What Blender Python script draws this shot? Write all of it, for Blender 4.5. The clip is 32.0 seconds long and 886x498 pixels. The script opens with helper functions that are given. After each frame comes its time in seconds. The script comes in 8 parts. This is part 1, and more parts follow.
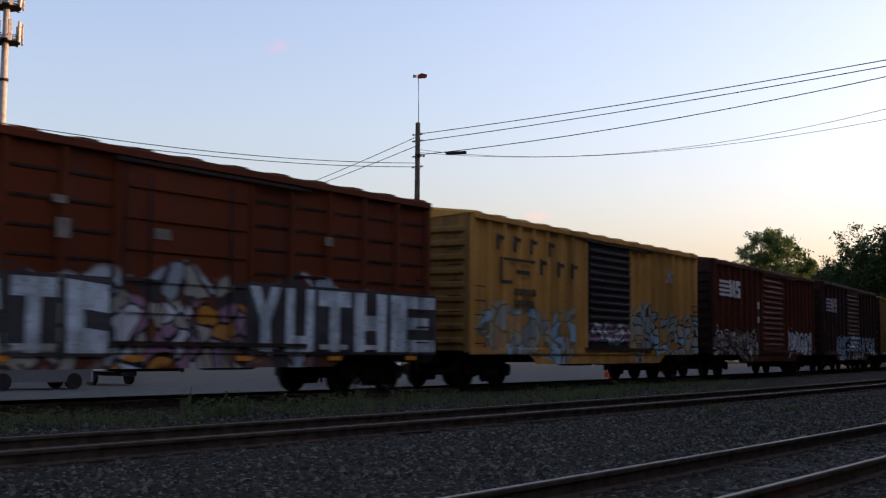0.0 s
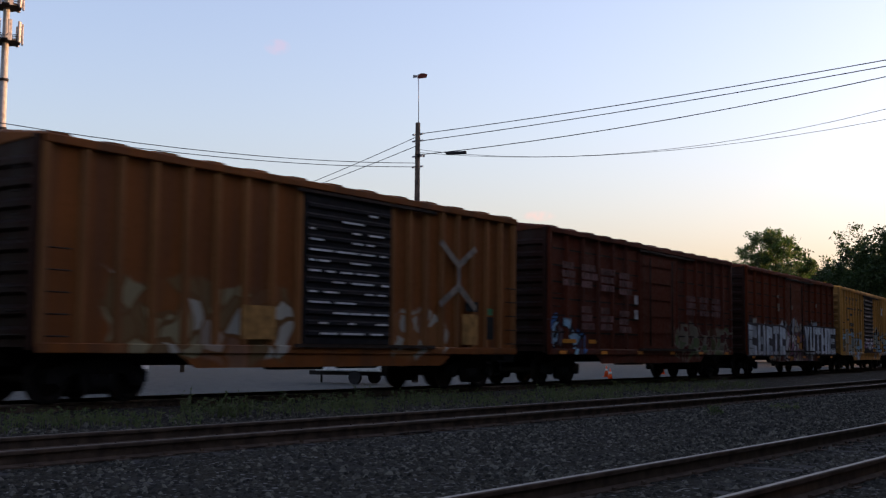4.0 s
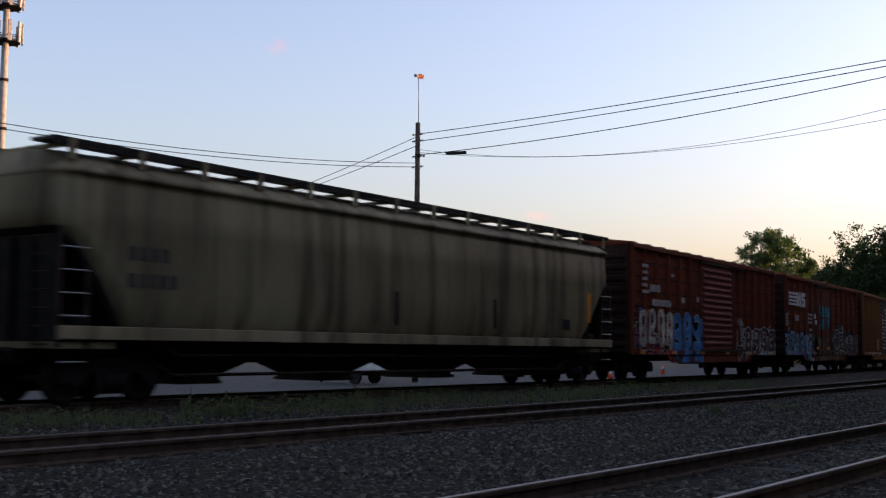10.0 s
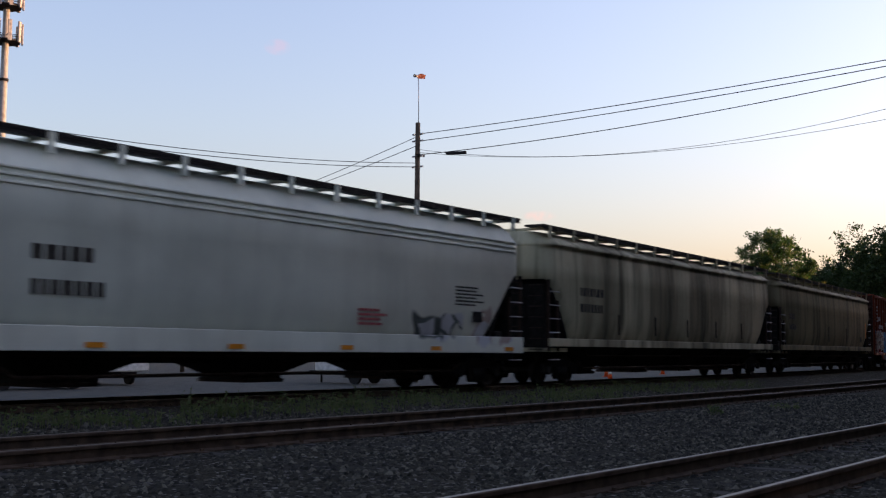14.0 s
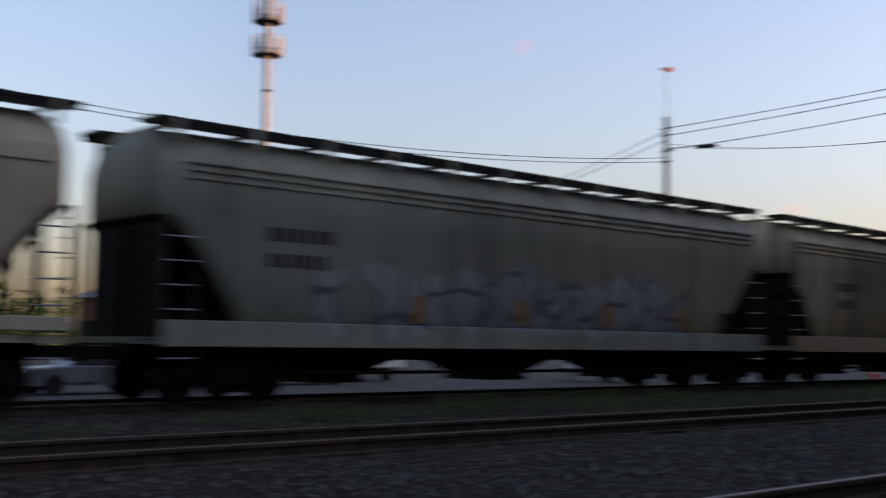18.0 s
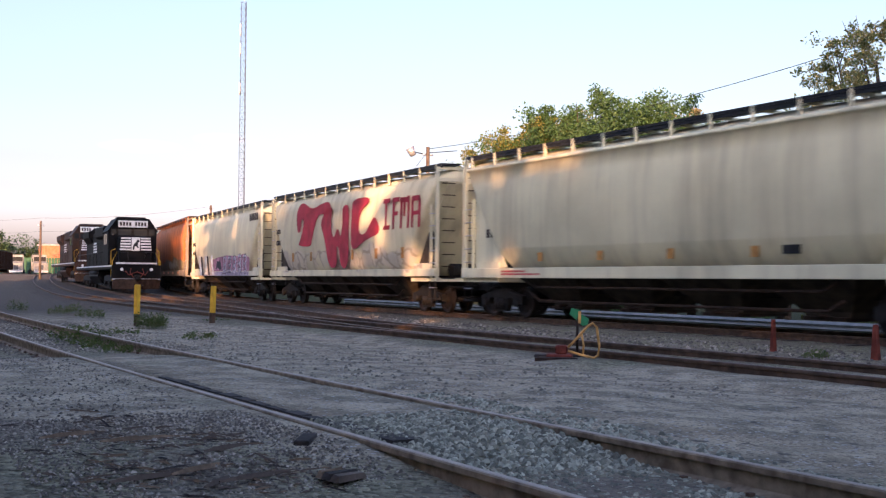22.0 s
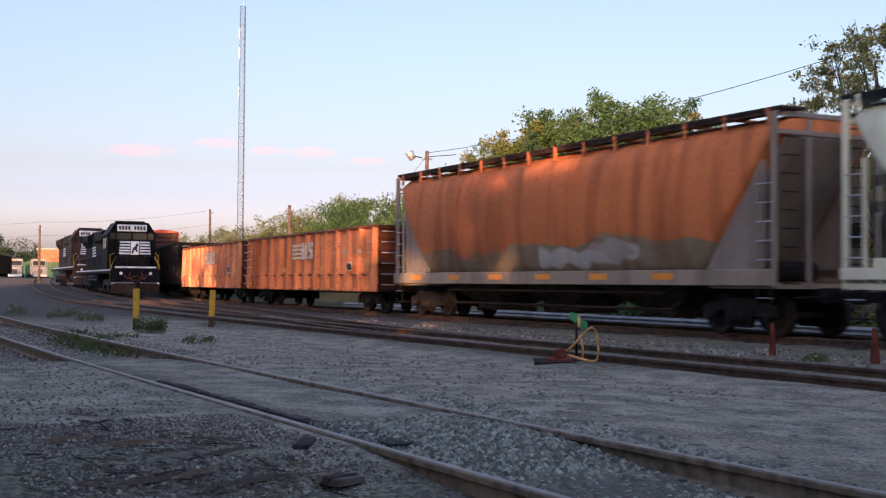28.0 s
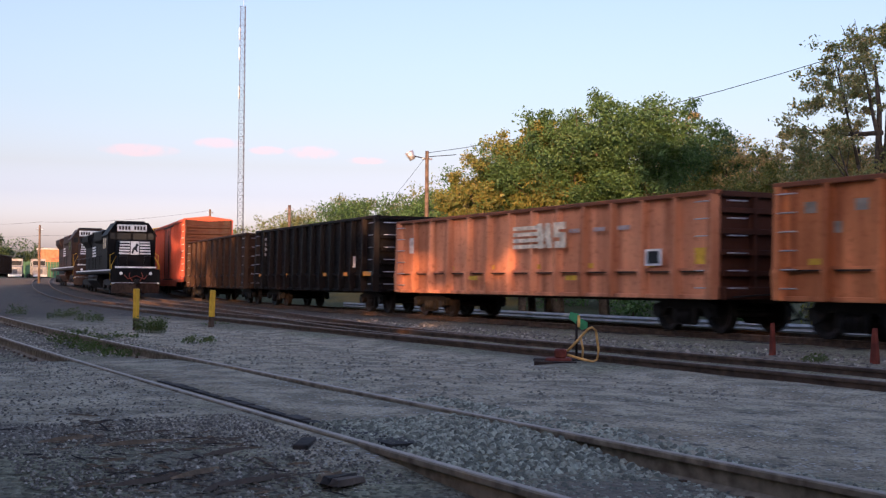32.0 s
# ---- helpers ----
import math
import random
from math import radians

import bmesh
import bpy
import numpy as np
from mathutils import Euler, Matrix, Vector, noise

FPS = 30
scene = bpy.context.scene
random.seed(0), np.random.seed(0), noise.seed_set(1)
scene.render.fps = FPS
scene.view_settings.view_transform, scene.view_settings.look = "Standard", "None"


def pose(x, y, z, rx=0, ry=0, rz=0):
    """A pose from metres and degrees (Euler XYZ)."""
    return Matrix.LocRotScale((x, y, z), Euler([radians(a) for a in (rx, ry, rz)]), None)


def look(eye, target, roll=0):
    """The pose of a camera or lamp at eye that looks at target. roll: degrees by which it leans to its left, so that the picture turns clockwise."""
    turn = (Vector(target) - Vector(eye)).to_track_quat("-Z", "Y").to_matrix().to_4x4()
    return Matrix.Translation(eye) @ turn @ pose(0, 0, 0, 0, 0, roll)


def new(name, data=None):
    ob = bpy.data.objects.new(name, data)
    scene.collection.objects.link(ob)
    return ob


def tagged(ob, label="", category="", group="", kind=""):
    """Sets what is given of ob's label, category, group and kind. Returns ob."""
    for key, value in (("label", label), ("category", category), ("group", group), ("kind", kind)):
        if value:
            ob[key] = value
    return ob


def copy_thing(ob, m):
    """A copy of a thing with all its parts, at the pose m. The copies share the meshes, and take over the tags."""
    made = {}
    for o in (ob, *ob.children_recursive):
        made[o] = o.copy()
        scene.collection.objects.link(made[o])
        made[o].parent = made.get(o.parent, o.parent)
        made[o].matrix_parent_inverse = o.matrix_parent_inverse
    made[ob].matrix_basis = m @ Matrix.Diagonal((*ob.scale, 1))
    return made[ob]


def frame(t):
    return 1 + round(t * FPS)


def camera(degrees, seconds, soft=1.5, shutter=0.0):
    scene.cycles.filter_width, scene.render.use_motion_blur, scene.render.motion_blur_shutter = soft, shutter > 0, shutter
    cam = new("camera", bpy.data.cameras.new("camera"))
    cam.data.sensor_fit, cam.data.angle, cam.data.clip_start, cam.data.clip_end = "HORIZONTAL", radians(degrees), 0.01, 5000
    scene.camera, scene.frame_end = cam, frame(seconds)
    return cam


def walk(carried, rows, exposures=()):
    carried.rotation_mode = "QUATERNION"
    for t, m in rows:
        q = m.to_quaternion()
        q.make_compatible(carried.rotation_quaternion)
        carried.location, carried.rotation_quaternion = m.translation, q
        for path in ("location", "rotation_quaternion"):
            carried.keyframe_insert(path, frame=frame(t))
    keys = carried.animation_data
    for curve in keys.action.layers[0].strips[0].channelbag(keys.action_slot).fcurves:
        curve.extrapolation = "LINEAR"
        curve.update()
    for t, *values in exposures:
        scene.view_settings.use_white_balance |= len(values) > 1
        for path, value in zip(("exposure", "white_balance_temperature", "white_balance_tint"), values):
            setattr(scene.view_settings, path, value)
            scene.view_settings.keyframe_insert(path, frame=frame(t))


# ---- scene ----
# ---------- camera ----------
RAIL = 0.17            # rail top over the ground
EYE = 1.21             # lens over the ground
BEND = 0.00171         # curvature of the parallel tracks, bending away from the lens at both ends
Y_MAIN, Y_SIDE, Y_NEAR = 18.74, 11.03, 4.14
cam = camera(41.35, 32.0, soft=1.25, shutter=0.5)


def aim(yaw, pitch, roll):
    return pose(0, 0, EYE, 90 + pitch, roll, yaw)


LOOKS = [(0.0, -53.61, 4.86, -0.55), (17.0, -53.61, 4.86, -0.55), (17.25, -53.55, 4.86, -0.55), (17.5, -51.98, 4.83, -0.55), (18.0, -41.5, 4.62, -0.70), (18.4, -27.2, 4.25, -0.72),
         (18.6, -17.43, 4.06, -0.65), (18.8, -6.8, 3.88, -0.69), (19.0, 3.9, 3.58, -0.72), (19.2, 11.7, 3.25, -0.8), (19.5, 21.2, 2.8, -0.7), (20.0, 32.8, 2.36, -0.72), (20.5, 42.83, 2.1, -0.72),
         (21.0, 53.25, 1.86, -0.62), (21.3, 58.3, 1.70, -0.52), (21.5, 59.85, 1.64, -0.48), (21.7, 59.95, 1.55, -0.45), (22.0, 59.95, 1.50, -0.42), (23.0, 59.95, 1.48, -0.42), (24.0, 59.93, 1.58, -0.40),
         (25.0, 59.91, 1.66, -0.40), (25.6, 59.91, 1.69, -0.40), (32.0, 59.91, 1.69, -0.40)]
walk(cam, [(t, aim(a, b, c)) for t, a, b, c in LOOKS],
     exposures=[(0, 1.57, 6750, 34), (13.5, 1.57, 6750, 34), (15.8, 1.46, 6750, 34), (17.3, 1.42, 6700, 34), (18.2, 1.5, 6600, 32), (18.6, 1.7, 6500, 32), (19.0, 1.95, 6350, 32), (19.5, 2.35, 6200, 32), (20.3, 2.68, 6000, 32), (21.2, 2.62, 5950, 33), (22.2, 2.18, 5900, 34), (23.2, 1.97, 5900, 34), (32.0, 1.97, 5900, 34)])

# ---------- daylight ----------
SUN_YAW, SUN_UP = -128.0, 9.0      # degrees: yaw from +y, counted to the left, and height
world = bpy.data.worlds.new("evening_sky")
scene.world = world
world.use_nodes = True
wn, wl = world.node_tree.nodes, world.node_tree.links
wn.clear()
w_out, w_bg, w_sky = wn.new("ShaderNodeOutputWorld"), wn.new("ShaderNodeBackground"), wn.new("ShaderNodeTexSky")
w_sky.sky_type, w_sky.sun_disc = "NISHITA", False
w_sky.sun_elevation, w_sky.sun_rotation = radians(SUN_UP), radians(-SUN_YAW)
w_sky.air_density, w_sky.dust_density, w_sky.ozone_density, w_sky.altitude = 1.2, 3.0, 2.5, 0
w_bg.inputs["Strength"].default_value = 0.14
# a few small evening clouds: yaw, height, half width, half height in degrees
CLOUDS = ((74.5, 6.2, 2.0, 0.34), (70.8, 6.65, 1.3, 0.30), (68.5, 6.35, 0.95, 0.24), (66.3, 6.3, 1.35, 0.36), (63.7, 5.95, 1.1, 0.2), (-45.3, 14.4, 0.7, 0.42), (-58.3, 6.5, 0.9, 0.28), (20.0, 7.5, 2.2, 0.4), (120.0, 7.0, 3.0, 0.5))


def w_math(op, a, b=0.0):
    t = wn.new("ShaderNodeMath")
    t.operation = op
    for i, x in enumerate((a, b)):
        if isinstance(x, (int, float)):
            t.inputs[i].default_value = x
        else:
            wl.new(x, t.inputs[i])
    return t.outputs[0]


w_co, w_sep, w_noise, w_mix, w_hue = wn.new("ShaderNodeTexCoord"), wn.new("ShaderNodeSeparateXYZ"), wn.new("ShaderNodeTexNoise"), wn.new("ShaderNodeMix"), wn.new("ShaderNodeHueSaturation")
wl.new(w_co.outputs["Generated"], w_sep.inputs[0])
wl.new(w_co.outputs["Generated"], w_noise.inputs["Vector"])
w_noise.inputs["Scale"].default_value, w_noise.inputs["Detail"].default_value = 75.0, 4.0
w_yaw = w_math("ARCTAN2", w_math("MULTIPLY", w_sep.outputs["X"], -1.0), w_sep.outputs["Y"])
w_up = w_math("ARCSINE", w_sep.outputs["Z"])
w_sum = None
for c_yaw, c_up, c_w, c_h in CLOUDS:
    du = w_math("MULTIPLY", w_math("SUBTRACT", w_yaw, radians(c_yaw)), 1 / radians(c_w))
    dv = w_math("MULTIPLY", w_math("SUBTRACT", w_up, radians(c_up)), 1 / radians(c_h))
    one = w_math("MAXIMUM", w_math("SUBTRACT", 1.0, w_math("ADD", w_math("MULTIPLY", du, du), w_math("MULTIPLY", dv, dv))), 0.0)
    w_sum = one if w_sum is None else w_math("ADD", w_sum, one)
w_fac = w_math("MULTIPLY", w_sum, w_math("MULTIPLY", w_math("MAXIMUM", w_math("SUBTRACT", w_noise.outputs["Fac"], 0.30), 0.0), 5.5))
w_fac = w_math("MINIMUM", w_fac, 0.85)
w_hue.inputs["Saturation"].default_value = 0.95
wl.new(w_sky.outputs[0], w_hue.inputs["Color"])
w_mix.data_type, w_mix.blend_type = "RGBA", "MULTIPLY"
w_mix.inputs["B"].default_value = (1.30, 0.96, 0.93, 1)
wl.new(w_fac, w_mix.inputs["Factor"])
# the dusky rose belt low in the sky, away from the sun
w_anti = w_math("ADD", w_math("MULTIPLY", w_sep.outputs["X"], math.sin(radians(SUN_YAW))), w_math("MULTIPLY", w_sep.outputs["Y"], -math.cos(radians(SUN_YAW))))
w_side = w_math("MINIMUM", w_math("MAXIMUM", w_math("MULTIPLY", w_math("ADD", w_anti, -0.1), 1.8), 0.0), 1.0)
w_ramp = wn.new("ShaderNodeValToRGB")
BELT = ((0.0, (0.55, 0.52, 0.70)), (0.06, (0.48, 0.45, 0.60)), (0.108, (0.40, 0.378, 0.485)), (0.146, (0.315, 0.293, 0.365)), (0.194, (0.282, 0.247, 0.258)), (0.304, (0.262, 0.236, 0.214)), (1.0, (0.255, 0.230, 0.203)))     # height over 30 degrees, tint
while len(w_ramp.color_ramp.elements) < len(BELT):
    w_ramp.color_ramp.elements.new(0.5)
for w_el, (w_pos, w_tint) in zip(w_ramp.color_ramp.elements, BELT):
    w_el.position, w_el.color = w_pos, (*w_tint, 1)
wl.new(w_math("MULTIPLY", w_sep.outputs["Z"], 2.0), w_ramp.inputs[0])
w_rose = wn.new("ShaderNodeMix")
w_rose.data_type, w_rose.blend_type = "RGBA", "MULTIPLY"
wl.new(w_side, w_rose.inputs["Factor"])
wl.new(w_hue.outputs[0], w_rose.inputs["A"])
wl.new(w_ramp.outputs[0], w_rose.inputs["B"])
w_lift = wn.new("ShaderNodeMix")
w_lift.data_type, w_lift.blend_type = "RGBA", "MULTIPLY"
w_lift.inputs["B"].default_value = (2.4, 2.4, 2.4, 1)
wl.new(w_side, w_lift.inputs["Factor"])
wl.new(w_rose.outputs["Result"], w_lift.inputs["A"])
w_glow = wn.new("ShaderNodeMix")
w_glow.data_type, w_glow.blend_type = "RGBA", "MULTIPLY"
w_glow.inputs["B"].default_value = (0.94, 0.89, 0.95, 1)
wl.new(w_math("MULTIPLY", w_math("SUBTRACT", 1.0, w_side), w_math("MAXIMUM", w_math("SUBTRACT", 1.0, w_math("MULTIPLY", w_math("MAXIMUM", w_sep.outputs["Z"], 0.0), 5.5)), 0.0)), w_glow.inputs["Factor"])
wl.new(w_lift.outputs["Result"], w_glow.inputs["A"])
wl.new(w_glow.outputs["Result"], w_mix.inputs["A"])
wl.new(w_mix.outputs["Result"], w_bg.inputs["Color"])
wl.new(w_bg.outputs[0], w_out.inputs["Surface"])

sun = new("sun", bpy.data.lights.new("sun", "SUN"))
sun.data.energy, sun.data.angle, sun.data.color = 3.4, radians(0.6), (1.0, 0.56, 0.22)
_a, _e = radians(SUN_YAW), radians(SUN_UP)
sun.matrix_world = look((-math.sin(_a) * math.cos(_e) * 300, math.cos(_a) * math.cos(_e) * 300, math.sin(_e) * 300), (0, 0, 0))


# ---------- materials ----------
def shader(name, rough=0.6, metal=0.0):
    m = bpy.data.materials.new(name)
    m.use_nodes = True
    b = m.node_tree.nodes["Principled BSDF"]
    b.inputs["Roughness"].default_value, b.inputs["Metallic"].default_value = rough, metal
    b.inputs["Specular IOR Level"].default_value = 0.5 if rough < 0.5 else 0.2
    return m, m.node_tree.nodes, m.node_tree.links, b


def rgba(c):
    return (c[0], c[1], c[2], 1)


def noise_node(n, l, vec, scale, detail=4.0):
    t = n.new("ShaderNodeTexNoise")
    t.inputs["Scale"].default_value, t.inputs["Detail"].default_value = scale, detail
    l.new(vec, t.inputs["Vector"])
    return t.outputs["Fac"]


def mapped(n, l, vec, scale, shift=(0, 0, 0)):
    t = n.new("ShaderNodeMapping")
    t.inputs["Scale"].default_value, t.inputs["Location"].default_value = scale, shift
    l.new(vec, t.inputs["Vector"])
    return t.outputs[0]


def span(n, l, val, a, b, lo=0.0, hi=1.0):
    t = n.new("ShaderNodeMapRange")
    for i, x in zip((1, 2, 3, 4), (a, b, lo, hi)):
        t.inputs[i].default_value = x
    l.new(val, t.inputs[0])
    return t.outputs[0]


def calc(n, l, op, a, b):
    t = n.new("ShaderNodeMath")
    t.operation = op
    for i, x in enumerate((a, b)):
        if isinstance(x, (int, float)):
            t.inputs[i].default_value = x
        else:
            l.new(x, t.inputs[i])
    return t.outputs[0]


def mixed(n, l, fac, a, b, how="MIX"):
    t = n.new("ShaderNodeMix")
    t.data_type, t.blend_type = "RGBA", how
    for key, x in (("Factor", fac), ("A", a), ("B", b)):
        if isinstance(x, (int, float)):
            t.inputs[key].default_value = x
        elif isinstance(x, tuple):
            t.inputs[key].default_value = rgba(x)
        else:
            l.new(x, t.inputs[key])
    return t.outputs["Result"]


def bump(n, l, b, height, strength, distance=0.02):
    t = n.new("ShaderNodeBump")
    t.inputs["Strength"].default_value, t.inputs["Distance"].default_value = strength, distance
    l.new(height, t.inputs["Height"])
    l.new(t.outputs[0], b.inputs["Normal"])


def plain(name, color, rough=0.6, metal=0.0, vary=0.25, scale=3.0, glow=0.0):
    """A surface of one colour with grain and blotches at two scales."""
    m, n, l, b = shader(name, rough, metal)
    co = n.new("ShaderNodeTexCoord").outputs["Object"]
    big, fine = noise_node(n, l, co, scale, 3), noise_node(n, l, co, scale * 14, 4)
    dark = tuple(c * (1 - vary) for c in color)
    light = tuple(min(1, c * (1 + vary * 0.6)) for c in color)
    c = mixed(n, l, span(n, l, big, 0.35, 0.65), dark, light)
    c = mixed(n, l, span(n, l, fine, 0.45, 0.75, 0, 0.45), c, tuple(x * 0.6 for x in color))
    l.new(c, b.inputs["Base Color"])
    bump(n, l, b, fine, 0.15, 0.005)
    if glow:
        b.inputs["Emission Color"].default_value, b.inputs["Emission Strength"].default_value = rgba(color), glow
    return m


def car_paint(name, base, dirt=(0.045, 0.036, 0.03), amount=0.5, patches=(), rust=(0.10, 0.035, 0.016), rusting=0.25, rough=0.55, band=None):
    """Weathered paint of a rail car with streaks down its sides, rust and sprayed areas.
    patches: (x0, x1, z0, z1, colours, outline, cells a metre); band: (z, colour) of a repainted lower part."""
    m, n, l, b = shader(name, rough)
    b.inputs["Specular IOR Level"].default_value = 0.1
    co = n.new("ShaderNodeTexCoord").outputs["Object"]
    sep = n.new("ShaderNodeSeparateXYZ")
    l.new(co, sep.inputs[0])
    seed = (len(name) * 3.7 + ord(name[0]) * 1.3) % 50
    streak = noise_node(n, l, mapped(n, l, co, (2.2, 2.2, 0.16), (seed, 0, 0)), 1.0, 5)
    broad = noise_node(n, l, mapped(n, l, co, (0.42, 0.42, 0.06), (seed * 1.7, 0, 0)), 1.0, 4)
    blotch = noise_node(n, l, mapped(n, l, co, (0.35, 0.35, 0.5), (seed, 3, 1)), 1.0, 4)
    fine = noise_node(n, l, co, 9.0, 5)
    c = mixed(n, l, span(n, l, blotch, 0.3, 0.7), tuple(x * 0.82 for x in base), tuple(min(1, x * 1.12) for x in base))
    if band:
        edge = calc(n, l, "ADD", sep.outputs["Z"], span(n, l, noise_node(n, l, mapped(n, l, co, (0.5, 0.5, 1.5)), 1.0, 4), 0.3, 0.7, -0.35, 0.35))
        c = mixed(n, l, span(n, l, edge, band[0] - 0.05, band[0] + 0.05), band[1], c)
    c = mixed(n, l, span(n, l, streak, 0.44, 0.72, 0, amount), c, dirt)
    if amount > 0.8:
        c = mixed(n, l, span(n, l, broad, 0.45, 0.66, 0, 0.55), c, tuple(x * 0.8 for x in dirt))
    c = mixed(n, l, span(n, l, fine, 0.56, 0.74, 0, rusting), c, rust)
    if patches:
        xz = n.new("ShaderNodeCombineXYZ")
        l.new(sep.outputs["X"], xz.inputs[0])
        l.new(sep.outputs["Z"], xz.inputs[1])
        wob = n.new("ShaderNodeTexNoise")
        wob.inputs["Scale"].default_value, wob.inputs["Detail"].default_value = 0.9, 1.5
        l.new(xz.outputs[0], wob.inputs["Vector"])
        vm, va = n.new("ShaderNodeVectorMath"), n.new("ShaderNodeVectorMath")
        vm.operation, va.operation = "MULTIPLY_ADD", "ADD"
        vm.inputs[1].default_value, vm.inputs[2].default_value = (1.5, 1.1, 0), (-0.75, -0.55, 0)
        l.new(wob.outputs["Color"], vm.inputs[0])
        l.new(xz.outputs[0], va.inputs[0])
        l.new(vm.outputs[0], va.inputs[1])
        ws = n.new("ShaderNodeSeparateXYZ")
        l.new(va.outputs[0], ws.inputs[0])
        for k, (x0, x1, z0, z1, colours, outline, cells) in enumerate(patches):
            vec = mapped(n, l, va.outputs[0], (cells, cells * 0.8, 1), (k * 7.3 + seed, k * 3.1, 0))
            vo, ve = n.new("ShaderNodeTexVoronoi"), n.new("ShaderNodeTexVoronoi")
            ve.feature = "DISTANCE_TO_EDGE"
            for t in (vo, ve):
                t.voronoi_dimensions = "2D"
                t.inputs["Scale"].default_value = 1.0
                l.new(vec, t.inputs["Vector"])
            sc = n.new("ShaderNodeSeparateColor")
            l.new(vo.outputs["Color"], sc.inputs[0])
            ramp = n.new("ShaderNodeValToRGB")
            ramp.color_ramp.interpolation = "CONSTANT"
            els = ramp.color_ramp.elements
            while len(els) < len(colours):
                els.new(0.5)
            for i, colour in enumerate(colours):
                els[i].position = i / len(colours)
            for i, colour in enumerate(colours):
                els[i].color = rgba(colour)
            l.new(sc.outputs[0], ramp.inputs[0])
            fade = mixed(n, l, span(n, l, streak, 0.4, 0.75, 0, 0.3), ramp.outputs[0], dirt)
            g = mixed(n, l, span(n, l, ve.outputs["Distance"], 0.07, 0.10), outline, fade)
            mk = calc(n, l, "MULTIPLY", span(n, l, ws.outputs[0], x0 - 0.05, x0 + 0.05), span(n, l, ws.outputs[0], x1 + 0.05, x1 - 0.05))
            mz = calc(n, l, "MULTIPLY", span(n, l, ws.outputs[1], z0 - 0.05, z0 + 0.05), span(n, l, ws.outputs[1], z1 + 0.05, z1 - 0.05))
            keep = span(n, l, sc.outputs[1], 0.12, 0.13, 0.15, 0.92)
            near = span(n, l, sep.outputs["Y"], -1.2, -1.3)
            mk = calc(n, l, "MULTIPLY", calc(n, l, "MULTIPLY", mk, mz), calc(n, l, "MULTIPLY", keep, near))
            c = mixed(n, l, mk, c, g)
    l.new(c, b.inputs["Base Color"])
    l.new(span(n, l, fine, 0.3, 0.7, rough - 0.1, rough + 0.2), b.inputs["Roughness"])
    bump(n, l, b, calc(n, l, "ADD", blotch, calc(n, l, "MULTIPLY", fine, 0.15)), 0.25, 0.03)
    return m


def leaf_material(name, colours):
    m, n, l, b = shader(name, 0.6)
    g = n.new("ShaderNodeNewGeometry")
    ramp = n.new("ShaderNodeValToRGB")
    els = ramp.color_ramp.elements
    while len(els) < len(colours):
        els.new(0.5)
    for i in range(len(colours)):
        els[i].position = i / (len(colours) - 1)
    for i in range(len(colours)):
        els[i].color = rgba(colours[i])
    l.new(g.outputs["Random Per Island"], ramp.inputs[0])
    l.new(ramp.outputs[0], b.inputs["Base Color"])
    t, a = n.new("ShaderNodeBsdfTranslucent"), n.new("ShaderNodeAddShader")
    mul = mixed(n, l, 1.0, ramp.outputs[0], (0.55, 0.6, 0.3), "MULTIPLY")
    l.new(mul, t.inputs["Color"])
    l.new(b.outputs[0], a.inputs[0])
    l.new(t.outputs[0], a.inputs[1])
    l.new(a.outputs[0], n["Material Output"].inputs["Surface"])
    return m


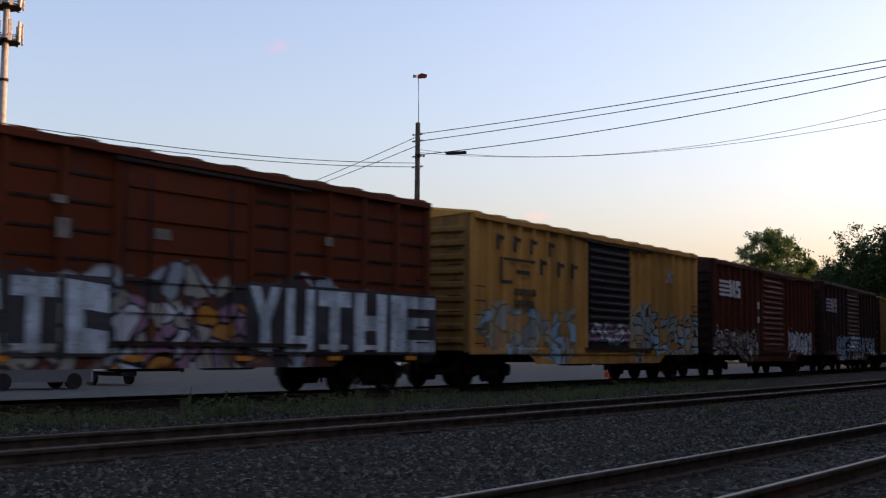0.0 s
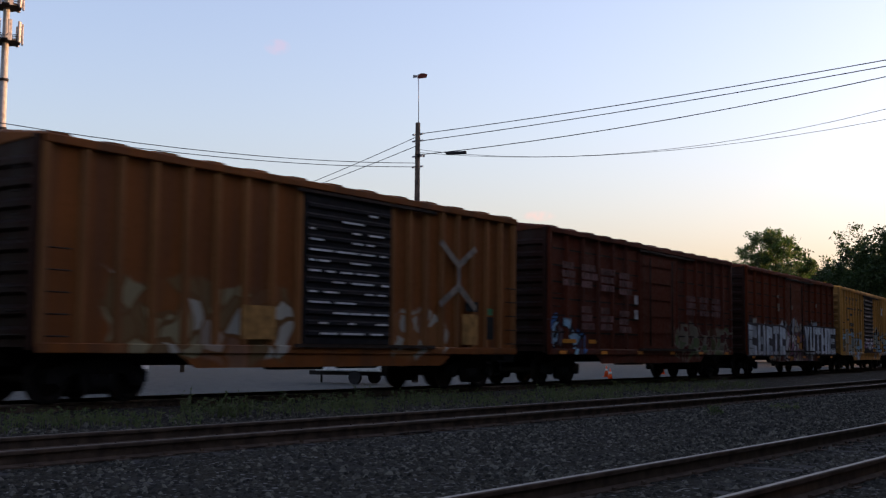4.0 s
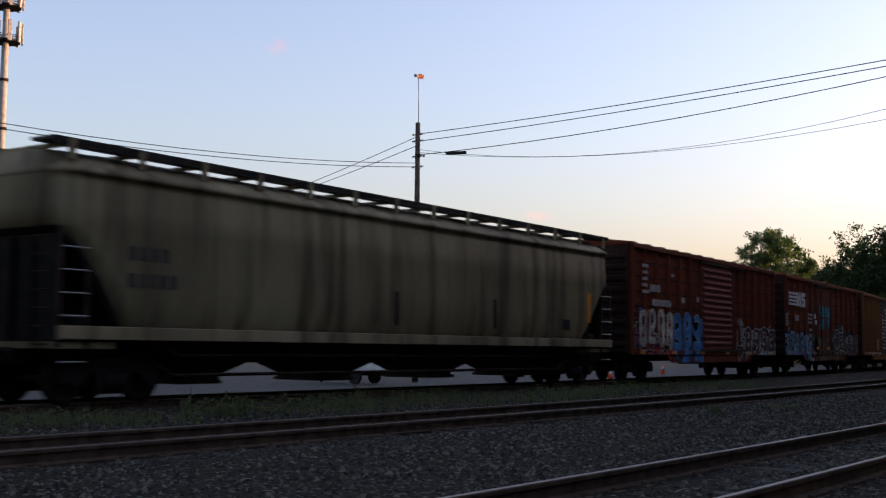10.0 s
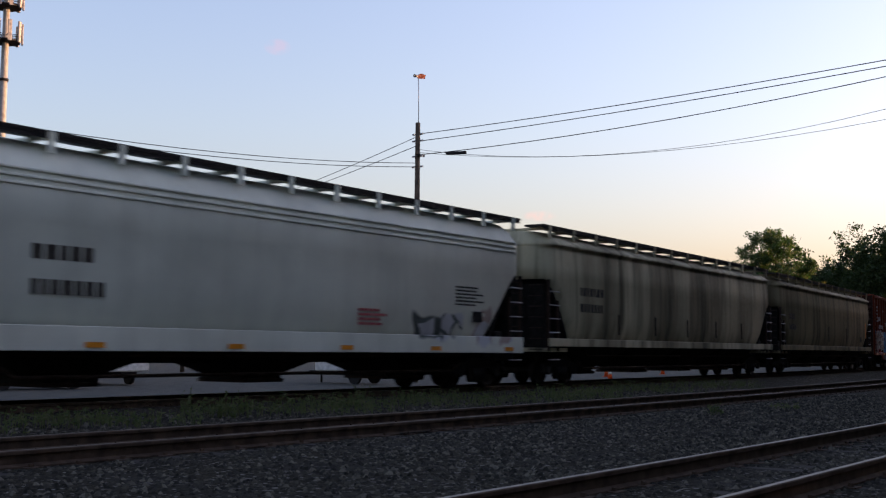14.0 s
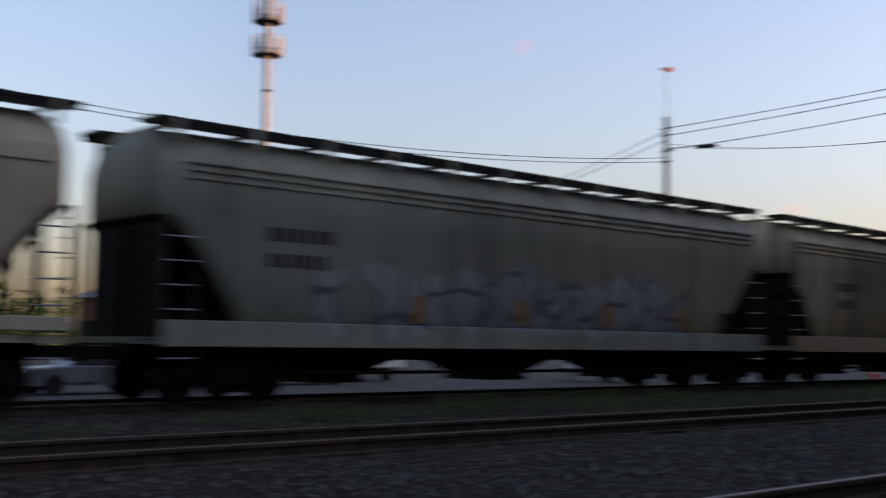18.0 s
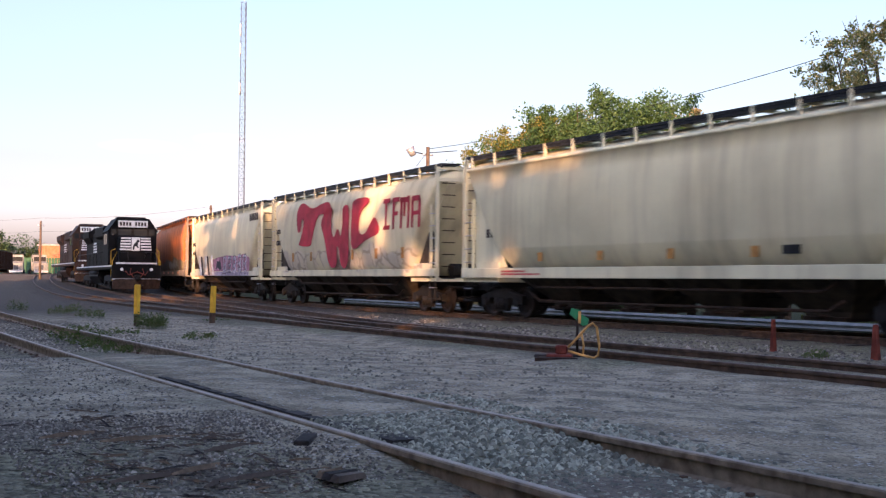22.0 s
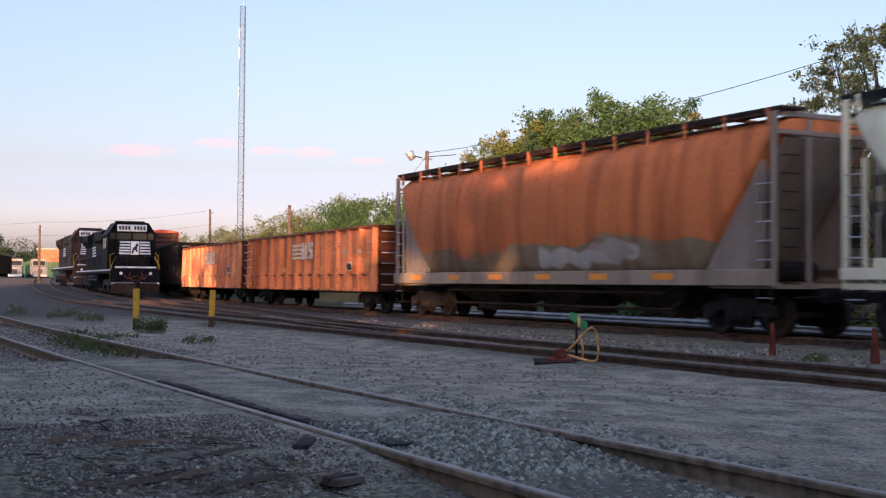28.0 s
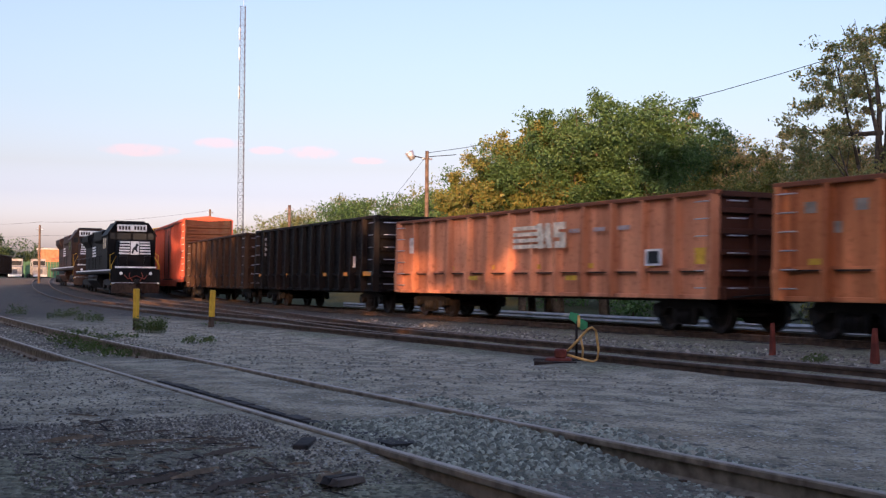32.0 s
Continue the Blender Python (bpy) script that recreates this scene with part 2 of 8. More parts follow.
def ground_material():
    m, n, l, b = shader("yard_ground", 0.9)
    b.inputs["Specular IOR Level"].default_value = 0.05
    co = n.new("ShaderNodeTexCoord").outputs["Object"]
    sep = n.new("ShaderNodeSeparateXYZ")
    l.new(co, sep.inputs[0])
    x, y = sep.outputs["X"], sep.outputs["Y"]
    wob = noise_node(n, l, co, 0.35, 4)
    wobble = span(n, l, wob, 0.3, 0.7, -1.6, 1.6)
    off = calc(n, l, "SUBTRACT", y, calc(n, l, "MULTIPLY", calc(n, l, "MULTIPLY", x, x), BEND / 2))
    # loose stone, one ballast: the shaded right half is coloured darker than the left
    vo = n.new("ShaderNodeTexVoronoi")
    vo.inputs["Scale"].default_value = 26.0
    l.new(co, vo.inputs["Vector"])
    vs = n.new("ShaderNodeSeparateColor")
    l.new(vo.outputs["Color"], vs.inputs[0])
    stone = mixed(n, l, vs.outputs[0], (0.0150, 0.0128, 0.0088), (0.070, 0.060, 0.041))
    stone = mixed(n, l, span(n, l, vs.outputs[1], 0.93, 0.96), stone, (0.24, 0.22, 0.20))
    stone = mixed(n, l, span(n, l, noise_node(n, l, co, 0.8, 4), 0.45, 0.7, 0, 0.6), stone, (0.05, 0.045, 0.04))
    # lighter colour of the same stone, for the less shaded left half
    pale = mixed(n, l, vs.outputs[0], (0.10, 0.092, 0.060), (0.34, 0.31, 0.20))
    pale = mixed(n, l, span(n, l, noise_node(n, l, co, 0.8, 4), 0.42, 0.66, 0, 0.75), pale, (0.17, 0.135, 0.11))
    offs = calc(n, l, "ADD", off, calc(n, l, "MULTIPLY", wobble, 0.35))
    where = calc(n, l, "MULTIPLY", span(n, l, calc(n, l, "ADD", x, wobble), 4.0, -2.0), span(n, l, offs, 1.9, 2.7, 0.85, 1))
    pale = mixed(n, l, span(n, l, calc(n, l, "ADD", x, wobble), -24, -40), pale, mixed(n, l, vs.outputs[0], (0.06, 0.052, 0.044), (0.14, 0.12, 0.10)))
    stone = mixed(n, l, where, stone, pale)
    # dusty asphalt and packed dirt
    fine, mid = noise_node(n, l, co, 40, 5), noise_node(n, l, co, 2.2, 6)
    long = noise_node(n, l, mapped(n, l, co, (0.25, 1.6, 1)), 1.0, 5)
    dust = mixed(n, l, span(n, l, mid, 0.38, 0.62), (0.20, 0.168, 0.115), (0.43, 0.357, 0.24))
    dust = mixed(n, l, span(n, l, long, 0.5, 0.7, 0, 0.45), dust, (0.40, 0.308, 0.195))
    v2 = n.new("ShaderNodeTexVoronoi")
    v2.inputs["Scale"].default_value = 42.0
    l.new(co, v2.inputs["Vector"])
    v2s = n.new("ShaderNodeSeparateColor")
    l.new(v2.outputs["Color"], v2s.inputs[0])
    dust = mixed(n, l, span(n, l, v2s.outputs[0], 0.55, 1.0, 0, 0.75), dust, (0.10, 0.083, 0.062))
    dust = mixed(n, l, span(n, l, v2s.outputs[1], 0.93, 0.97, 0, 0.8), dust, (0.42, 0.40, 0.36))
    dust = mixed(n, l, span(n, l, fine, 0.55, 0.75, 0, 0.6), dust, (0.045, 0.043, 0.042))
    dust = mixed(n, l, span(n, l, noise_node(n, l, co, 6.5, 3), 0.64, 0.68, 0, 0.7), dust, (0.05, 0.045, 0.04))
    # the lot behind the main line is smooth asphalt
    lot = mixed(n, l, span(n, l, mid, 0.3, 0.7), (0.068, 0.068, 0.062), (0.10, 0.10, 0.09))
    grass = mixed(n, l, span(n, l, mid, 0.35, 0.65), (0.025, 0.035, 0.013), (0.06, 0.055, 0.028))
    offw = calc(n, l, "ADD", off, calc(n, l, "MULTIPLY", wobble, 0.35))
    road = calc(n, l, "MULTIPLY", span(n, l, offw, 5.3, 5.7), span(n, l, offw, 10.1, 9.6))
    road = calc(n, l, "MULTIPLY", road, span(n, l, calc(n, l, "ADD", x, wobble), -1.0, -3.0))
    road = calc(n, l, "MULTIPLY", road, span(n, l, x, -44, -28, 0.12, 1))
    cross = calc(n, l, "MULTIPLY", span(n, l, offw, 5.9, 5.6), span(n, l, calc(n, l, "ADD", x, wobble), -6.0, -7.4))
    cross = calc(n, l, "MULTIPLY", cross, calc(n, l, "MULTIPLY", span(n, l, calc(n, l, "ADD", offw, span(n, l, x, -8.0, -9.4, 0, 1.1)), 2.2, 2.7), span(n, l, calc(n, l, "ADD", x, wobble), -18.5, -16)))
    path = calc(n, l, "MULTIPLY", span(n, l, calc(n, l, "ADD", x, wobble), -12, -10.5), span(n, l, calc(n, l, "ADD", x, wobble), 0.8, -0.4))
    path = calc(n, l, "MULTIPLY", path, span(n, l, offw, 9.0, 9.5))
    hard = calc(n, l, "MAXIMUM", calc(n, l, "MAXIMUM", road, cross), path)
    hard = calc(n, l, "MULTIPLY", hard, span(n, l, noise_node(n, l, co, 1.1, 5), 0.68, 0.6, 0.35, 1))
    c = mixed(n, l, hard, stone, dust)
    back = span(n, l, offw, 23.5, 24.5)
    lotx = span(n, l, calc(n, l, "ADD", x, wobble), -4, -1)
    c = mixed(n, l, back, c, mixed(n, l, lotx, grass, lot))
    c = mixed(n, l, span(n, l, off, 140, 150), c, grass)
    c = mixed(n, l, span(n, l, off, -30, -40), c, grass)
    l.new(c, b.inputs["Base Color"])
    h1 = calc(n, l, "MULTIPLY", vo.outputs["Distance"], -1.0)
    soft = calc(n, l, "MULTIPLY", calc(n, l, "ADD", calc(n, l, "ADD", fine, mid), v2.outputs["Distance"]), 0.2)
    ht = n.new("ShaderNodeMix")
    l.new(calc(n, l, "MAXIMUM", hard, back), ht.inputs[0])
    l.new(h1, ht.inputs[2])
    l.new(soft, ht.inputs[3])
    bump(n, l, b, ht.outputs[0], 0.95, 0.055)
    return m


M = {
    "ground": ground_material(),
    "rail_side": plain("rusty_rail_steel", (0.095, 0.060, 0.040), 0.8, 0.1, 0.4, 5),
    "rail_head": plain("worn_rail_head", (0.33, 0.265, 0.20), 0.55, 0.2, 0.2, 6),
    "rail_head_dull": plain("dull_brown_rail_head", (0.17, 0.125, 0.09), 0.6, 0.1, 0.3, 6),
    "tie": plain("old_tie_wood", (0.04, 0.032, 0.027), 0.85, 0, 0.4, 4),
    "stone": plain("ballast_stone", (0.10, 0.105, 0.115), 0.85, 0, 0.5, 9),
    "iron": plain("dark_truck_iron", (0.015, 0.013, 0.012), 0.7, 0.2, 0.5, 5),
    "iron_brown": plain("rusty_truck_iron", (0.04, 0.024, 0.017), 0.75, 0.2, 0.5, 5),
    "bay_brown": plain("grimy_brown_bay", (0.05, 0.038, 0.028), 0.8, 0, 0.5, 3),
    "wheel": plain("wheel_steel", (0.022, 0.017, 0.015), 0.6, 0.2, 0.4, 6),
    "tread": plain("bright_wheel_tread", (0.4, 0.38, 0.36), 0.3, 0.9, 0.1, 6),
    "black": plain("black_metal", (0.018, 0.018, 0.019), 0.5, 0.2, 0.4, 3),
    "white": plain("white_paint", (0.66, 0.65, 0.62), 0.6, 0, 0.2, 5),
    "off_white": plain("faded_white_paint", (0.40, 0.375, 0.36), 0.7, 0, 0.35, 6),
    "yellow": plain("yellow_paint", (0.62, 0.36, 0.03), 0.6, 0, 0.3, 5),
    "yellow_dull": plain("faded_ochre_patch", (0.42, 0.21, 0.06), 0.7, 0, 0.35, 5),
    "mast_grey": plain("dull_grey_mast_paint", (0.055, 0.06, 0.07), 0.8, 0, 0.2, 4),
    "orange": plain("orange_reflector", (0.80, 0.27, 0.02), 0.35, 0, 0.1, 5),
    "red": plain("faded_red_paint", (0.16, 0.035, 0.022), 0.7, 0, 0.4, 5),
    "wood_pole": plain("weathered_pole_wood", (0.10, 0.072, 0.052), 0.9, 0, 0.4, 4),
    "galv": plain("galvanised_steel", (0.42, 0.43, 0.45), 0.45, 0.6, 0.2, 4),
    "bark": plain("bark", (0.07, 0.055, 0.042), 0.95, 0, 0.4, 6),
    "dead_wood": plain("splintered_dark_wood", (0.045, 0.036, 0.03), 0.95, 0, 0.5, 7),
    "dry_wood": plain("dry_splinter_wood", (0.17, 0.115, 0.07), 0.95, 0, 0.5, 9),
    "concrete": plain("concrete", (0.33, 0.32, 0.30), 0.85, 0, 0.25, 3),
    "cable": plain("cable_black", (0.02, 0.02, 0.022), 0.7, 0, 0.1, 3),
    "lever": plain("chipped_yellow_lever", (0.62, 0.34, 0.10), 0.6, 0, 0.4, 9),
    "dirt_asphalt": plain("dusty_asphalt_piece", (0.13, 0.12, 0.115), 0.9, 0, 0.3, 5),
    "green_sign": plain("green_target_enamel", (0.01, 0.20, 0.075), 0.4, 0, 0.2, 9),
}


def dusty_rail():
    """Rust, with pale dust thrown up along the vehicle crossing."""
    m, n, l, b = shader("dusty_rail_steel", 0.85)
    co = n.new("ShaderNodeTexCoord").outputs["Object"]
    sep = n.new("ShaderNodeSeparateXYZ")
    l.new(co, sep.inputs[0])
    rust = mixed(n, l, span(n, l, noise_node(n, l, co, 5, 4), 0.35, 0.65), (0.07, 0.042, 0.027), (0.125, 0.08, 0.052))
    dust = mixed(n, l, span(n, l, noise_node(n, l, co, 9, 5), 0.35, 0.65), (0.15, 0.105, 0.068), (0.30, 0.23, 0.15))
    l.new(mixed(n, l, span(n, l, sep.outputs["X"], 2.0, -5.0), rust, dust), b.inputs["Base Color"])
    bump(n, l, b, noise_node(n, l, co, 70, 4), 0.2, 0.004)
    return m


M["rail_dusty"] = dusty_rail()
M["guard_steel"] = plain("weathered_guard_steel", (0.25, 0.26, 0.25), 0.7, 0, 0.2, 2)


# ---------- mesh building ----------
class Shape:
    """Collects the faces of one mesh."""

    def __init__(self):
        self.v, self.f, self.s = [], [], []

    def add(self, verts, faces, smooth=False):
        k = len(self.v)
        self.v += [tuple(p) for p in verts]
        self.f += [tuple(i + k for i in q) for q in faces]
        self.s += [smooth] * len(faces)
        return self

    def box(self, x0, x1, y0, y1, z0, z1, chamfer=0.0):
        if chamfer <= 0:
            return self.add([(x0, y0, z0), (x1, y0, z0), (x1, y1, z0), (x0, y1, z0), (x0, y0, z1), (x1, y0, z1), (x1, y1, z1), (x0, y1, z1)],
                            [(3, 2, 1, 0), (4, 5, 6, 7), (0, 1, 5, 4), (1, 2, 6, 5), (2, 3, 7, 6), (3, 0, 4, 7)])
        c = chamfer
        rings = []
        for z, d in ((z0, c), (z0 + c, 0), (z1 - c, 0), (z1, c)):
            rings.append([(x0 + c, y0 + d, z), (x1 - c, y0 + d, z), (x1 - d, y0 + c, z), (x1 - d, y1 - c, z), (x1 - c, y1 - d, z), (x0 + c, y1 - d, z), (x0 + d, y1 - c, z), (x0 + d, y0 + c, z)])
        return self.rings(rings)

    def rings(self, rings, closed=True, smooth=False, caps=True):
        n = len(rings[0])
        verts = [p for r in rings for p in r]
        faces = []
        for i in range(len(rings) - 1):
            for j in range(n if closed else n - 1):
                faces.append((i * n + j, i * n + (j + 1) % n, (i + 1) * n + (j + 1) % n, (i + 1) * n + j))
        self.add(verts, faces, smooth)
        if caps and closed:
            k = len(self.v) - len(verts)
            self.f += [tuple(k + j for j in reversed(range(n))), tuple(k + (len(rings) - 1) * n + j for j in range(n))]
            self.s += [False, False]
        return self

    def rod(self, a, b, r, n=8, r2=None):
        a, b = Vector(a), Vector(b)
        d = (b - a).normalized()
        u = d.orthogonal().normalized()
        w = d.cross(u)
        out = []
        for p, rad in ((a, r), (b, r if r2 is None else r2)):
            out.append([p + (u * math.cos(2 * math.pi * i / n) + w * math.sin(2 * math.pi * i / n)) * rad for i in range(n)])
        return self.rings(out, smooth=n > 5)

    def pipe(self, pts, r, n=6):
        pts = [Vector(p) for p in pts]
        out = []
        for i, p in enumerate(pts):
            d = (pts[min(i + 1, len(pts) - 1)] - pts[max(i - 1, 0)]).normalized()
            u = d.cross(Vector((0, 0, 1)) if abs(d.z) < 0.95 else Vector((0, 1, 0))).normalized()
            w = d.cross(u)
            out.append([p + (u * math.cos(2 * math.pi * j / n) + w * math.sin(2 * math.pi * j / n)) * r for j in range(n)])
        return self.rings(out, smooth=True)

    def prism(self, outline, y0, y1):
        """An outline of (x, z) between two y."""
        return self.rings([[(x, y0, z) for x, z in outline], [(x, y1, z) for x, z in outline]])

    def mesh(self, name, material):
        me = bpy.data.meshes.new(name)
        me.from_pydata(self.v, [], self.f)
        me.polygons.foreach_set("use_smooth", self.s)
        for m in (material if isinstance(material, (list, tuple)) else [material]):
            me.materials.append(m)
        me.update()
        return me


def part(name, shape, material, parent=None, label="", at=None):
    data = shape.mesh(name, M[material] if isinstance(material, str) else material) if isinstance(shape, Shape) else shape
    ob = new(name, data)
    ob.parent = parent
    if at is not None:
        ob.matrix_basis = at
    if label:
        ob["label"] = label
    return ob


def thing(name, label, category, group="", at=None, kind=""):
    return tagged(new(name) if at is None else set_at(new(name), at), label, category, group, kind)


def set_at(ob, m):
    ob.matrix_basis = m
    return ob


def bend_y(x, c):
    return c + BEND / 2 * x * x


def main_y(x):
    """The main line, which bends a little harder at the far end of the yard."""
    u = min(85.0, max(0.0, -x - 25))
    return bend_y(x, Y_MAIN) + 0.00045 * u * u


def main_turn(x):
    return math.degrees(math.atan((main_y(x + 0.5) - main_y(x - 0.5))))


def grade(x):
    """The yard climbs a little towards its far end."""
    u = min(1, max(0, (-60 - x) / 100))
    return 1.5 * u * u * (3 - 2 * u)


def bend_turn(x):
    return math.degrees(math.atan(BEND * x))


# ---------- ground and tracks ----------
def buried(x, r):
    """Dirt packed up to the rails of the near track at the crossing."""
    u = min(1, max(0, (-5.0 - x) / 2.2)) * min(1, max(0, (x + 18.5) / 3.0))
    u = u * u * (3 - 2 * u)
    side = Y_NEAR - 0.7525, Y_NEAR + 0.7525
    if r < side[0] - 0.04:
        return u * 0.155 * min(1, max(0, (r + 4) / 3))
    if r < side[0] + 0.05:
        return u * 0.14
    if r < side[0] + 0.125:
        return u * 0.075
    if r < side[1] - 0.05:
        return u * 0.145
    if r < side[1] + 0.06:
        return u * 0.09
    return u * 0.09 * min(1, max(0, (9.5 - r) / 3))


def ground_height(x, r):
    z = 0.0
    if r > 22.3:
        z = -0.55 * min(1, (r - 22.3) / 3.5)
    if 16.2 < r < 21.3:
        z = 0.03
    if 9.6 < r < 12.7:
        z += 0.06 * min(1, max(0, (-2 - x) / 4))
    z += buried(x, r)
    return z + grade(x)


def build_ground():
    s = Shape()
    xs = [-2500, -1200, -600, -400, -300, -240, -200] + [-170 + 5 * i for i in range(26)] + [-42 + 1.0 * i for i in range(85)] + [45 + 5 * i for i in range(30)] + [200, 240, 300, 400, 600, 1200, 2500]
    rs = [-1500, -300, -100, -50, -25, -12, -6, -3, -1, 0] + sorted([0.5 * i for i in range(1, 60)] + [3.25, 3.33, 3.345, 3.43, 3.445, 3.505, 3.52, 4.8, 4.85, 4.94, 4.965]) + [32, 36, 42, 50, 62, 80, 110, 150, 220, 400, 900, 1800]
    verts = []
    for r in rs:
        for x in xs:
            y = r + BEND / 2 * min(abs(x), 350) ** 2
            verts.append((x, y, ground_height(x, r) + (0.018 * noise.noise((x * 0.7, y * 0.7, 0)) if abs(x) < 60 and r < 22 else 0)))
    n = len(xs)
    s.add(verts, [(j * n + i, j * n + i + 1, (j + 1) * n + i + 1, (j + 1) * n + i) for j in range(len(rs) - 1) for i in range(n - 1)], True)
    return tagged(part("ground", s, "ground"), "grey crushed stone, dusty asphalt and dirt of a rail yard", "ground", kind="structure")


def side_y(x):
    """The siding lies a little farther out at its far end."""
    u = min(1, max(0, -x / 12))
    return bend_y(x, Y_SIDE) + 0.38 * u * u * (3 - 2 * u)


def siding_shift(x):
    """How far the loco track has left the side track."""
    u = min(1, max(0, (-15 - x) / 38))
    bow = np.interp(-x, (55, 70, 82.5, 103.5, 130), (0.0, 0.5, 0.4, -0.5, -1.0))
    return 3.6 * u * u * (3 - 2 * u) + float(bow)


RAIL_PROFILE = [(-0.07, -0.17), (0.07, -0.17), (0.07, -0.155), (0.012, -0.13), (0.012, -0.05), (0.036, -0.038), (0.036, -0.008), (0.028, 0.0), (-0.028, 0.0), (-0.036, -0.008), (-0.036, -0.038), (-0.012, -0.05), (-0.012, -0.13), (-0.07, -0.155)]


def rail_line(parent, way, xs, side, side_mat):
    body, head = Shape(), Shape()
    rings, tops = [], []
    for x in xs:
        d = Vector((1, (way(x + 0.1) - way(x - 0.1)) / 0.2, 0)).normalized()
        nrm = Vector((-d.y, d.x, 0))
        p = Vector((x, way(x), RAIL + grade(x))) + nrm * side
        rings.append([p + nrm * a + Vector((0, 0, b)) for a, b in RAIL_PROFILE])
        tops.append([p + nrm * a + Vector((0, 0, b)) for a, b in ((-0.026, 0.001), (0.026, 0.001), (0.02, 0.004), (-0.02, 0.004))])
    ob = part("rail", body.rings(rings), side_mat, parent, "rusty steel rail")
    part("rail_head", head.rings(tops), "rail_head" if side_mat == "rail_dusty" else "rail_head_dull", ob, "worn bright running surface")


def build_track(name, label, way, xs, tie_span, tie_step=0.55, ties_above=0.0, side_mat="rail_side"):
    t = tagged(new(name), label, "railway track", kind="structure")
    for side in (-0.7525, 0.7525):
        rail_line(t, way, xs, side, side_mat)
    tie = Shape().box(-0.115, 0.115, -1.28, 1.28, -0.12, 0.012, 0.012).mesh("tie", M["tie"])
    plate = Shape().box(-0.09, 0.09, -0.17, 0.17, 0.0, 0.018).box(-0.02, 0.02, -0.115, -0.08, 0.0, 0.05).box(-0.02, 0.02, 0.08, 0.115, 0.0, 0.05).mesh("tie_plate", M["rail_side"])
    x, k = tie_span[0], 0
    rnd = random.Random(len(name))
    while x < tie_span[1]:
        turn = math.degrees(math.atan((way(x + 0.1) - way(x - 0.1)) / 0.2)) + rnd.uniform(-1.2, 1.2)
        tb = part("tie", tie, "tie", t, at=pose(x, way(x), ties_above + rnd.uniform(-0.012, 0.012), 0, 0, turn))
        for side in (-0.7525, 0.7525):
            part("tie_plate", plate, "rail_side", tb, at=pose(0, side, 0.004))
        x += tie_step
        k += 1
    return t


def x_steps(a, b, step):
    n = max(1, int((b - a) / step))
    return [a + (b - a) * i / n for i in range(n + 1)]


ground = build_ground()
far_steps = x_steps(-450, -60, 5) + x_steps(-59, 70, 2.5) + x_steps(72, 330, 10)
main_line = build_track("track_main", "main line with rusty rails on dark ties and stone ballast", main_y, far_steps, (-55, 62), 0.56, 0.02)
side_line = build_track("track_side", "siding with dull rusty rails sunk in crushed stone", side_y, far_steps, (-40, 45), 0.56, -0.012)
near_line = build_track("track_near", "near yard track with worn rails in ballast and dirt", lambda x: bend_y(x, Y_NEAR), far_steps, (-34, 32), 0.56, -0.015, "rail_dusty")
loco_line = build_track("track_branch", "branch track leaving the siding at a switch", lambda x: side_y(x) + siding_shift(x), x_steps(-330, -60, 10) + x_steps(-59, -15.2, 1.6), (-60, -30), 0.56, -0.012)


# ---------- rolling stock ----------
WHEEL_R = 0.43
_sf = Shape()
_sf.prism([(-1.12, 0.36), (-1.12, 0.60), (-0.62, 0.70), (-0.30, 0.80), (0.30, 0.80), (0.62, 0.70), (1.12, 0.60), (1.12, 0.36), (0.74, 0.36), (0.62, 0.52), (0.42, 0.56), (0.38, 0.26), (0.30, 0.16), (-0.30, 0.16), (-0.38, 0.26), (-0.42, 0.56), (-0.62, 0.52), (-0.74, 0.36)], -0.07, 0.07)
for _x in (-0.17, 0, 0.17):
    _sf.rod((_x, -0.09, 0.22), (_x, -0.09, 0.52), 0.065, 8)
for _x in (-0.88, 0.88):
    _sf.rod((_x, -0.13, 0.43), (_x, 0.0, 0.43), 0.13, 12)
SIDEFRAME = _sf.mesh("sideframe", M["iron"])
_bo = Shape().box(-0.2, 0.2, -1.05, 1.05, 0.5, 0.72, 0.03).rod((0, 0, 0.7), (0, 0, 0.95), 0.3, 14)
for _x in (-0.5, 0.5):
    _bo.box(_x - 0.05, _x + 0.05, -0.9, 0.9, 0.32, 0.44)
BOLSTER = _bo.mesh("truck", M["iron"])


def wheel_rings(y, sign):
    n, out = 24, []
    for r, dy in ((0.09, -0.08), (0.12, -0.05), (0.30, -0.02), (0.37, -0.065), (WHEEL_R, -0.065), (WHEEL_R, 0.05), (WHEEL_R + 0.025, 0.06), (WHEEL_R + 0.02, 0.085), (0.35, 0.08), (0.3, 0.02), (0.12, 0.08)):
        out.append([(r * math.cos(2 * math.pi * i / n), y - sign * dy * -1, r * math.sin(2 * math.pi * i / n)) for i in range(n)])
    return out


_ws = Shape().rings(wheel_rings(-0.76, 1), smooth=False).rings(wheel_rings(0.76, -1), smooth=False).rod((0, -0.98, 0), (0, 0.98, 0), 0.08, 10)
WHEELSET = _ws.mesh("wheelset", M["wheel"])
_cp = Shape().box(0, 0.62, -0.09, 0.09, 0.72, 0.94, 0.02).box(0.55, 0.86, -0.16, 0.15, 0.68, 0.98, 0.05).rod((0.3, 0.12, 0.7), (0.45, 0.3, 0.35), 0.025, 6).rod((0.45, 0.3, 0.35), (0.75, 0.25, 0.3), 0.025, 6).rod((0.1, -1.2, 0.8), (0.1, -0.1, 0.86), 0.02, 5)
COUPLER = _cp.mesh("coupler", M["iron"])
WHEELSETS, CARS = ([], []), []


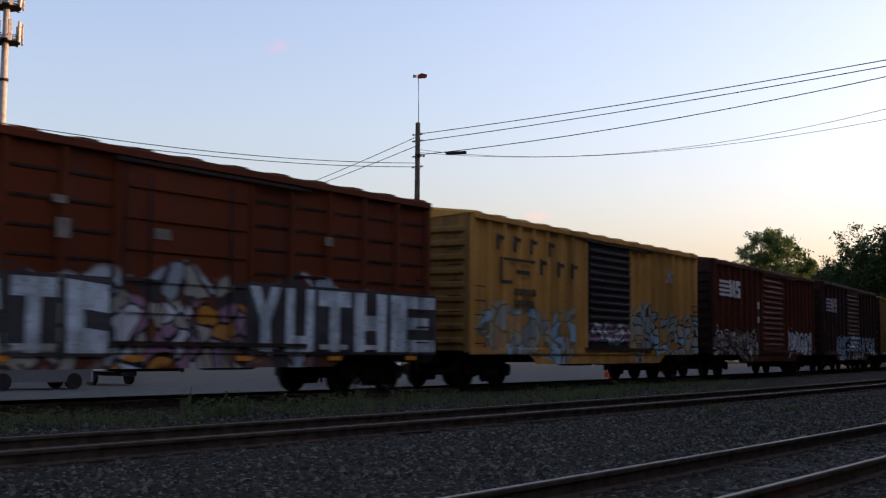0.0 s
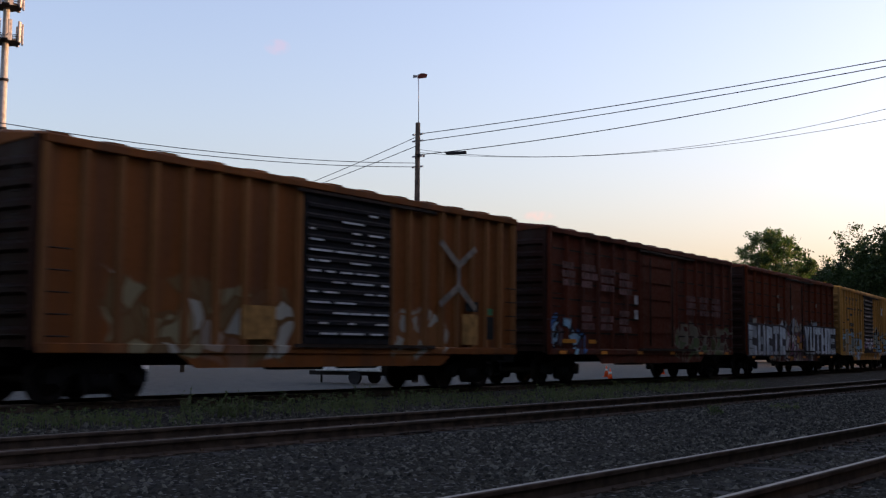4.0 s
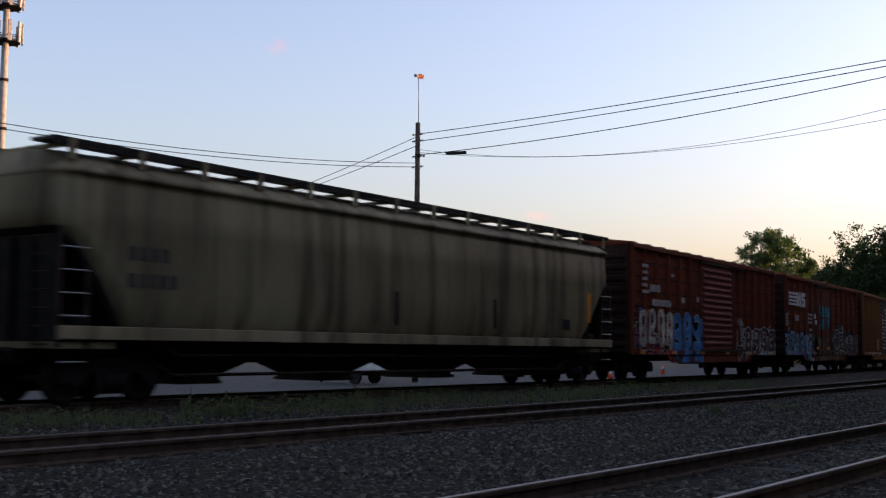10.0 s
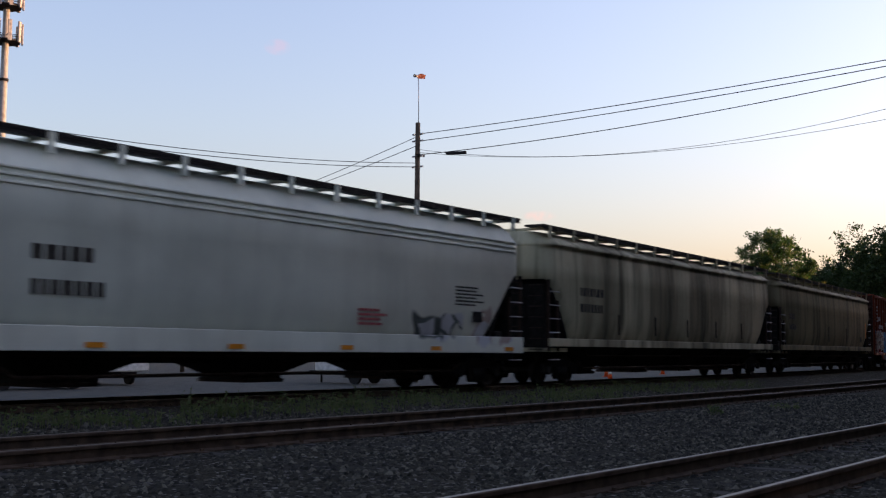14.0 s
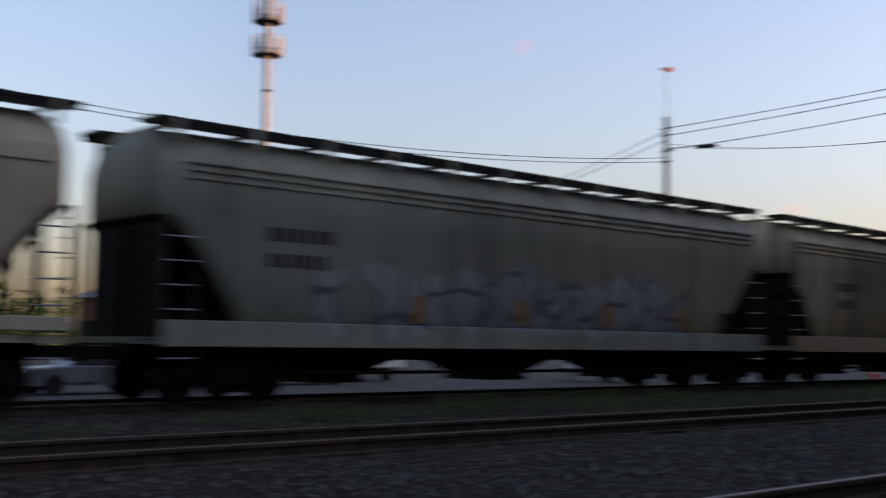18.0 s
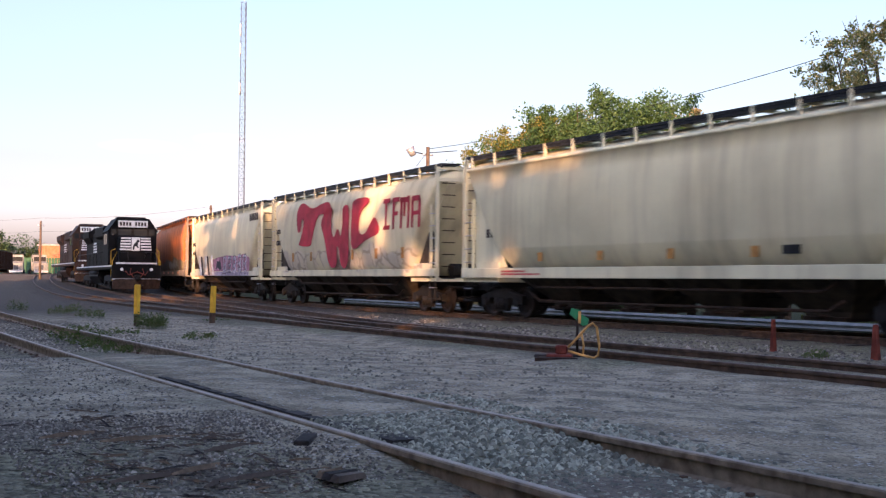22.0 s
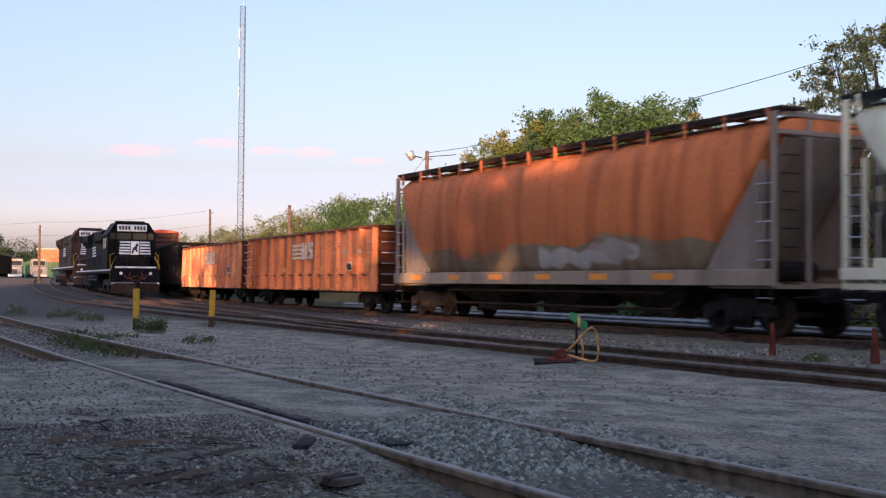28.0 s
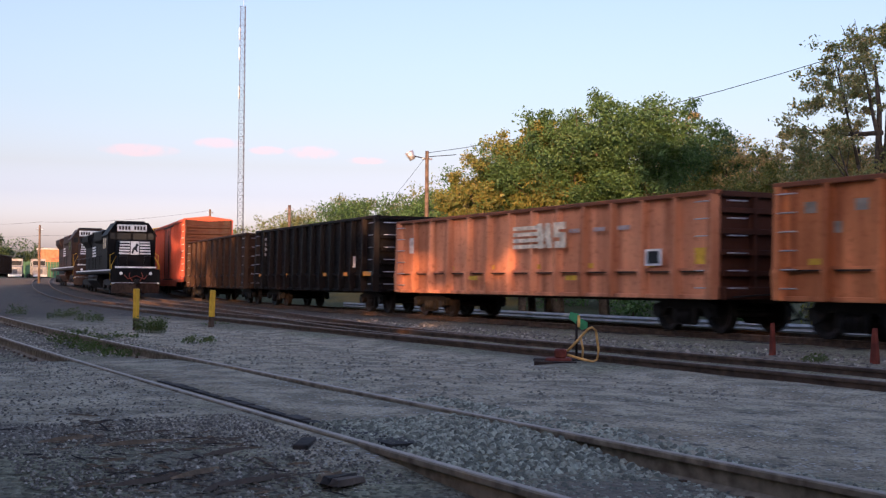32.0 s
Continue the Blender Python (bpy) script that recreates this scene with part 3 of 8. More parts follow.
def add_trucks(car, half, centre):
    for s in (-1, 1):
        tr = part("truck", BOLSTER, "iron", car, "dark iron freight truck", pose(s * centre, 0, 0))
        for y, turn in ((-1.02, 0), (1.02, 180)):
            part("sideframe", SIDEFRAME, "iron", tr, at=pose(0, y, 0, 0, 0, turn))
        for k, x in enumerate((-0.88, 0.88)):
            w = part("wheelset", WHEELSET, "wheel", tr, "steel wheelset", pose(x, 0, WHEEL_R))
            WHEELSETS[k].append((w, x))
        part("coupler", COUPLER, "iron", car, "knuckle coupler with air hose", pose(s * (half - 0.72), 0, 0, 0, 0, 0 if s > 0 else 180))


RUNGS = {}


def ladder(car, x, y, z0, z1, steps, material, width=0.45, along="x", label=""):
    key = (along, width, material)
    if key not in RUNGS:
        d = 0.07
        pts = [(-width / 2, d, 0), (-width / 2, 0, 0), (width / 2, 0, 0), (width / 2, d, 0)] if along == "x" else [(0, -width / 2, 0), (0, width / 2, 0)]
        RUNGS[key] = Shape().pipe(pts, 0.015, 4).mesh("grab_iron", M[material])
    for i in range(steps):
        part("grab_iron", RUNGS[key], material, car, label, pose(x, y, z0 + (z1 - z0) * (i + 0.5) / steps))


def stripes_logo(car, x, z, w, h, material, y=-1.5, part_name="herald", bars=4):
    """Striped herald: level bars and two upright block shapes."""
    s = Shape()
    for i in range(bars):
        zz = z + h * (i + 0.1) / bars
        s.box(x, x + w * (0.62 - 0.04 * i), y - 0.004, y, zz, zz + h / bars * 0.62)
    s.prism([(x + w * 0.50, z), (x + w * 0.58, z), (x + w * 0.62, z + h * 0.55), (x + w * 0.66, z), (x + w * 0.76, z), (x + w * 0.72, z + h), (x + w * 0.64, z + h), (x + w * 0.60, z + h * 0.45), (x + w * 0.57, z + h), (x + w * 0.47, z + h)], y - 0.006, y)
    s.prism([(x + w * 0.80, z), (x + w, z), (x + w, z + h * 0.58), (x + w * 0.88, z + h * 0.62), (x + w * 0.88, z + h * 0.72), (x + w, z + h * 0.72), (x + w, z + h), (x + w * 0.78, z + h), (x + w * 0.78, z + h * 0.42), (x + w * 0.9, z + h * 0.4), (x + w * 0.9, z + h * 0.26), (x + w * 0.8, z + h * 0.26)], y - 0.006, y)
    part(part_name, s, material, car, "faded white striped herald")


def data_bars(car, x, z, w, rows, material, y=-1.5, size=0.12, seed=1, label="small stencilled data lines", gap=1.6):
    rnd = random.Random(seed)
    s = Shape()
    for i in range(rows):
        zz, xx, end = z - i * size * gap, x, x + w * rnd.uniform(0.6, 1.0)
        while xx < end:
            d = rnd.uniform(0.5, 0.9) * size
            s.box(xx, xx + d, y - 0.004, y, zz, zz + size)
            xx += d + size * 0.25
    part("stencil", s, material, car, label)["kind"] = "stuff"


def plates(car, spots, y=-1.5):
    for x, z, w, h, mat in spots:
        part("placard", Shape().box(x, x + w, y - 0.006, y, z, z + h), mat, car)


def reflectors(car, half, z, y, count, material="orange"):
    for i in range(count):
        x = -half + 0.8 + (2 * half - 1.6) * i / (count - 1)
        part("reflector", Shape().box(x - 0.22, x + 0.22, y - 0.006, y, z, z + 0.1), material, car)


def start_car(name, label, category, length, group):
    car = thing(name, label, category, group)
    car.name = name
    CARS.append((car, length))
    return car


def boxcar(label, length, paint, door=None, door_style="ribs", door_x=(-1.6, 1.6), posts=6, seams=True, eave=4.66, roof="ribbed", skirt=True, post_paint=None, end_paint=None):
    """An outside-post boxcar: body, posts, ribbed ends, roof sheets, plug or sliding door, sills, grab irons."""
    car = start_car("boxcar", label, "boxcar", length, "cars of the freight train")
    half = length / 2
    hb = half - 0.95
    door = door or paint
    # ends default to a near-black paint: soot plus the shade they stand in
    end_paint = end_paint or P["dim_sooty_end"]
    body = Shape().box(-hb, hb, -1.42, 1.42, 1.0, eave)
    part("body", body, paint, car)
    span_l, span_r = (-hb + 0.08, door_x[0] - 0.12), (door_x[1] + 0.12, hb - 0.08)
    for y, d in ((-1.42, -1), (1.42, 1)):
        for lo, hi, count in ((*span_l, posts), (*span_r, posts)):
            for i in range(count + 1):
                x = lo + (hi - lo) * i / count
                s = Shape()
                s.rings([[(x - 0.09, y, z), (x - 0.05, y + d * 0.10, z), (x + 0.05, y + d * 0.10, z), (x + 0.09, y, z)] for z in (1.02, eave - 0.12)])
                part("side_post", s, post_paint or paint, car)
            if seams:
                for z in (1.55, 2.05, 2.55, 3.05, 3.55, 4.05):
                    s = Shape().box(lo, hi, min(y, y + d * 0.022), max(y, y + d * 0.022), z, z + 0.05)
                    part("panel_seam", s, "iron_brown", car)
        chord = Shape().box(-hb, hb, min(y, y + d * 0.12), max(y, y + d * 0.12), eave - 0.14, eave + 0.02, 0.015)
        part("top_chord", chord, paint, car)
        sill = Shape().box(-hb, hb, min(y, y + d * 0.11), max(y, y + d * 0.11), 0.9, 1.08, 0.015)
        part("side_sill", sill, paint, car)
        if skirt:
            c = half - 2.6 - 1.5
            part("side_skirt", Shape().prism([(-c, 0.9), (-c + 0.5, 0.62), (c - 0.5, 0.62), (c, 0.9)], y + d * 0.04, y + d * 0.07), paint, car)
        dr = Shape().box(door_x[0], door_x[1], min(y, y + d * 0.09), max(y, y + d * 0.09), 1.12, eave - 0.2, 0.01)
        dob = part("door", dr, door, car, "sliding door")
        if door_style == "ribs":
            k = 13
            for i in range(k):
                z = 1.35 + (eave - 1.85) * i / (k - 1)
                part("door_rib", Shape().rings([[(xx, y + d * 0.09, z - 0.07), (xx, y + d * 0.14, z - 0.03), (xx, y + d * 0.14, z + 0.03), (xx, y + d * 0.09, z + 0.07)] for xx in (door_x[0] + 0.06, door_x[1] - 0.06)]), door, dob)
        else:
            for i in range(5):
                z = 1.65 + 0.58 * i
                part("door_seam", Shape().box(door_x[0] + 0.05, door_x[1] - 0.05, min(y + d * 0.09, y + d * 0.125), max(y + d * 0.09, y + d * 0.125), z, z + 0.05), door, dob)
            for xx in (door_x[0] + 0.55, door_x[1] - 0.55):
                part("lock_bar", Shape().rod((xx, y + d * 0.16, 1.2), (xx, y + d * 0.16, eave - 0.4), 0.025, 6), "iron_brown", dob)
        part("door_track", Shape().box(door_x[0] - 0.3, door_x[1] + 1.8, min(y + d * 0.1, y + d * 0.16), max(y + d * 0.1, y + d * 0.16), 1.04, 1.12), "iron_brown", car)
        part("door_track", Shape().box(door_x[0] - 0.3, door_x[1] + 1.8, min(y + d * 0.1, y + d * 0.16), max(y + d * 0.1, y + d * 0.16), eave - 0.24, eave - 0.17), "iron_brown", car)
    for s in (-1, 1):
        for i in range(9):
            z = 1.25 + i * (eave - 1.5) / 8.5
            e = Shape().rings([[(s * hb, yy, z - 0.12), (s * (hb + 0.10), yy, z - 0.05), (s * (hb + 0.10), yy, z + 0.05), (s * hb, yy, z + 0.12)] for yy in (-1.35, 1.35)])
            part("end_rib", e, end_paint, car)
        part("end_panel", Shape().box(min(s * hb, s * (hb + 0.012)), max(s * hb, s * (hb + 0.012)), -1.40, 1.40, 1.0, eave - 0.02), end_paint, car, "end wall darkened for soot and shade")
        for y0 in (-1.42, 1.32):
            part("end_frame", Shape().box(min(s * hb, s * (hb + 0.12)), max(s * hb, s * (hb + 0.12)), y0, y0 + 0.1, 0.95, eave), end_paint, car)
        ladder(car, s * (hb - 0.35), -1.56, 1.0, 2.9, 5, "iron_brown")
        ladder(car, s * (hb + 0.18), -1.05, 1.0, 4.3, 8, "iron_brown", 0.45, "y")
    w = Shape().rod((-hb - 0.2, 0.75, 2.2), (-hb - 0.12, 0.75, 2.2), 0.3, 16)
    part("brake_wheel", w, "iron", car, "hand brake wheel")
    rf = Shape().rings([[(x, -1.50, eave), (x, 0, eave + 0.17), (x, 1.50, eave), (x, 0, eave - 0.1)] for x in (-hb - 0.05, hb + 0.05)])
    roof_ob = part("roof", rf, paint, car)
    if roof == "ribbed":
        k = 13
        for i in range(k):
            x = -hb + 0.35 + (2 * hb - 0.7) * i / (k - 1)
            rr = Shape().rings([[(x - 0.28, yy, zz), (x - 0.2, yy, zz + 0.07), (x + 0.2, yy, zz + 0.07), (x + 0.28, yy, zz)] for yy, zz in ((-1.46, eave), (0, eave + 0.17), (1.46, eave))])
            part("roof_corrugation", rr, paint, roof_ob)
    part("centre_sill", Shape().box(-hb, hb, -0.3, 0.3, 0.66, 1.0).box(-1.2, 0.4, -0.9, -0.4, 0.55, 0.95, 0.05).rod((1.2, -0.6, 0.75), (2.6, -0.6, 0.75), 0.2, 12), "iron", car, "dark underframe with brake gear")
    add_trucks(car, half, half - 2.6)
    return car, half, hb


def hopper(label, length, paint, style="flat", top=4.33, end_paint=None, sill_paint=None, cut=1.4, bays=3, lines=0, walk_mat="black", sill_h=0.22, stand_mat=None, arch=False, belly=False, gusset=False, web=True, pipe_mat="iron_brown"):
    """A covered hopper with sloped ends, roof walk on stands, bays and end frames.
    arch: flat upper end sheets over open, dark platforms; otherwise the ends slope in from the roof behind open end frames."""
    car = start_car("covered_hopper", label, "hopper car", length, "cars of the freight train")
    half = length / 2
    hb = half - (0.72 if arch else 0.82)
    end_paint, sill_paint = end_paint or paint, sill_paint or paint
    if arch:
        prof = [(1.18, 1.24), (1.34, 1.38), (1.5, 1.43), (1.7, 1.47), (1.9, 1.497), (2.15, 1.512), (2.4, 1.517), (2.65, 1.517), (2.9, 1.516), (3.05, 1.515), (3.15, 1.512), (3.5, 1.50), (top - 0.42, 1.47), (top - 0.3, 1.45), (top - 0.28, 1.54), (top - 0.2, 1.545), (top + 0.02, 1.22), (top + 0.18, 0.8)]
        if lines:
            prof = [q for q in prof if q[0] < 3.4] + [(top - 0.72, 1.515), (top - 0.44, 1.505), (top - 0.38, 1.47), (top - 0.12, 1.27), (top + 0.08, 1.08), (top + 0.18, 0.8)]
    elif style == "round":
        prof = [(1.18, 1.18), (1.32, 1.32), (1.55, 1.44), (1.95, 1.52), (2.6, 1.57), (3.3, 1.55), (3.9, 1.47), (top - 0.12, 1.36), (top + 0.08, 1.12), (top + 0.2, 0.8)]
    else:
        prof = [(1.18, 1.22), (1.34, 1.36), (1.6, 1.45), (1.95, 1.51), (2.6, 1.545), (3.3, 1.54), (3.8, 1.50), (top - 0.16, 1.44), (top - 0.14, 1.50), (top - 0.06, 1.50), (top - 0.04, 1.40), (top + 0.1, 1.10), (top + 0.2, 0.8)]
    if belly:
        prof = [(1.18, 1.05), (1.34, 1.20), (1.5, 1.31), (1.7, 1.42), (1.9, 1.505), (1.95, 1.515)] + [q for q in prof if q[0] > 1.96]
    rings = []
    for z, w in prof:
        if arch:
            xl = hb - cut * max(0.0, min(1.15, (3.15 - z) / 1.6)) ** 0.8 - (0.12 if z > top else 0)
            c = 0.42
        else:
            xl = hb - 0.06 - 0.79 * max(0.0, 4.22 - z)
            c = 0.2
        k = c * 0.30
        rings.append([(-xl + c, -w, z), (xl - c, -w, z), (xl - k, -w + k, z), (xl, -w + c, z), (xl, w - c, z), (xl - k, w - k, z), (xl - c, w, z), (-xl + c, w, z), (-xl + k, w - k, z), (-xl, w - c, z), (-xl, -w + c, z), (-xl + k, -w + k, z)])
    part("body", Shape().rings(rings, smooth=True), paint, car)
    for i in range(lines):
        z = top - 0.70 + i * 0.13
        for y0 in (-1.545, 1.50):
            part("side_bead", Shape().box(-hb + 0.42, hb - 0.42, y0, y0 + 0.045, z, z + 0.05, 0.01), paint, car)
    # roof walks on a dark edge angle, with hatches between
    for y in (-1.06, 1.06):
        part("roof_walk", Shape().box(-hb - 0.1, hb + 0.1, y - 0.32, y + 0.32, top + 0.27, top + 0.33), walk_mat, car, "steel grating roof walk")
    for y in ((-1.37, 1.33) if arch else (-1.36, 1.32)):
        low = 0.19
        part("walk_edge", Shape().box(-hb - 0.06, hb + 0.06, y, y + 0.04, top + low, top + 0.30), walk_mat, car, "dark edge angle of the roof walk")
    k = max(8, int(length / (1.55 if arch else 1.3)))
    for i in range(k):
        x = -hb + 0.3 + (2 * hb - 0.6) * i / (k - 1)
        w = 0.07 if arch and lines != 1 else 0.035
        part("walk_stand", Shape().box(x - w, x + w, -1.32, 1.32, top + 0.2, top + 0.27).box(x - w, x + w, -1.40, -1.34, top - 0.05, top + 0.315).box(x - w, x + w, 1.28, 1.34, top - 0.05, top + 0.315), stand_mat or paint, car)
    for i in range(4):
        x = -hb * 0.72 + hb * 1.44 * i / 3
        part("roof_hatch", Shape().box(x - 1.5, x + 1.5, -0.45, 0.45, top + 0.15, top + 0.27, 0.04), paint, car)
    for y0 in (-1.56, 1.46):
        part("side_sill", Shape().box(-hb + 0.02, hb - 0.02, y0, y0 + 0.1, 1.36 - sill_h, 1.38, 0.012), sill_paint, car)
    part("centre_sill", Shape().box(-hb, hb, -0.3, 0.3, 0.7, 1.0), "iron", car)
    reach = cut if arch else 2.1
    for s in (-1, 1):
        xe = s * (hb - 0.02)

        def at(d):
            return xe - s * d

        def slab(d0, d1, y0, y1, z0, z1, q=0.0):
            return Shape().box(min(at(d0), at(d1)), max(at(d0), at(d1)), y0, y1, z0, z1, q)
        part("end_platform", slab(0, reach - 0.1, -1.45, 1.45, 0.98, 1.10), sill_paint, car)
        if arch:
            dark = "iron_brown"
            for y in (-1.46, 1.46):
                part("corner_post", slab(0, 0.07, y - 0.045, y + 0.045, 1.0, 3.1), dark, car)
                part("corner_post", slab(0.6, 0.66, y - 0.04, y + 0.04, 1.0, 2.5), dark, car)
            # slope sheet coloured near black: the shade below the upper end sheet
            part("end_slope", Shape().prism([(at(0.04), 3.10), (at(0.0), 3.12), (at(cut * 0.30), 2.76), (at(cut * 0.62), 2.24), (at(cut + 0.03), 1.35), (at(cut + 0.14), 1.33), (at(cut * 0.70), 2.26), (at(cut * 0.38), 2.80)], -1.36, 1.36), "iron", car, "sloped end sheet darkened for its shade")
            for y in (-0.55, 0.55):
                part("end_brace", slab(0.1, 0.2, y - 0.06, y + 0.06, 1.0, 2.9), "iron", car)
            # web and bulkhead added as dark fill where the open end lies in shade
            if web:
                part("centre_web", Shape().prism([(at(0.05), 1.0), (at(0.05), 3.0), (at(cut * 0.35), 2.72), (at(cut * 0.66), 2.2), (at(cut), 1.3), (at(cut), 1.0)], -0.03, 0.03), "iron", car, "dark centre web plate filling the shaded end")
                part("end_bulkhead", slab(0.14, 0.18, -1.28, 1.28, 1.1, 3.02), "iron", car, "dark plate added to fill the shaded end platform")
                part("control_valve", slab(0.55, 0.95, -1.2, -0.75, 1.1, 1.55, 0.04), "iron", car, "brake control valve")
            ladder(car, at(0.33), -1.53, 0.55, 2.95, 6, "galv", 0.56)
        else:
            for y in (-1.44, 1.44):
                part("corner_post", slab(0, 0.10, y - 0.05, y + 0.05, 1.0, top + 0.22), end_paint, car)
                part("inner_post", slab(0.46, 0.52, y - 0.04, y + 0.04, 1.0, 3.4), end_paint, car)
            for z, t in ((top + 0.14, 0.1), (top - 0.22, 0.09)):
                part("end_beam", slab(0.01, 0.09, -1.39, 1.39, z, z + t), end_paint, car)
            for y in (-0.5, 0.5):
                part("end_brace", slab(0.02, 0.08, y - 0.05, y + 0.05, 1.1, top + 0.14), end_paint, car)
            part("end_slope", Shape().prism([(at(0.08), 4.12), (at(0.05), 4.06), (at(1.98), 1.55), (at(2.05), 1.6)], -1.08, 1.08), end_paint, car, "sloped end sheet")
            for y in (-1.40, 1.36):
                part("foot_panel", Shape().prism([(at(0.62), 1.36), (at(1.95), 1.36), (at(1.90), 1.56), (at(0.62), 1.56)], y, y + 0.04), end_paint, car)
                if gusset:
                    part("gusset", Shape().prism([(at(0.44), 1.40), (at(2.2), 1.40), (at(0.72), 3.62), (at(0.44), 3.62)], y * 0.93 - 0.03, y * 0.93 + 0.005), end_paint, car, "triangular end gusset plate")
            # dark plate put in to read as the shaded opening between slope and post
            if not gusset:
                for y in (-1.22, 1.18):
                    part("end_shade_plate", Shape().prism([(at(0.62), 1.5), (at(1.92), 1.5), (at(1.15), 2.55), (at(0.85), 2.6), (at(0.62), 2.3)], y, y + 0.04), "bay_brown", car, "dark plate standing for the shaded open end")
            ladder(car, at(0.29), -1.50, 0.6, 3.3, 7, "galv", 0.40)
            part("brake_wheel", Shape().rod((at(-0.10), 0.75, 2.1), (at(0.0), 0.75, 2.1), 0.27, 16), "iron", car, "hand brake wheel")
            part("step", slab(0.05, 0.55, -1.50, -1.30, 0.42, 0.46).box(min(at(0.08), at(0.11)), max(at(0.08), at(0.11)), -1.5, -1.46, 0.42, 1.0).box(min(at(0.49), at(0.52)), max(at(0.49), at(0.52)), -1.5, -1.46, 0.42, 1.0), "iron", car, "hanging sill step")
        ladder(car, xe + s * 0.06, -1.1, 0.9, (3.1 if arch else top - 0.1), 7 if arch else 9, "iron_brown", 0.45, "y")
        part("end_cylinder", Shape().rod((at(1.0), -0.5, 1.35), (at(1.0), 0.5, 1.35), 0.22, 12), "iron", car, "brake reservoir")
    for y, zz in ((-1.3, 0.86), (-1.15, 0.48)):
        part("brake_pipe", Shape().pipe([(-hb + reach + 1.2, y, zz + 0.2), (-hb + reach + 1.6, y, zz), (hb - reach - 1.6, y, zz), (hb - reach - 1.2, y, zz + 0.2)], 0.04, 6), pipe_mat, car, "long pipe under the bays")
    bx = hb - reach - 0.6
    for i in range(bays):
        x0 = -bx + 2 * bx * i / bays
        x1 = -bx + 2 * bx * (i + 1) / bays
        xm, q = (x0 + x1) / 2, 0.62
        b = Shape().rings([[(x0 + 0.05, -1.42, 1.2), (x1 - 0.05, -1.42, 1.2), (x1 - 0.05, 1.42, 1.2), (x0 + 0.05, 1.42, 1.2)], [(xm - q, -0.62, 0.46), (xm + q, -0.62, 0.46), (xm + q, 0.62, 0.46), (xm - q, 0.62, 0.46)], [(xm - q, -0.62, 0.34), (xm + q, -0.62, 0.34), (xm + q, 0.62, 0.34), (xm - q, 0.62, 0.34)]][::-1])
        bay = part("hopper_bay", b, "iron" if arch else "bay_brown", car, "sloped discharge bay")
        part("outlet_gate", Shape().box(xm - 0.6, xm + 0.6, -0.72, 0.72, 0.28, 0.36).rod((xm, -0.9, 0.36), (xm, 0.9, 0.36), 0.04, 6), "iron_brown", bay, "discharge gate")
    add_trucks(car, half, half - 2.35)
    return car, half, hb


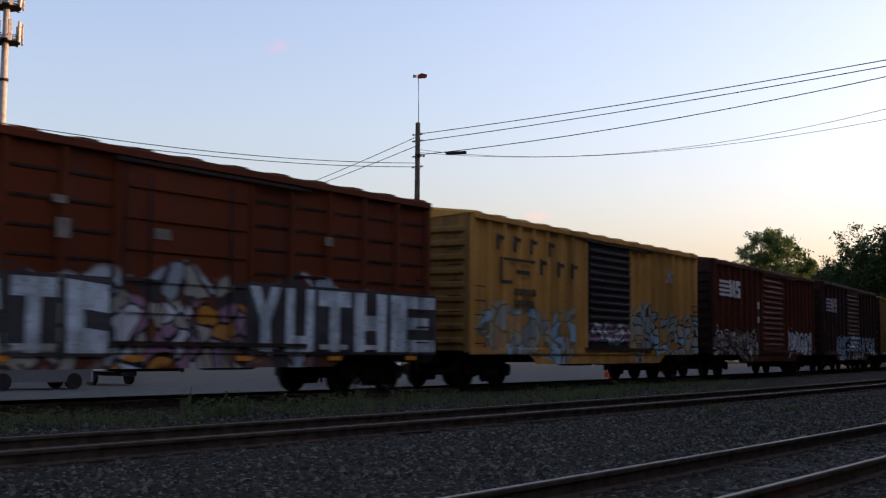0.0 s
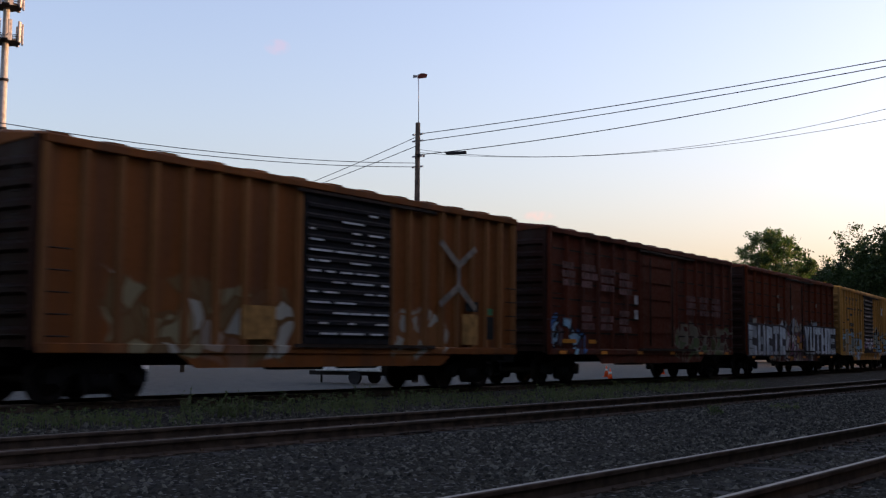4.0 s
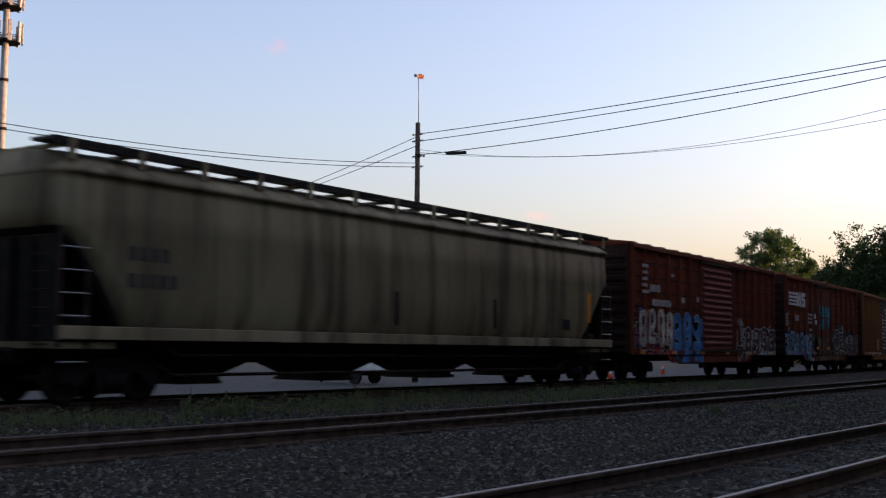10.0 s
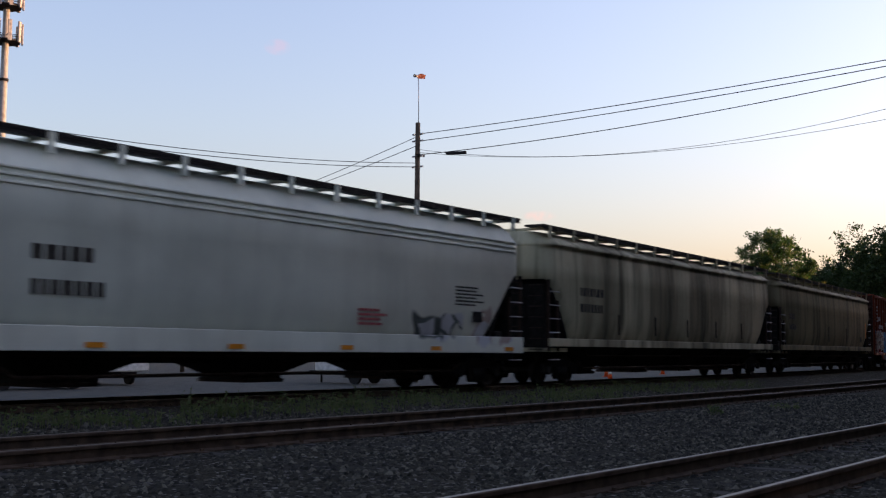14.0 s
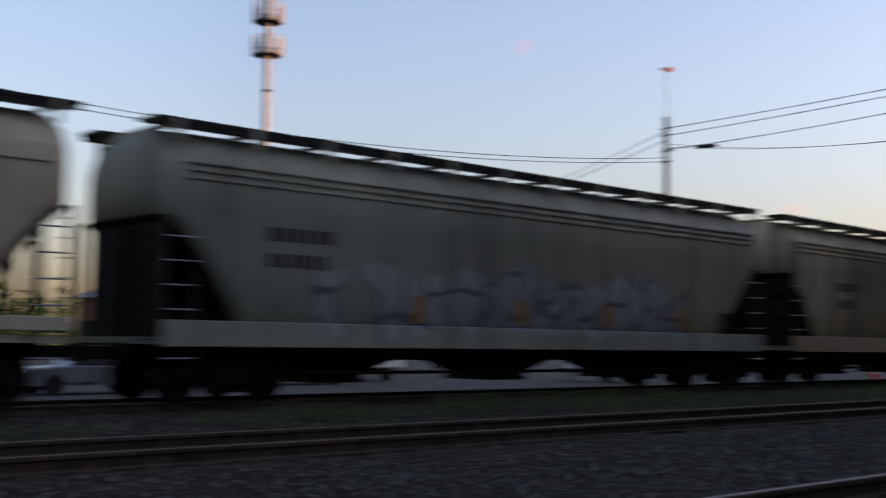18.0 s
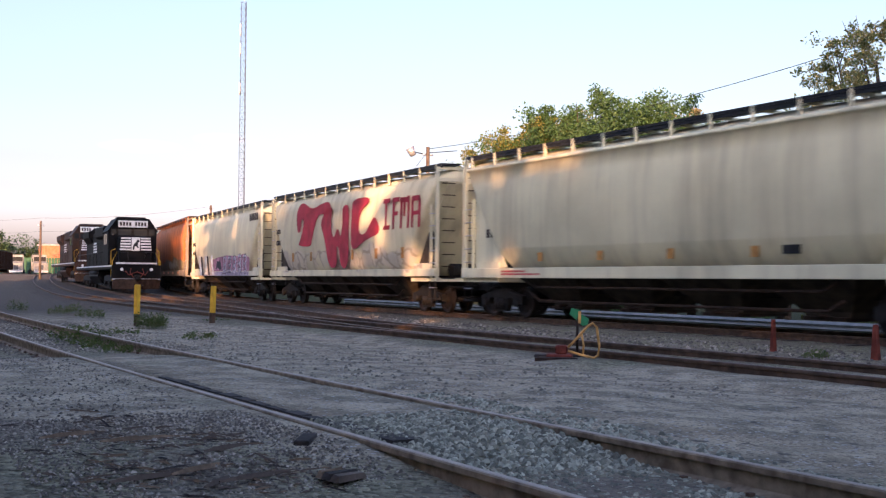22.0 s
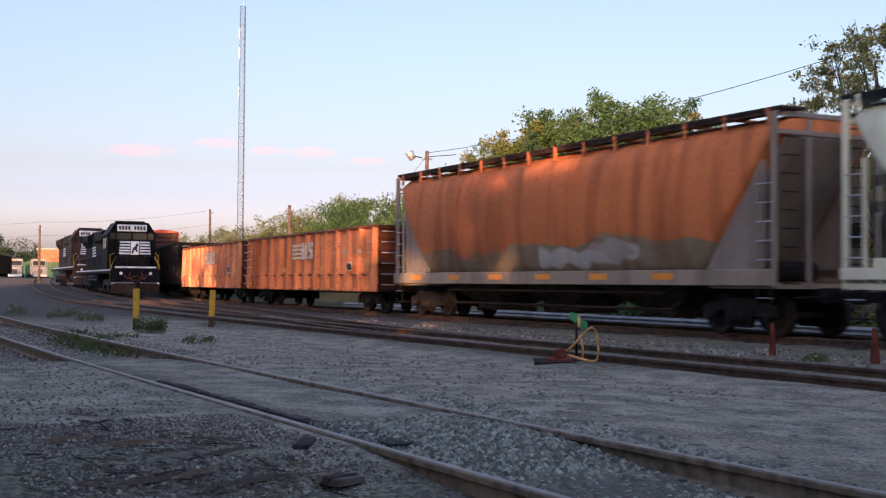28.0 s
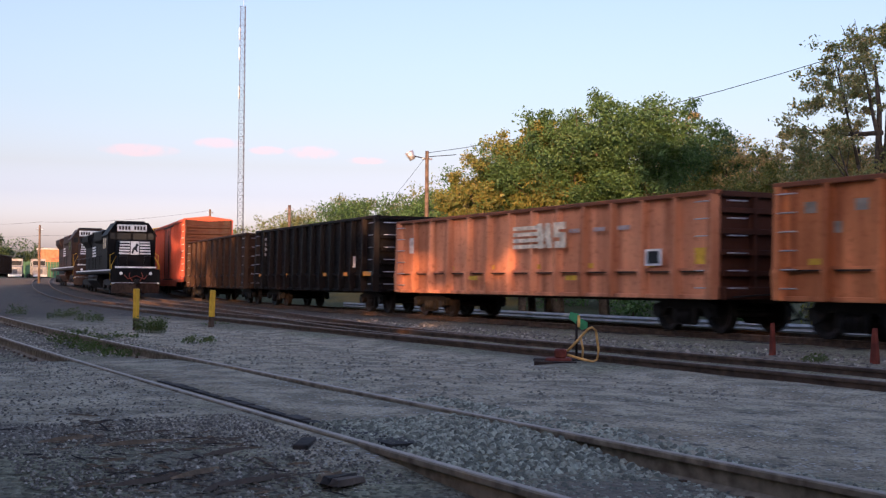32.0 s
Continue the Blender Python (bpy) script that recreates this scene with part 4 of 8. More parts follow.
def gondola(label, length, paint, top=3.08, posts=13, ledge=True, rim=None, end_paint=None):
    car = start_car("gondola", label, "gondola car", length, "cars of the freight train")
    half = length / 2
    hb = half - 0.84
    foot = 0.74 if ledge else 0.9
    for y, d in ((-1.42, -1), (1.42, 1)):
        part("side_wall", Shape().box(-hb, hb, min(y, y - d * 0.05), max(y, y - d * 0.05), foot + 0.04, top - 0.05), paint, car)
        part("top_chord", Shape().box(-hb - 0.06, hb + 0.06, min(y - d * 0.06, y + d * 0.13), max(y - d * 0.06, y + d * 0.13), top - 0.10, top, 0.015), rim or paint, car)
        part("side_sill", Shape().box(-hb, hb, min(y, y + d * 0.10), max(y, y + d * 0.10), foot, foot + 0.10, 0.012), paint, car)
        if ledge:
            part("side_ledge", Shape().box(-hb + 0.02, hb - 0.02, min(y, y + d * 0.09), max(y, y + d * 0.09), 1.36, 1.42), paint, car)
        for i in range(posts + 1):
            x = -hb + 0.12 + (2 * hb - 0.24) * i / posts
            wide = 0.14 if i in (0, posts) else 0.10
            s = Shape().rings([[(x - wide, y, z), (x - wide * 0.6, y + d * dd, z), (x + wide * 0.6, y + d * dd, z), (x + wide, y, z)] for z, dd in ((foot + 0.02, 0.20), (1.30, 0.24), (1.42, 0.20), (top - 0.08, 0.15))])
            part("side_post", s, paint, car)
            if ledge and i < posts and d < 0:
                w = (2 * hb - 0.24) / posts
                # thin dark strip drawn in as the ledge's faint shadow
                part("ledge_shadow", Shape().box(x + 0.17, x + w - 0.17, y - 0.093, y - 0.002, 1.325, 1.357), "iron_brown", car, "dark strip standing for the shadow under the ledge")
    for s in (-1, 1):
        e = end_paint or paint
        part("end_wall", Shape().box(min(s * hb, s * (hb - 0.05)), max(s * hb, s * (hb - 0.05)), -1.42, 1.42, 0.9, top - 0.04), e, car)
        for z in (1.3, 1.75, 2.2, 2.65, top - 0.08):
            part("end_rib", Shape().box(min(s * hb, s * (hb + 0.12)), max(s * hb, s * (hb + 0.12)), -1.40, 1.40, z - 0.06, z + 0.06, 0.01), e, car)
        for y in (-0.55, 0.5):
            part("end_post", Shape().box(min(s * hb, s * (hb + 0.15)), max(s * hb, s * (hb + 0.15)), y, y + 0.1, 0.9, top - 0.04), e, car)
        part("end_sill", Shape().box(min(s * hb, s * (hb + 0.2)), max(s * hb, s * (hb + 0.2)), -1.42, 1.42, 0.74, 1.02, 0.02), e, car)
        ladder(car, s * (hb - 0.36), -1.59, 0.8, top - 0.05, 6, "galv", 0.42)
        ladder(car, s * (hb + 0.20), -1.08, 0.8, top - 0.05, 6, "galv", 0.5, "y")
    part("floor_plate", Shape().box(-hb, hb, -1.4, 1.4, 0.94, 1.02).box(-hb, hb, -0.3, 0.3, 0.66, 0.94), "iron_brown", car)
    part("brake_wheel", Shape().rod((-hb - 0.26, 0.75, 2.0), (-hb - 0.18, 0.75, 2.0), 0.28, 16), "iron", car, "hand brake wheel")
    part("hand_brake", Shape().box(hb + 0.16, hb + 0.3, 0.3, 0.7, 1.4, 1.9, 0.03), "iron", car, "black hand brake housing")
    add_trucks(car, half, half - 2.4)
    return car, half, hb


# ---------- the freight train, front to rear ----------
BROWN, DARKRED, GREY = (0.17, 0.042, 0.026), (0.10, 0.027, 0.020), (0.36, 0.35, 0.33)
WHT, BLK, BLU, LBL, TEAL, PINK, RED_, ORG, CRM = (0.74, 0.74, 0.74), (0.015, 0.015, 0.02), (0.05, 0.20, 0.46), (0.32, 0.56, 0.70), (0.05, 0.30, 0.36), (0.42, 0.22, 0.30), (0.42, 0.04, 0.035), (0.60, 0.24, 0.04), (0.45, 0.42, 0.34)

P = {
    "m3": car_paint("ochre_boxcar_old", (0.288, 0.160, 0.048), amount=0.5),
    "m2": car_paint("dark_brown_boxcar", (0.052, 0.018, 0.015), amount=0.5, patches=[(-4.5, 7, 0.7, 2.0, [WHT, LBL, DARKRED, BLK], BLK, 2.4)]),
    "m1": car_paint("maroon_boxcar", (0.118, 0.024, 0.010), amount=0.4, patches=[(-8, -2, 0.8, 1.9, [WHT, CRM, DARKRED], BLK, 3.6), (3, 7, 0.9, 2.0, [WHT, DARKRED, BLK], WHT, 3.6)]),
    "m1_door": car_paint("faded_red_door", (0.161, 0.042, 0.028), amount=0.3),
    "c0": car_paint("yellow_boxcar", (0.66, 0.31, 0.072), amount=0.45, patches=[(-7.5, -2.0, 0.8, 2.3, [CRM, ORG, (0.30, 0.34, 0.33), LBL, CRM], (0.2, 0.16, 0.1), 2.85), (2.2, 8.6, 0.8, 2.5, [LBL, (0.30, 0.36, 0.33), ORG, CRM], BLK, 3.6)]),
    # boxcar ends darker than the sides: shade put into the colour, besides grime
    "dim_sooty_end": car_paint("sooty_boxcar_end", (0.035, 0.014, 0.010), amount=0.7, rusting=0.3),
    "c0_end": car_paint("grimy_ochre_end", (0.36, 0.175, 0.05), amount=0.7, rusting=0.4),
    "c0_door": car_paint("black_boxcar_door", (0.025, 0.025, 0.027), amount=0.2, patches=[(-1.6, 2, 1.2, 1.9, [WHT, PINK, WHT], BLK, 3.)]),
    "c1": car_paint("rust_red_boxcar", (0.150, 0.031, 0.010), amount=0.35, patches=[(-7.6, 8.3, 0.4, 2.45, [(0.50, 0.56, 0.58), (0.36, 0.42, 0.46), (0.13, 0.035, 0.016), CRM, (0.05, 0.05, 0.06)], (0.05, 0.045, 0.045), 2.4), (-2.2, 1.8, 0.6, 1.9, [CRM, PINK, ORG, WHT], BLK, 3.15)]),
    "c2": car_paint("dull_maroon_boxcar", (0.112, 0.024, 0.010), amount=0.45, patches=[(-7.8, -5.5, 0.9, 1.9, [BLU, DARKRED, LBL, DARKRED], BLK, 2.4), (1.6, 7.8, 0.8, 2.0, [DARKRED, (0.20, 0.17, 0.12), DARKRED, (0.12, 0.16, 0.07)], (0.22, 0.19, 0.14), 2.85)]),
    "c3": car_paint("orange_brown_boxcar", (0.235, 0.072, 0.018), amount=0.5, patches=[(-6.5, -1.5, 0.8, 2.4, [CRM, (0.30, 0.25, 0.14), (0.2, 0.12, 0.05)], (0.16, 0.08, 0.03), 1.95), (2.0, 4.5, 0.9, 1.9, [CRM, (0.3, 0.12, 0.04)], (0.3, 0.12, 0.04), 3.3)]),
    "c3_post": car_paint("yellowed_boxcar_post", (0.27, 0.105, 0.034), amount=0.4),
    "c3_door": car_paint("ink_black_door", (0.018, 0.018, 0.02), amount=0.2),
    "c4": car_paint("red_brown_boxcar", (0.165, 0.033, 0.011), amount=0.3, patches=[(-8.6, -2.9, 0.75, 1.95, [LBL, (0.10, 0.30, 0.42), LBL, BLU, PINK, (0.13, 0.40, 0.50)], BLK, 2.25), (-3.0, 1.9, 0.6, 1.8, [(0.10, 0.14, 0.06), (0.20, 0.16, 0.07), BLK, (0.30, 0.10, 0.05), (0.05, 0.12, 0.07)], BLK, 2.1), (1.9, 7.2, 0.8, 2.4, [BLK, (0.03, 0.05, 0.07), (0.02, 0.10, 0.15), BLK], (0.34, 0.35, 0.38), 1.88)]),
    "c5": car_paint("oxide_red_boxcar", (0.150, 0.028, 0.011), amount=0.3, patches=[(-7.7, -4.2, 0.6, 2.4, [CRM, RED_, PINK, CRM, (0.4, 0.12, 0.08), BLU], BLK, 2.4), (-4.4, -1.0, 0.6, 2.4, [BLU, (0.08, 0.20, 0.40), BLU, DARKRED], (0.03, 0.05, 0.09), 1.65), (3.0, 8.4, 0.8, 2.2, [(0.30, 0.33, 0.33), DARKRED, BLK, (0.24, 0.26, 0.25)], (0.55, 0.55, 0.55), 2.25)]),
    "c5_door": car_paint("pink_red_door", (0.180, 0.046, 0.038), amount=0.2),
    "h6": car_paint("grimy_tan_hopper", (0.30, 0.245, 0.145), dirt=(0.045, 0.031, 0.018), amount=0.85, rusting=0.15),
    "h7": car_paint("sooty_grey_hopper", (0.56, 0.50, 0.335), dirt=(0.055, 0.042, 0.028), amount=0.85, rusting=0.12),
    "h8": car_paint("clean_pale_grey_hopper", (0.70, 0.715, 0.60), amount=0.10, rusting=0.03, patches=[(4.4, 6.6, 1.25, 2.0, [(0.56, 0.58, 0.60), (0.05, 0.06, 0.06), (0.56, 0.58, 0.60)], (0.08, 0.10, 0.10), 1.95), (7.2, 9.0, 1.3, 2.1, [(0.56, 0.58, 0.60), (0.42, 0.32, 0.28)], (0.4, 0.3, 0.26), 2.1)]),
    "h9": car_paint("brown_stained_hopper", (0.60, 0.485, 0.31), dirt=(0.10, 0.068, 0.042), amount=0.82, rusting=0.15),
    "h9_sill": car_paint("orange_washed_hopper_sill", (0.42, 0.32, 0.20), rust=(0.50, 0.16, 0.035), amount=0.5, rusting=0.75),
    "h10": car_paint("dull_grey_hopper", (0.33, 0.315, 0.235), dirt=(0.10, 0.09, 0.08), amount=0.55, rusting=0.08, patches=[(-6, 5.5, 1.25, 2.5, [(0.40, 0.395, 0.385), (0.36, 0.36, 0.36), (0.40, 0.395, 0.385), (0.33, 0.33, 0.33)], (0.14, 0.14, 0.14), 1.42)]),
    "h11": car_paint("warm_grey_hopper", (0.52, 0.45, 0.315), dirt=(0.16, 0.14, 0.12), amount=0.5, rusting=0.08),
    "h12": car_paint("green_grey_hopper", (0.385, 0.445, 0.385), dirt=(0.2, 0.2, 0.18), amount=0.35, rusting=0.05, patches=[(1.4, 5.6, 1.4, 2.1, [(0.52, 0.55, 0.50), (0.37, 0.43, 0.42), (0.5, 0.52, 0.52)], (0.10, 0.11, 0.11), 1.65), (-2.4, 1.3, 1.4, 2.1, [(0.385, 0.445, 0.385), (0.09, 0.10, 0.10), (0.37, 0.43, 0.42)], (0.1, 0.1, 0.1), 2.1)]),
    "h13": car_paint("cream_white_hopper", (0.60, 0.545, 0.36), dirt=(0.22, 0.19, 0.15), amount=0.45, rusting=0.05, patches=[(-8.4, -5.2, 1.1, 2.2, [RED_, RED_, TEAL, (0.35, 0.05, 0.06), BLU], (0.2, 0.25, 0.3), 1.35), (-5.4, 0.2, 1.2, 2.5, [WHT, LBL, WHT, (0.46, 0.56, 0.58)], (0.18, 0.20, 0.22), 1.35), (0.0, 5.6, 1.2, 3.1, [(0.50, 0.46, 0.38), (0.46, 0.30, 0.25), (0.52, 0.42, 0.36), (0.50, 0.46, 0.38)], (0.42, 0.20, 0.16), 1.8), (5.0, 8.2, 1.2, 2.7, [WHT, WHT, (0.5, 0.46, 0.4)], (0.55, 0.55, 0.53), 1.5)]),
    "h14": car_paint("ivory_hopper", (0.64, 0.60, 0.405), dirt=(0.2, 0.17, 0.13), amount=0.4, rusting=0.04),
    "h15": car_paint("weathered_white_hopper", (0.63, 0.585, 0.40), dirt=(0.2, 0.17, 0.13), amount=0.5, rusting=0.05, patches=[(-7.0, 7.4, 1.4, 2.15, [(0.60, 0.54, 0.43), (0.50, 0.46, 0.38), (0.60, 0.54, 0.43), (0.60, 0.54, 0.43)], (0.34, 0.30, 0.24), 1.8)]),
    "h16": car_paint("pale_grey_white_hopper", (0.62, 0.60, 0.435), dirt=(0.2, 0.18, 0.15), amount=0.35, rusting=0.04),
    "h17": car_paint("rusted_hopper", (0.50, 0.16, 0.058), dirt=(0.15, 0.046, 0.02), amount=0.65, rusting=0.35, band=(2.1, (0.20, 0.165, 0.11)), patches=[(0.2, 5.0, 1.5, 2.0, [(0.42, 0.41, 0.38), (0.3, 0.28, 0.25)], (0.36, 0.35, 0.33), 0.75)]),
    "h17_end": car_paint("grey_brown_hopper_end", (0.24, 0.20, 0.165), dirt=(0.11, 0.08, 0.055), amount=0.6),
    "h17_sill": car_paint("grey_hopper_sill", (0.30, 0.235, 0.17), amount=0.4),
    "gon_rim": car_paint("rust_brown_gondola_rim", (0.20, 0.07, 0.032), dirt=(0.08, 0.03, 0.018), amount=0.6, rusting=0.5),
    # gondola ends: rust colour taken near black for their shaded open corners
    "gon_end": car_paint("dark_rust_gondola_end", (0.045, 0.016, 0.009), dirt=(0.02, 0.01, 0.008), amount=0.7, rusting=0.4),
    "g18": car_paint("orange_rust_gondola", (0.86, 0.30, 0.115), dirt=(0.17, 0.042, 0.014), amount=0.82, rust=(0.16, 0.042, 0.015), rusting=0.55),
    "g19": car_paint("salmon_orange_gondola", (0.70, 0.285, 0.145), dirt=(0.16, 0.046, 0.02), amount=0.82, rust=(0.15, 0.045, 0.018), rusting=0.55),
    "g20": car_paint("black_gondola", (0.005, 0.0042, 0.004), dirt=(0.014, 0.006, 0.004), amount=0.6, rust=(0.03, 0.010, 0.005), rusting=0.25),
    "g21": car_paint("brown_rust_gondola", (0.032, 0.014, 0.007), amount=0.4),
    "b22": car_paint("bright_red_boxcar", (0.42, 0.075, 0.035), amount=0.25),
    "b23": car_paint("yellow_boxcar_far", (0.60, 0.32, 0.06), amount=0.25),
}
SIDE = -1.52


def spray(car, name, outlines, material, y, label=""):
    s = Shape()
    for o in outlines:
        for _ in range(2 if name == "graffiti_letter" and len(o) > 5 else 0):     # rounded by the spray can
            o = [p for a, b in zip(o, o[1:] + o[:1]) for p in ((a[0] * 0.75 + b[0] * 0.25, a[1] * 0.75 + b[1] * 0.25), (a[0] * 0.25 + b[0] * 0.75, a[1] * 0.25 + b[1] * 0.75))]
        s.prism(o, y - 0.008, y)
    return part(name, s, material, car, label)


def tag_strokes(car, x0, x1, z0, z1, count, fills, outline, shine, y, seed, label):
    """Sprayed lettering too wild to read: bent strokes with an outline, a fill and a thin highlight."""
    rnd = random.Random(seed)
    step = (x1 - x0) / count
    for i in range(count):
        layers = (Shape(), Shape(), Shape())
        cx, cz, hw, hh = x0 + step * (i + 0.5), (z0 + z1) / 2 + rnd.uniform(-0.06, 0.06) * (z1 - z0), step * 0.52, (z1 - z0) * 0.44
        ways = [[(-0.6, -0.8), (-0.5 + rnd.uniform(-0.2, 0.2), 0.1), (-0.45, 0.85)],
                [(-0.5, 0.8), (0.3, 0.9), (0.65, 0.4), (0.2, 0.0), (-0.3, -0.05)],
                [(rnd.uniform(-0.3, 0.1), 0.0), (0.5, -0.35), (0.55, -0.85), (-0.1, -0.9)],
                [(-0.7, rnd.uniform(-0.9, -0.4)), (0.0, -0.7), (0.8, rnd.uniform(-0.9, -0.3))],
                [(0.6, -0.8), (0.55, 0.0), (0.65, 0.9)]]
        rnd.shuffle(ways)
        for k, way in enumerate(ways[:rnd.choice((3, 4, 5))]):
            pts = [(cx + hw * u, cz + hh * v) for u, v in way]
            fine = []
            for j in range(len(pts) - 1):
                p0, p1, p2, p3 = pts[max(j - 1, 0)], pts[j], pts[j + 1], pts[min(j + 2, len(pts) - 1)]
                for q in range(2):
                    u = q / 2
                    fine.append(tuple(0.5 * (2 * b + (c_ - a) * u + (2 * a - 5 * b + 4 * c_ - d) * u * u + (3 * b - a - 3 * c_ + d) * u ** 3) for a, b, c_, d in zip(p0, p1, p2, p3)))
            fine.append(pts[-1])
            fat = (z1 - z0) * rnd.uniform(0.05, 0.10)
            for n_, (shape, wide, dy) in enumerate(zip(layers, (fat + 0.035, fat, 0.014), (0.0, 0.004, 0.008))):
                ring = []
                for j, (px, pz) in enumerate(fine):
                    ax, az = fine[max(j - 1, 0)]
                    bx, bz = fine[min(j + 1, len(fine) - 1)]
                    d = math.hypot(bx - ax, bz - az) or 1
                    nx, nz = -(bz - az) / d, (bx - ax) / d
                    w = wide * (0.75 if j in (0, len(fine) - 1) and n_ < 2 else 1.0)
                    sx, sz = (-0.45 * fat, 0.45 * fat) if n_ == 2 else (0, 0)
                    ring.append([(px + nx * w + sx, y - dy - 0.0011 * k, pz + nz * w + sz), (px - nx * w + sx, y - dy - 0.0011 * k, pz - nz * w + sz)])
                shape.rings(ring, closed=False, caps=False)
        g = part("graffiti_letter", layers[0], outline, car, label)
        part("letter_fill", layers[1], fills, g)
        if shine:
            part("letter_shine", layers[2], shine, g)


def worn_spray(name, color):
    """Old spray paint: patchy cover, grime running down it and fine chips."""
    m, n, l, b = shader(name, 0.75)
    b.inputs["Specular IOR Level"].default_value = 0.1
    co = n.new("ShaderNodeTexCoord").outputs["Object"]
    patch = noise_node(n, l, co, 1.7, 4)
    streak = noise_node(n, l, mapped(n, l, co, (3.2, 3.2, 0.3)), 1.0, 5)
    chips = noise_node(n, l, co, 13.0, 5)
    c = mixed(n, l, span(n, l, patch, 0.42, 0.62, 0, 0.75), color, tuple(x * 0.45 for x in color))
    c = mixed(n, l, span(n, l, streak, 0.46, 0.70, 0, 0.6), c, (0.05, 0.036, 0.028))
    c = mixed(n, l, span(n, l, chips, 0.56, 0.66, 0, 0.65), c, (0.06, 0.03, 0.022))
    l.new(c, b.inputs["Base Color"])
    return m


BLOCKS = {
    "Y": [(0, 1), (0.32, 1), (0.5, 0.68), (0.68, 1), (1, 1), (0.66, 0.45), (0.66, 0), (0.34, 0), (0.34, 0.45)],
    "U": [(0, 1), (0.3, 1), (0.3, 0.25), (0.7, 0.25), (0.7, 1), (1, 1), (1, 0), (0, 0)],
    "T": [(0, 1), (1, 1), (1, 0.74), (0.66, 0.74), (0.66, 0), (0.34, 0), (0.34, 0.74), (0, 0.74)],
    "H": [(0, 0), (0, 1), (0.32, 1), (0.32, 0.62), (0.68, 0.62), (0.68, 1), (1, 1), (1, 0), (0.68, 0), (0.68, 0.36), (0.32, 0.36), (0.32, 0)],
    "E": [(0, 0), (0, 1), (1, 1), (1, 0.78), (0.36, 0.78), (0.36, 0.62), (0.85, 0.62), (0.85, 0.4), (0.36, 0.4), (0.36, 0.22), (1, 0.22), (1, 0)],
    "slab": [(0.05, 0), (0, 1), (0.95, 0.94), (1, 0.55), (0.4, 0.6), (0.42, 0.35), (0.95, 0.3), (1, 0)],
}


def block_letters(car, letters, z0, z1, y, label):
    """Tall sprayed block letters on a dark outline: (shape, from, to)."""
    for key, x0, x1 in letters:
        inner = [(x0 + 0.05 + (x1 - x0 - 0.1) * u, z0 + (z1 - z0) * v) for u, v in BLOCKS[key]]
        base = part("graffiti_letter", Shape().prism([(x0 - 0.04, z0 - 0.06), (x1 + 0.02, z0 - 0.06), (x1 + 0.02, z1 + 0.07), (x0 - 0.04, z1 + 0.07)], y - 0.006, y), "spray_dusk", car, label)
        part("letter_fill", Shape().prism(inner, y - 0.016, y - 0.007), "spray_ice", base)
        part("letter_shine", Shape().box(x0 + 0.1, x1 - 0.15, y - 0.019, y - 0.0165, z0 + 0.05, z0 + 0.16), "spray_white", base)


M["spray_ice"] = worn_spray("sprayed_ice_white", (0.66, 0.74, 0.76))
M["spray_dusk"] = worn_spray("sprayed_dull_dark", (0.075, 0.07, 0.075))
M["spray_mauve"] = worn_spray("sprayed_mauve", (0.40, 0.37, 0.47))
M["spray_rose"] = worn_spray("sprayed_rose", (0.50, 0.26, 0.34))
M["spray_white"] = worn_spray("sprayed_white", (0.78, 0.80, 0.80))
M["spray_blue"] = worn_spray("sprayed_blue", (0.06, 0.24, 0.52))
M["spray_sky"] = worn_spray("sprayed_pale_blue", (0.20, 0.42, 0.54))
M["spray_black"] = plain("sprayed_black", (0.014, 0.014, 0.018), 0.6, 0, 0.2, 2)
M["spray_maroon"] = plain("sprayed_dark_maroon", (0.07, 0.02, 0.018), 0.6, 0, 0.3, 2)
M["spray_scarlet"] = worn_spray("sprayed_scarlet", (0.46, 0.04, 0.03))
M["spray_cream"] = worn_spray("sprayed_cream", (0.55, 0.50, 0.40))
M["spray_pink"] = worn_spray("sprayed_dull_pink", (0.42, 0.26, 0.33))
M["spray_grey"] = worn_spray("sprayed_grey", (0.44, 0.48, 0.52))
M["spray_red"] = plain("sprayed_crimson", (0.36, 0.026, 0.045), 0.6, 0, 0.3, 2)
M["spray_teal"] = worn_spray("sprayed_teal", (0.06, 0.32, 0.40))
M["faint_mark"] = plain("faint_pale_paint", (0.26, 0.215, 0.17), 0.7, 0, 0.35, 4)
M["faint_pink"] = plain("faint_pink_lettering", (0.17, 0.085, 0.075), 0.7, 0, 0.5, 3)
M["cream_mark"] = plain("faded_cream_herald", (0.72, 0.60, 0.43), 0.8, 0, 0.35, 5)
M["ink"] = plain("faded_black_stencil", (0.055, 0.046, 0.038), 0.85, 0, 0.3, 5)
M["red_letter"] = plain("red_stencil", (0.42, 0.06, 0.07), 0.6, 0, 0.25, 5)

# front boxcars, already past
c, h, hb = boxcar("old ochre yellow boxcar with a closed door", 17.6, P["m3"], posts=8, seams=False)
c, h, hb = boxcar("tall dark brown boxcar with a faded striped herald", 17.6, P["m2"], posts=6, seams=False, eave=4.75)
tag_strokes(c, -4.5, 7.0, 1.0, 2.0, 10, "spray_sky", "spray_black", "spray_white", SIDE - 0.004, 210, "pale sprayed tags with black outlines")
stripes_logo(c, -7.2, 3.2, 2.7, 0.75, "off_white", SIDE)
c, h, hb = boxcar("maroon boxcar with a white herald and faded ribbed door", 17.33, P["m1"], P["m1_door"], "ribs", (-1.2, 1.9), 8, False)
tag_strokes(c, -7.8, -2.2, 1.0, 1.9, 6, "spray_maroon", "spray_white", None, SIDE - 0.004, 208, "sprayed tags outlined in white")
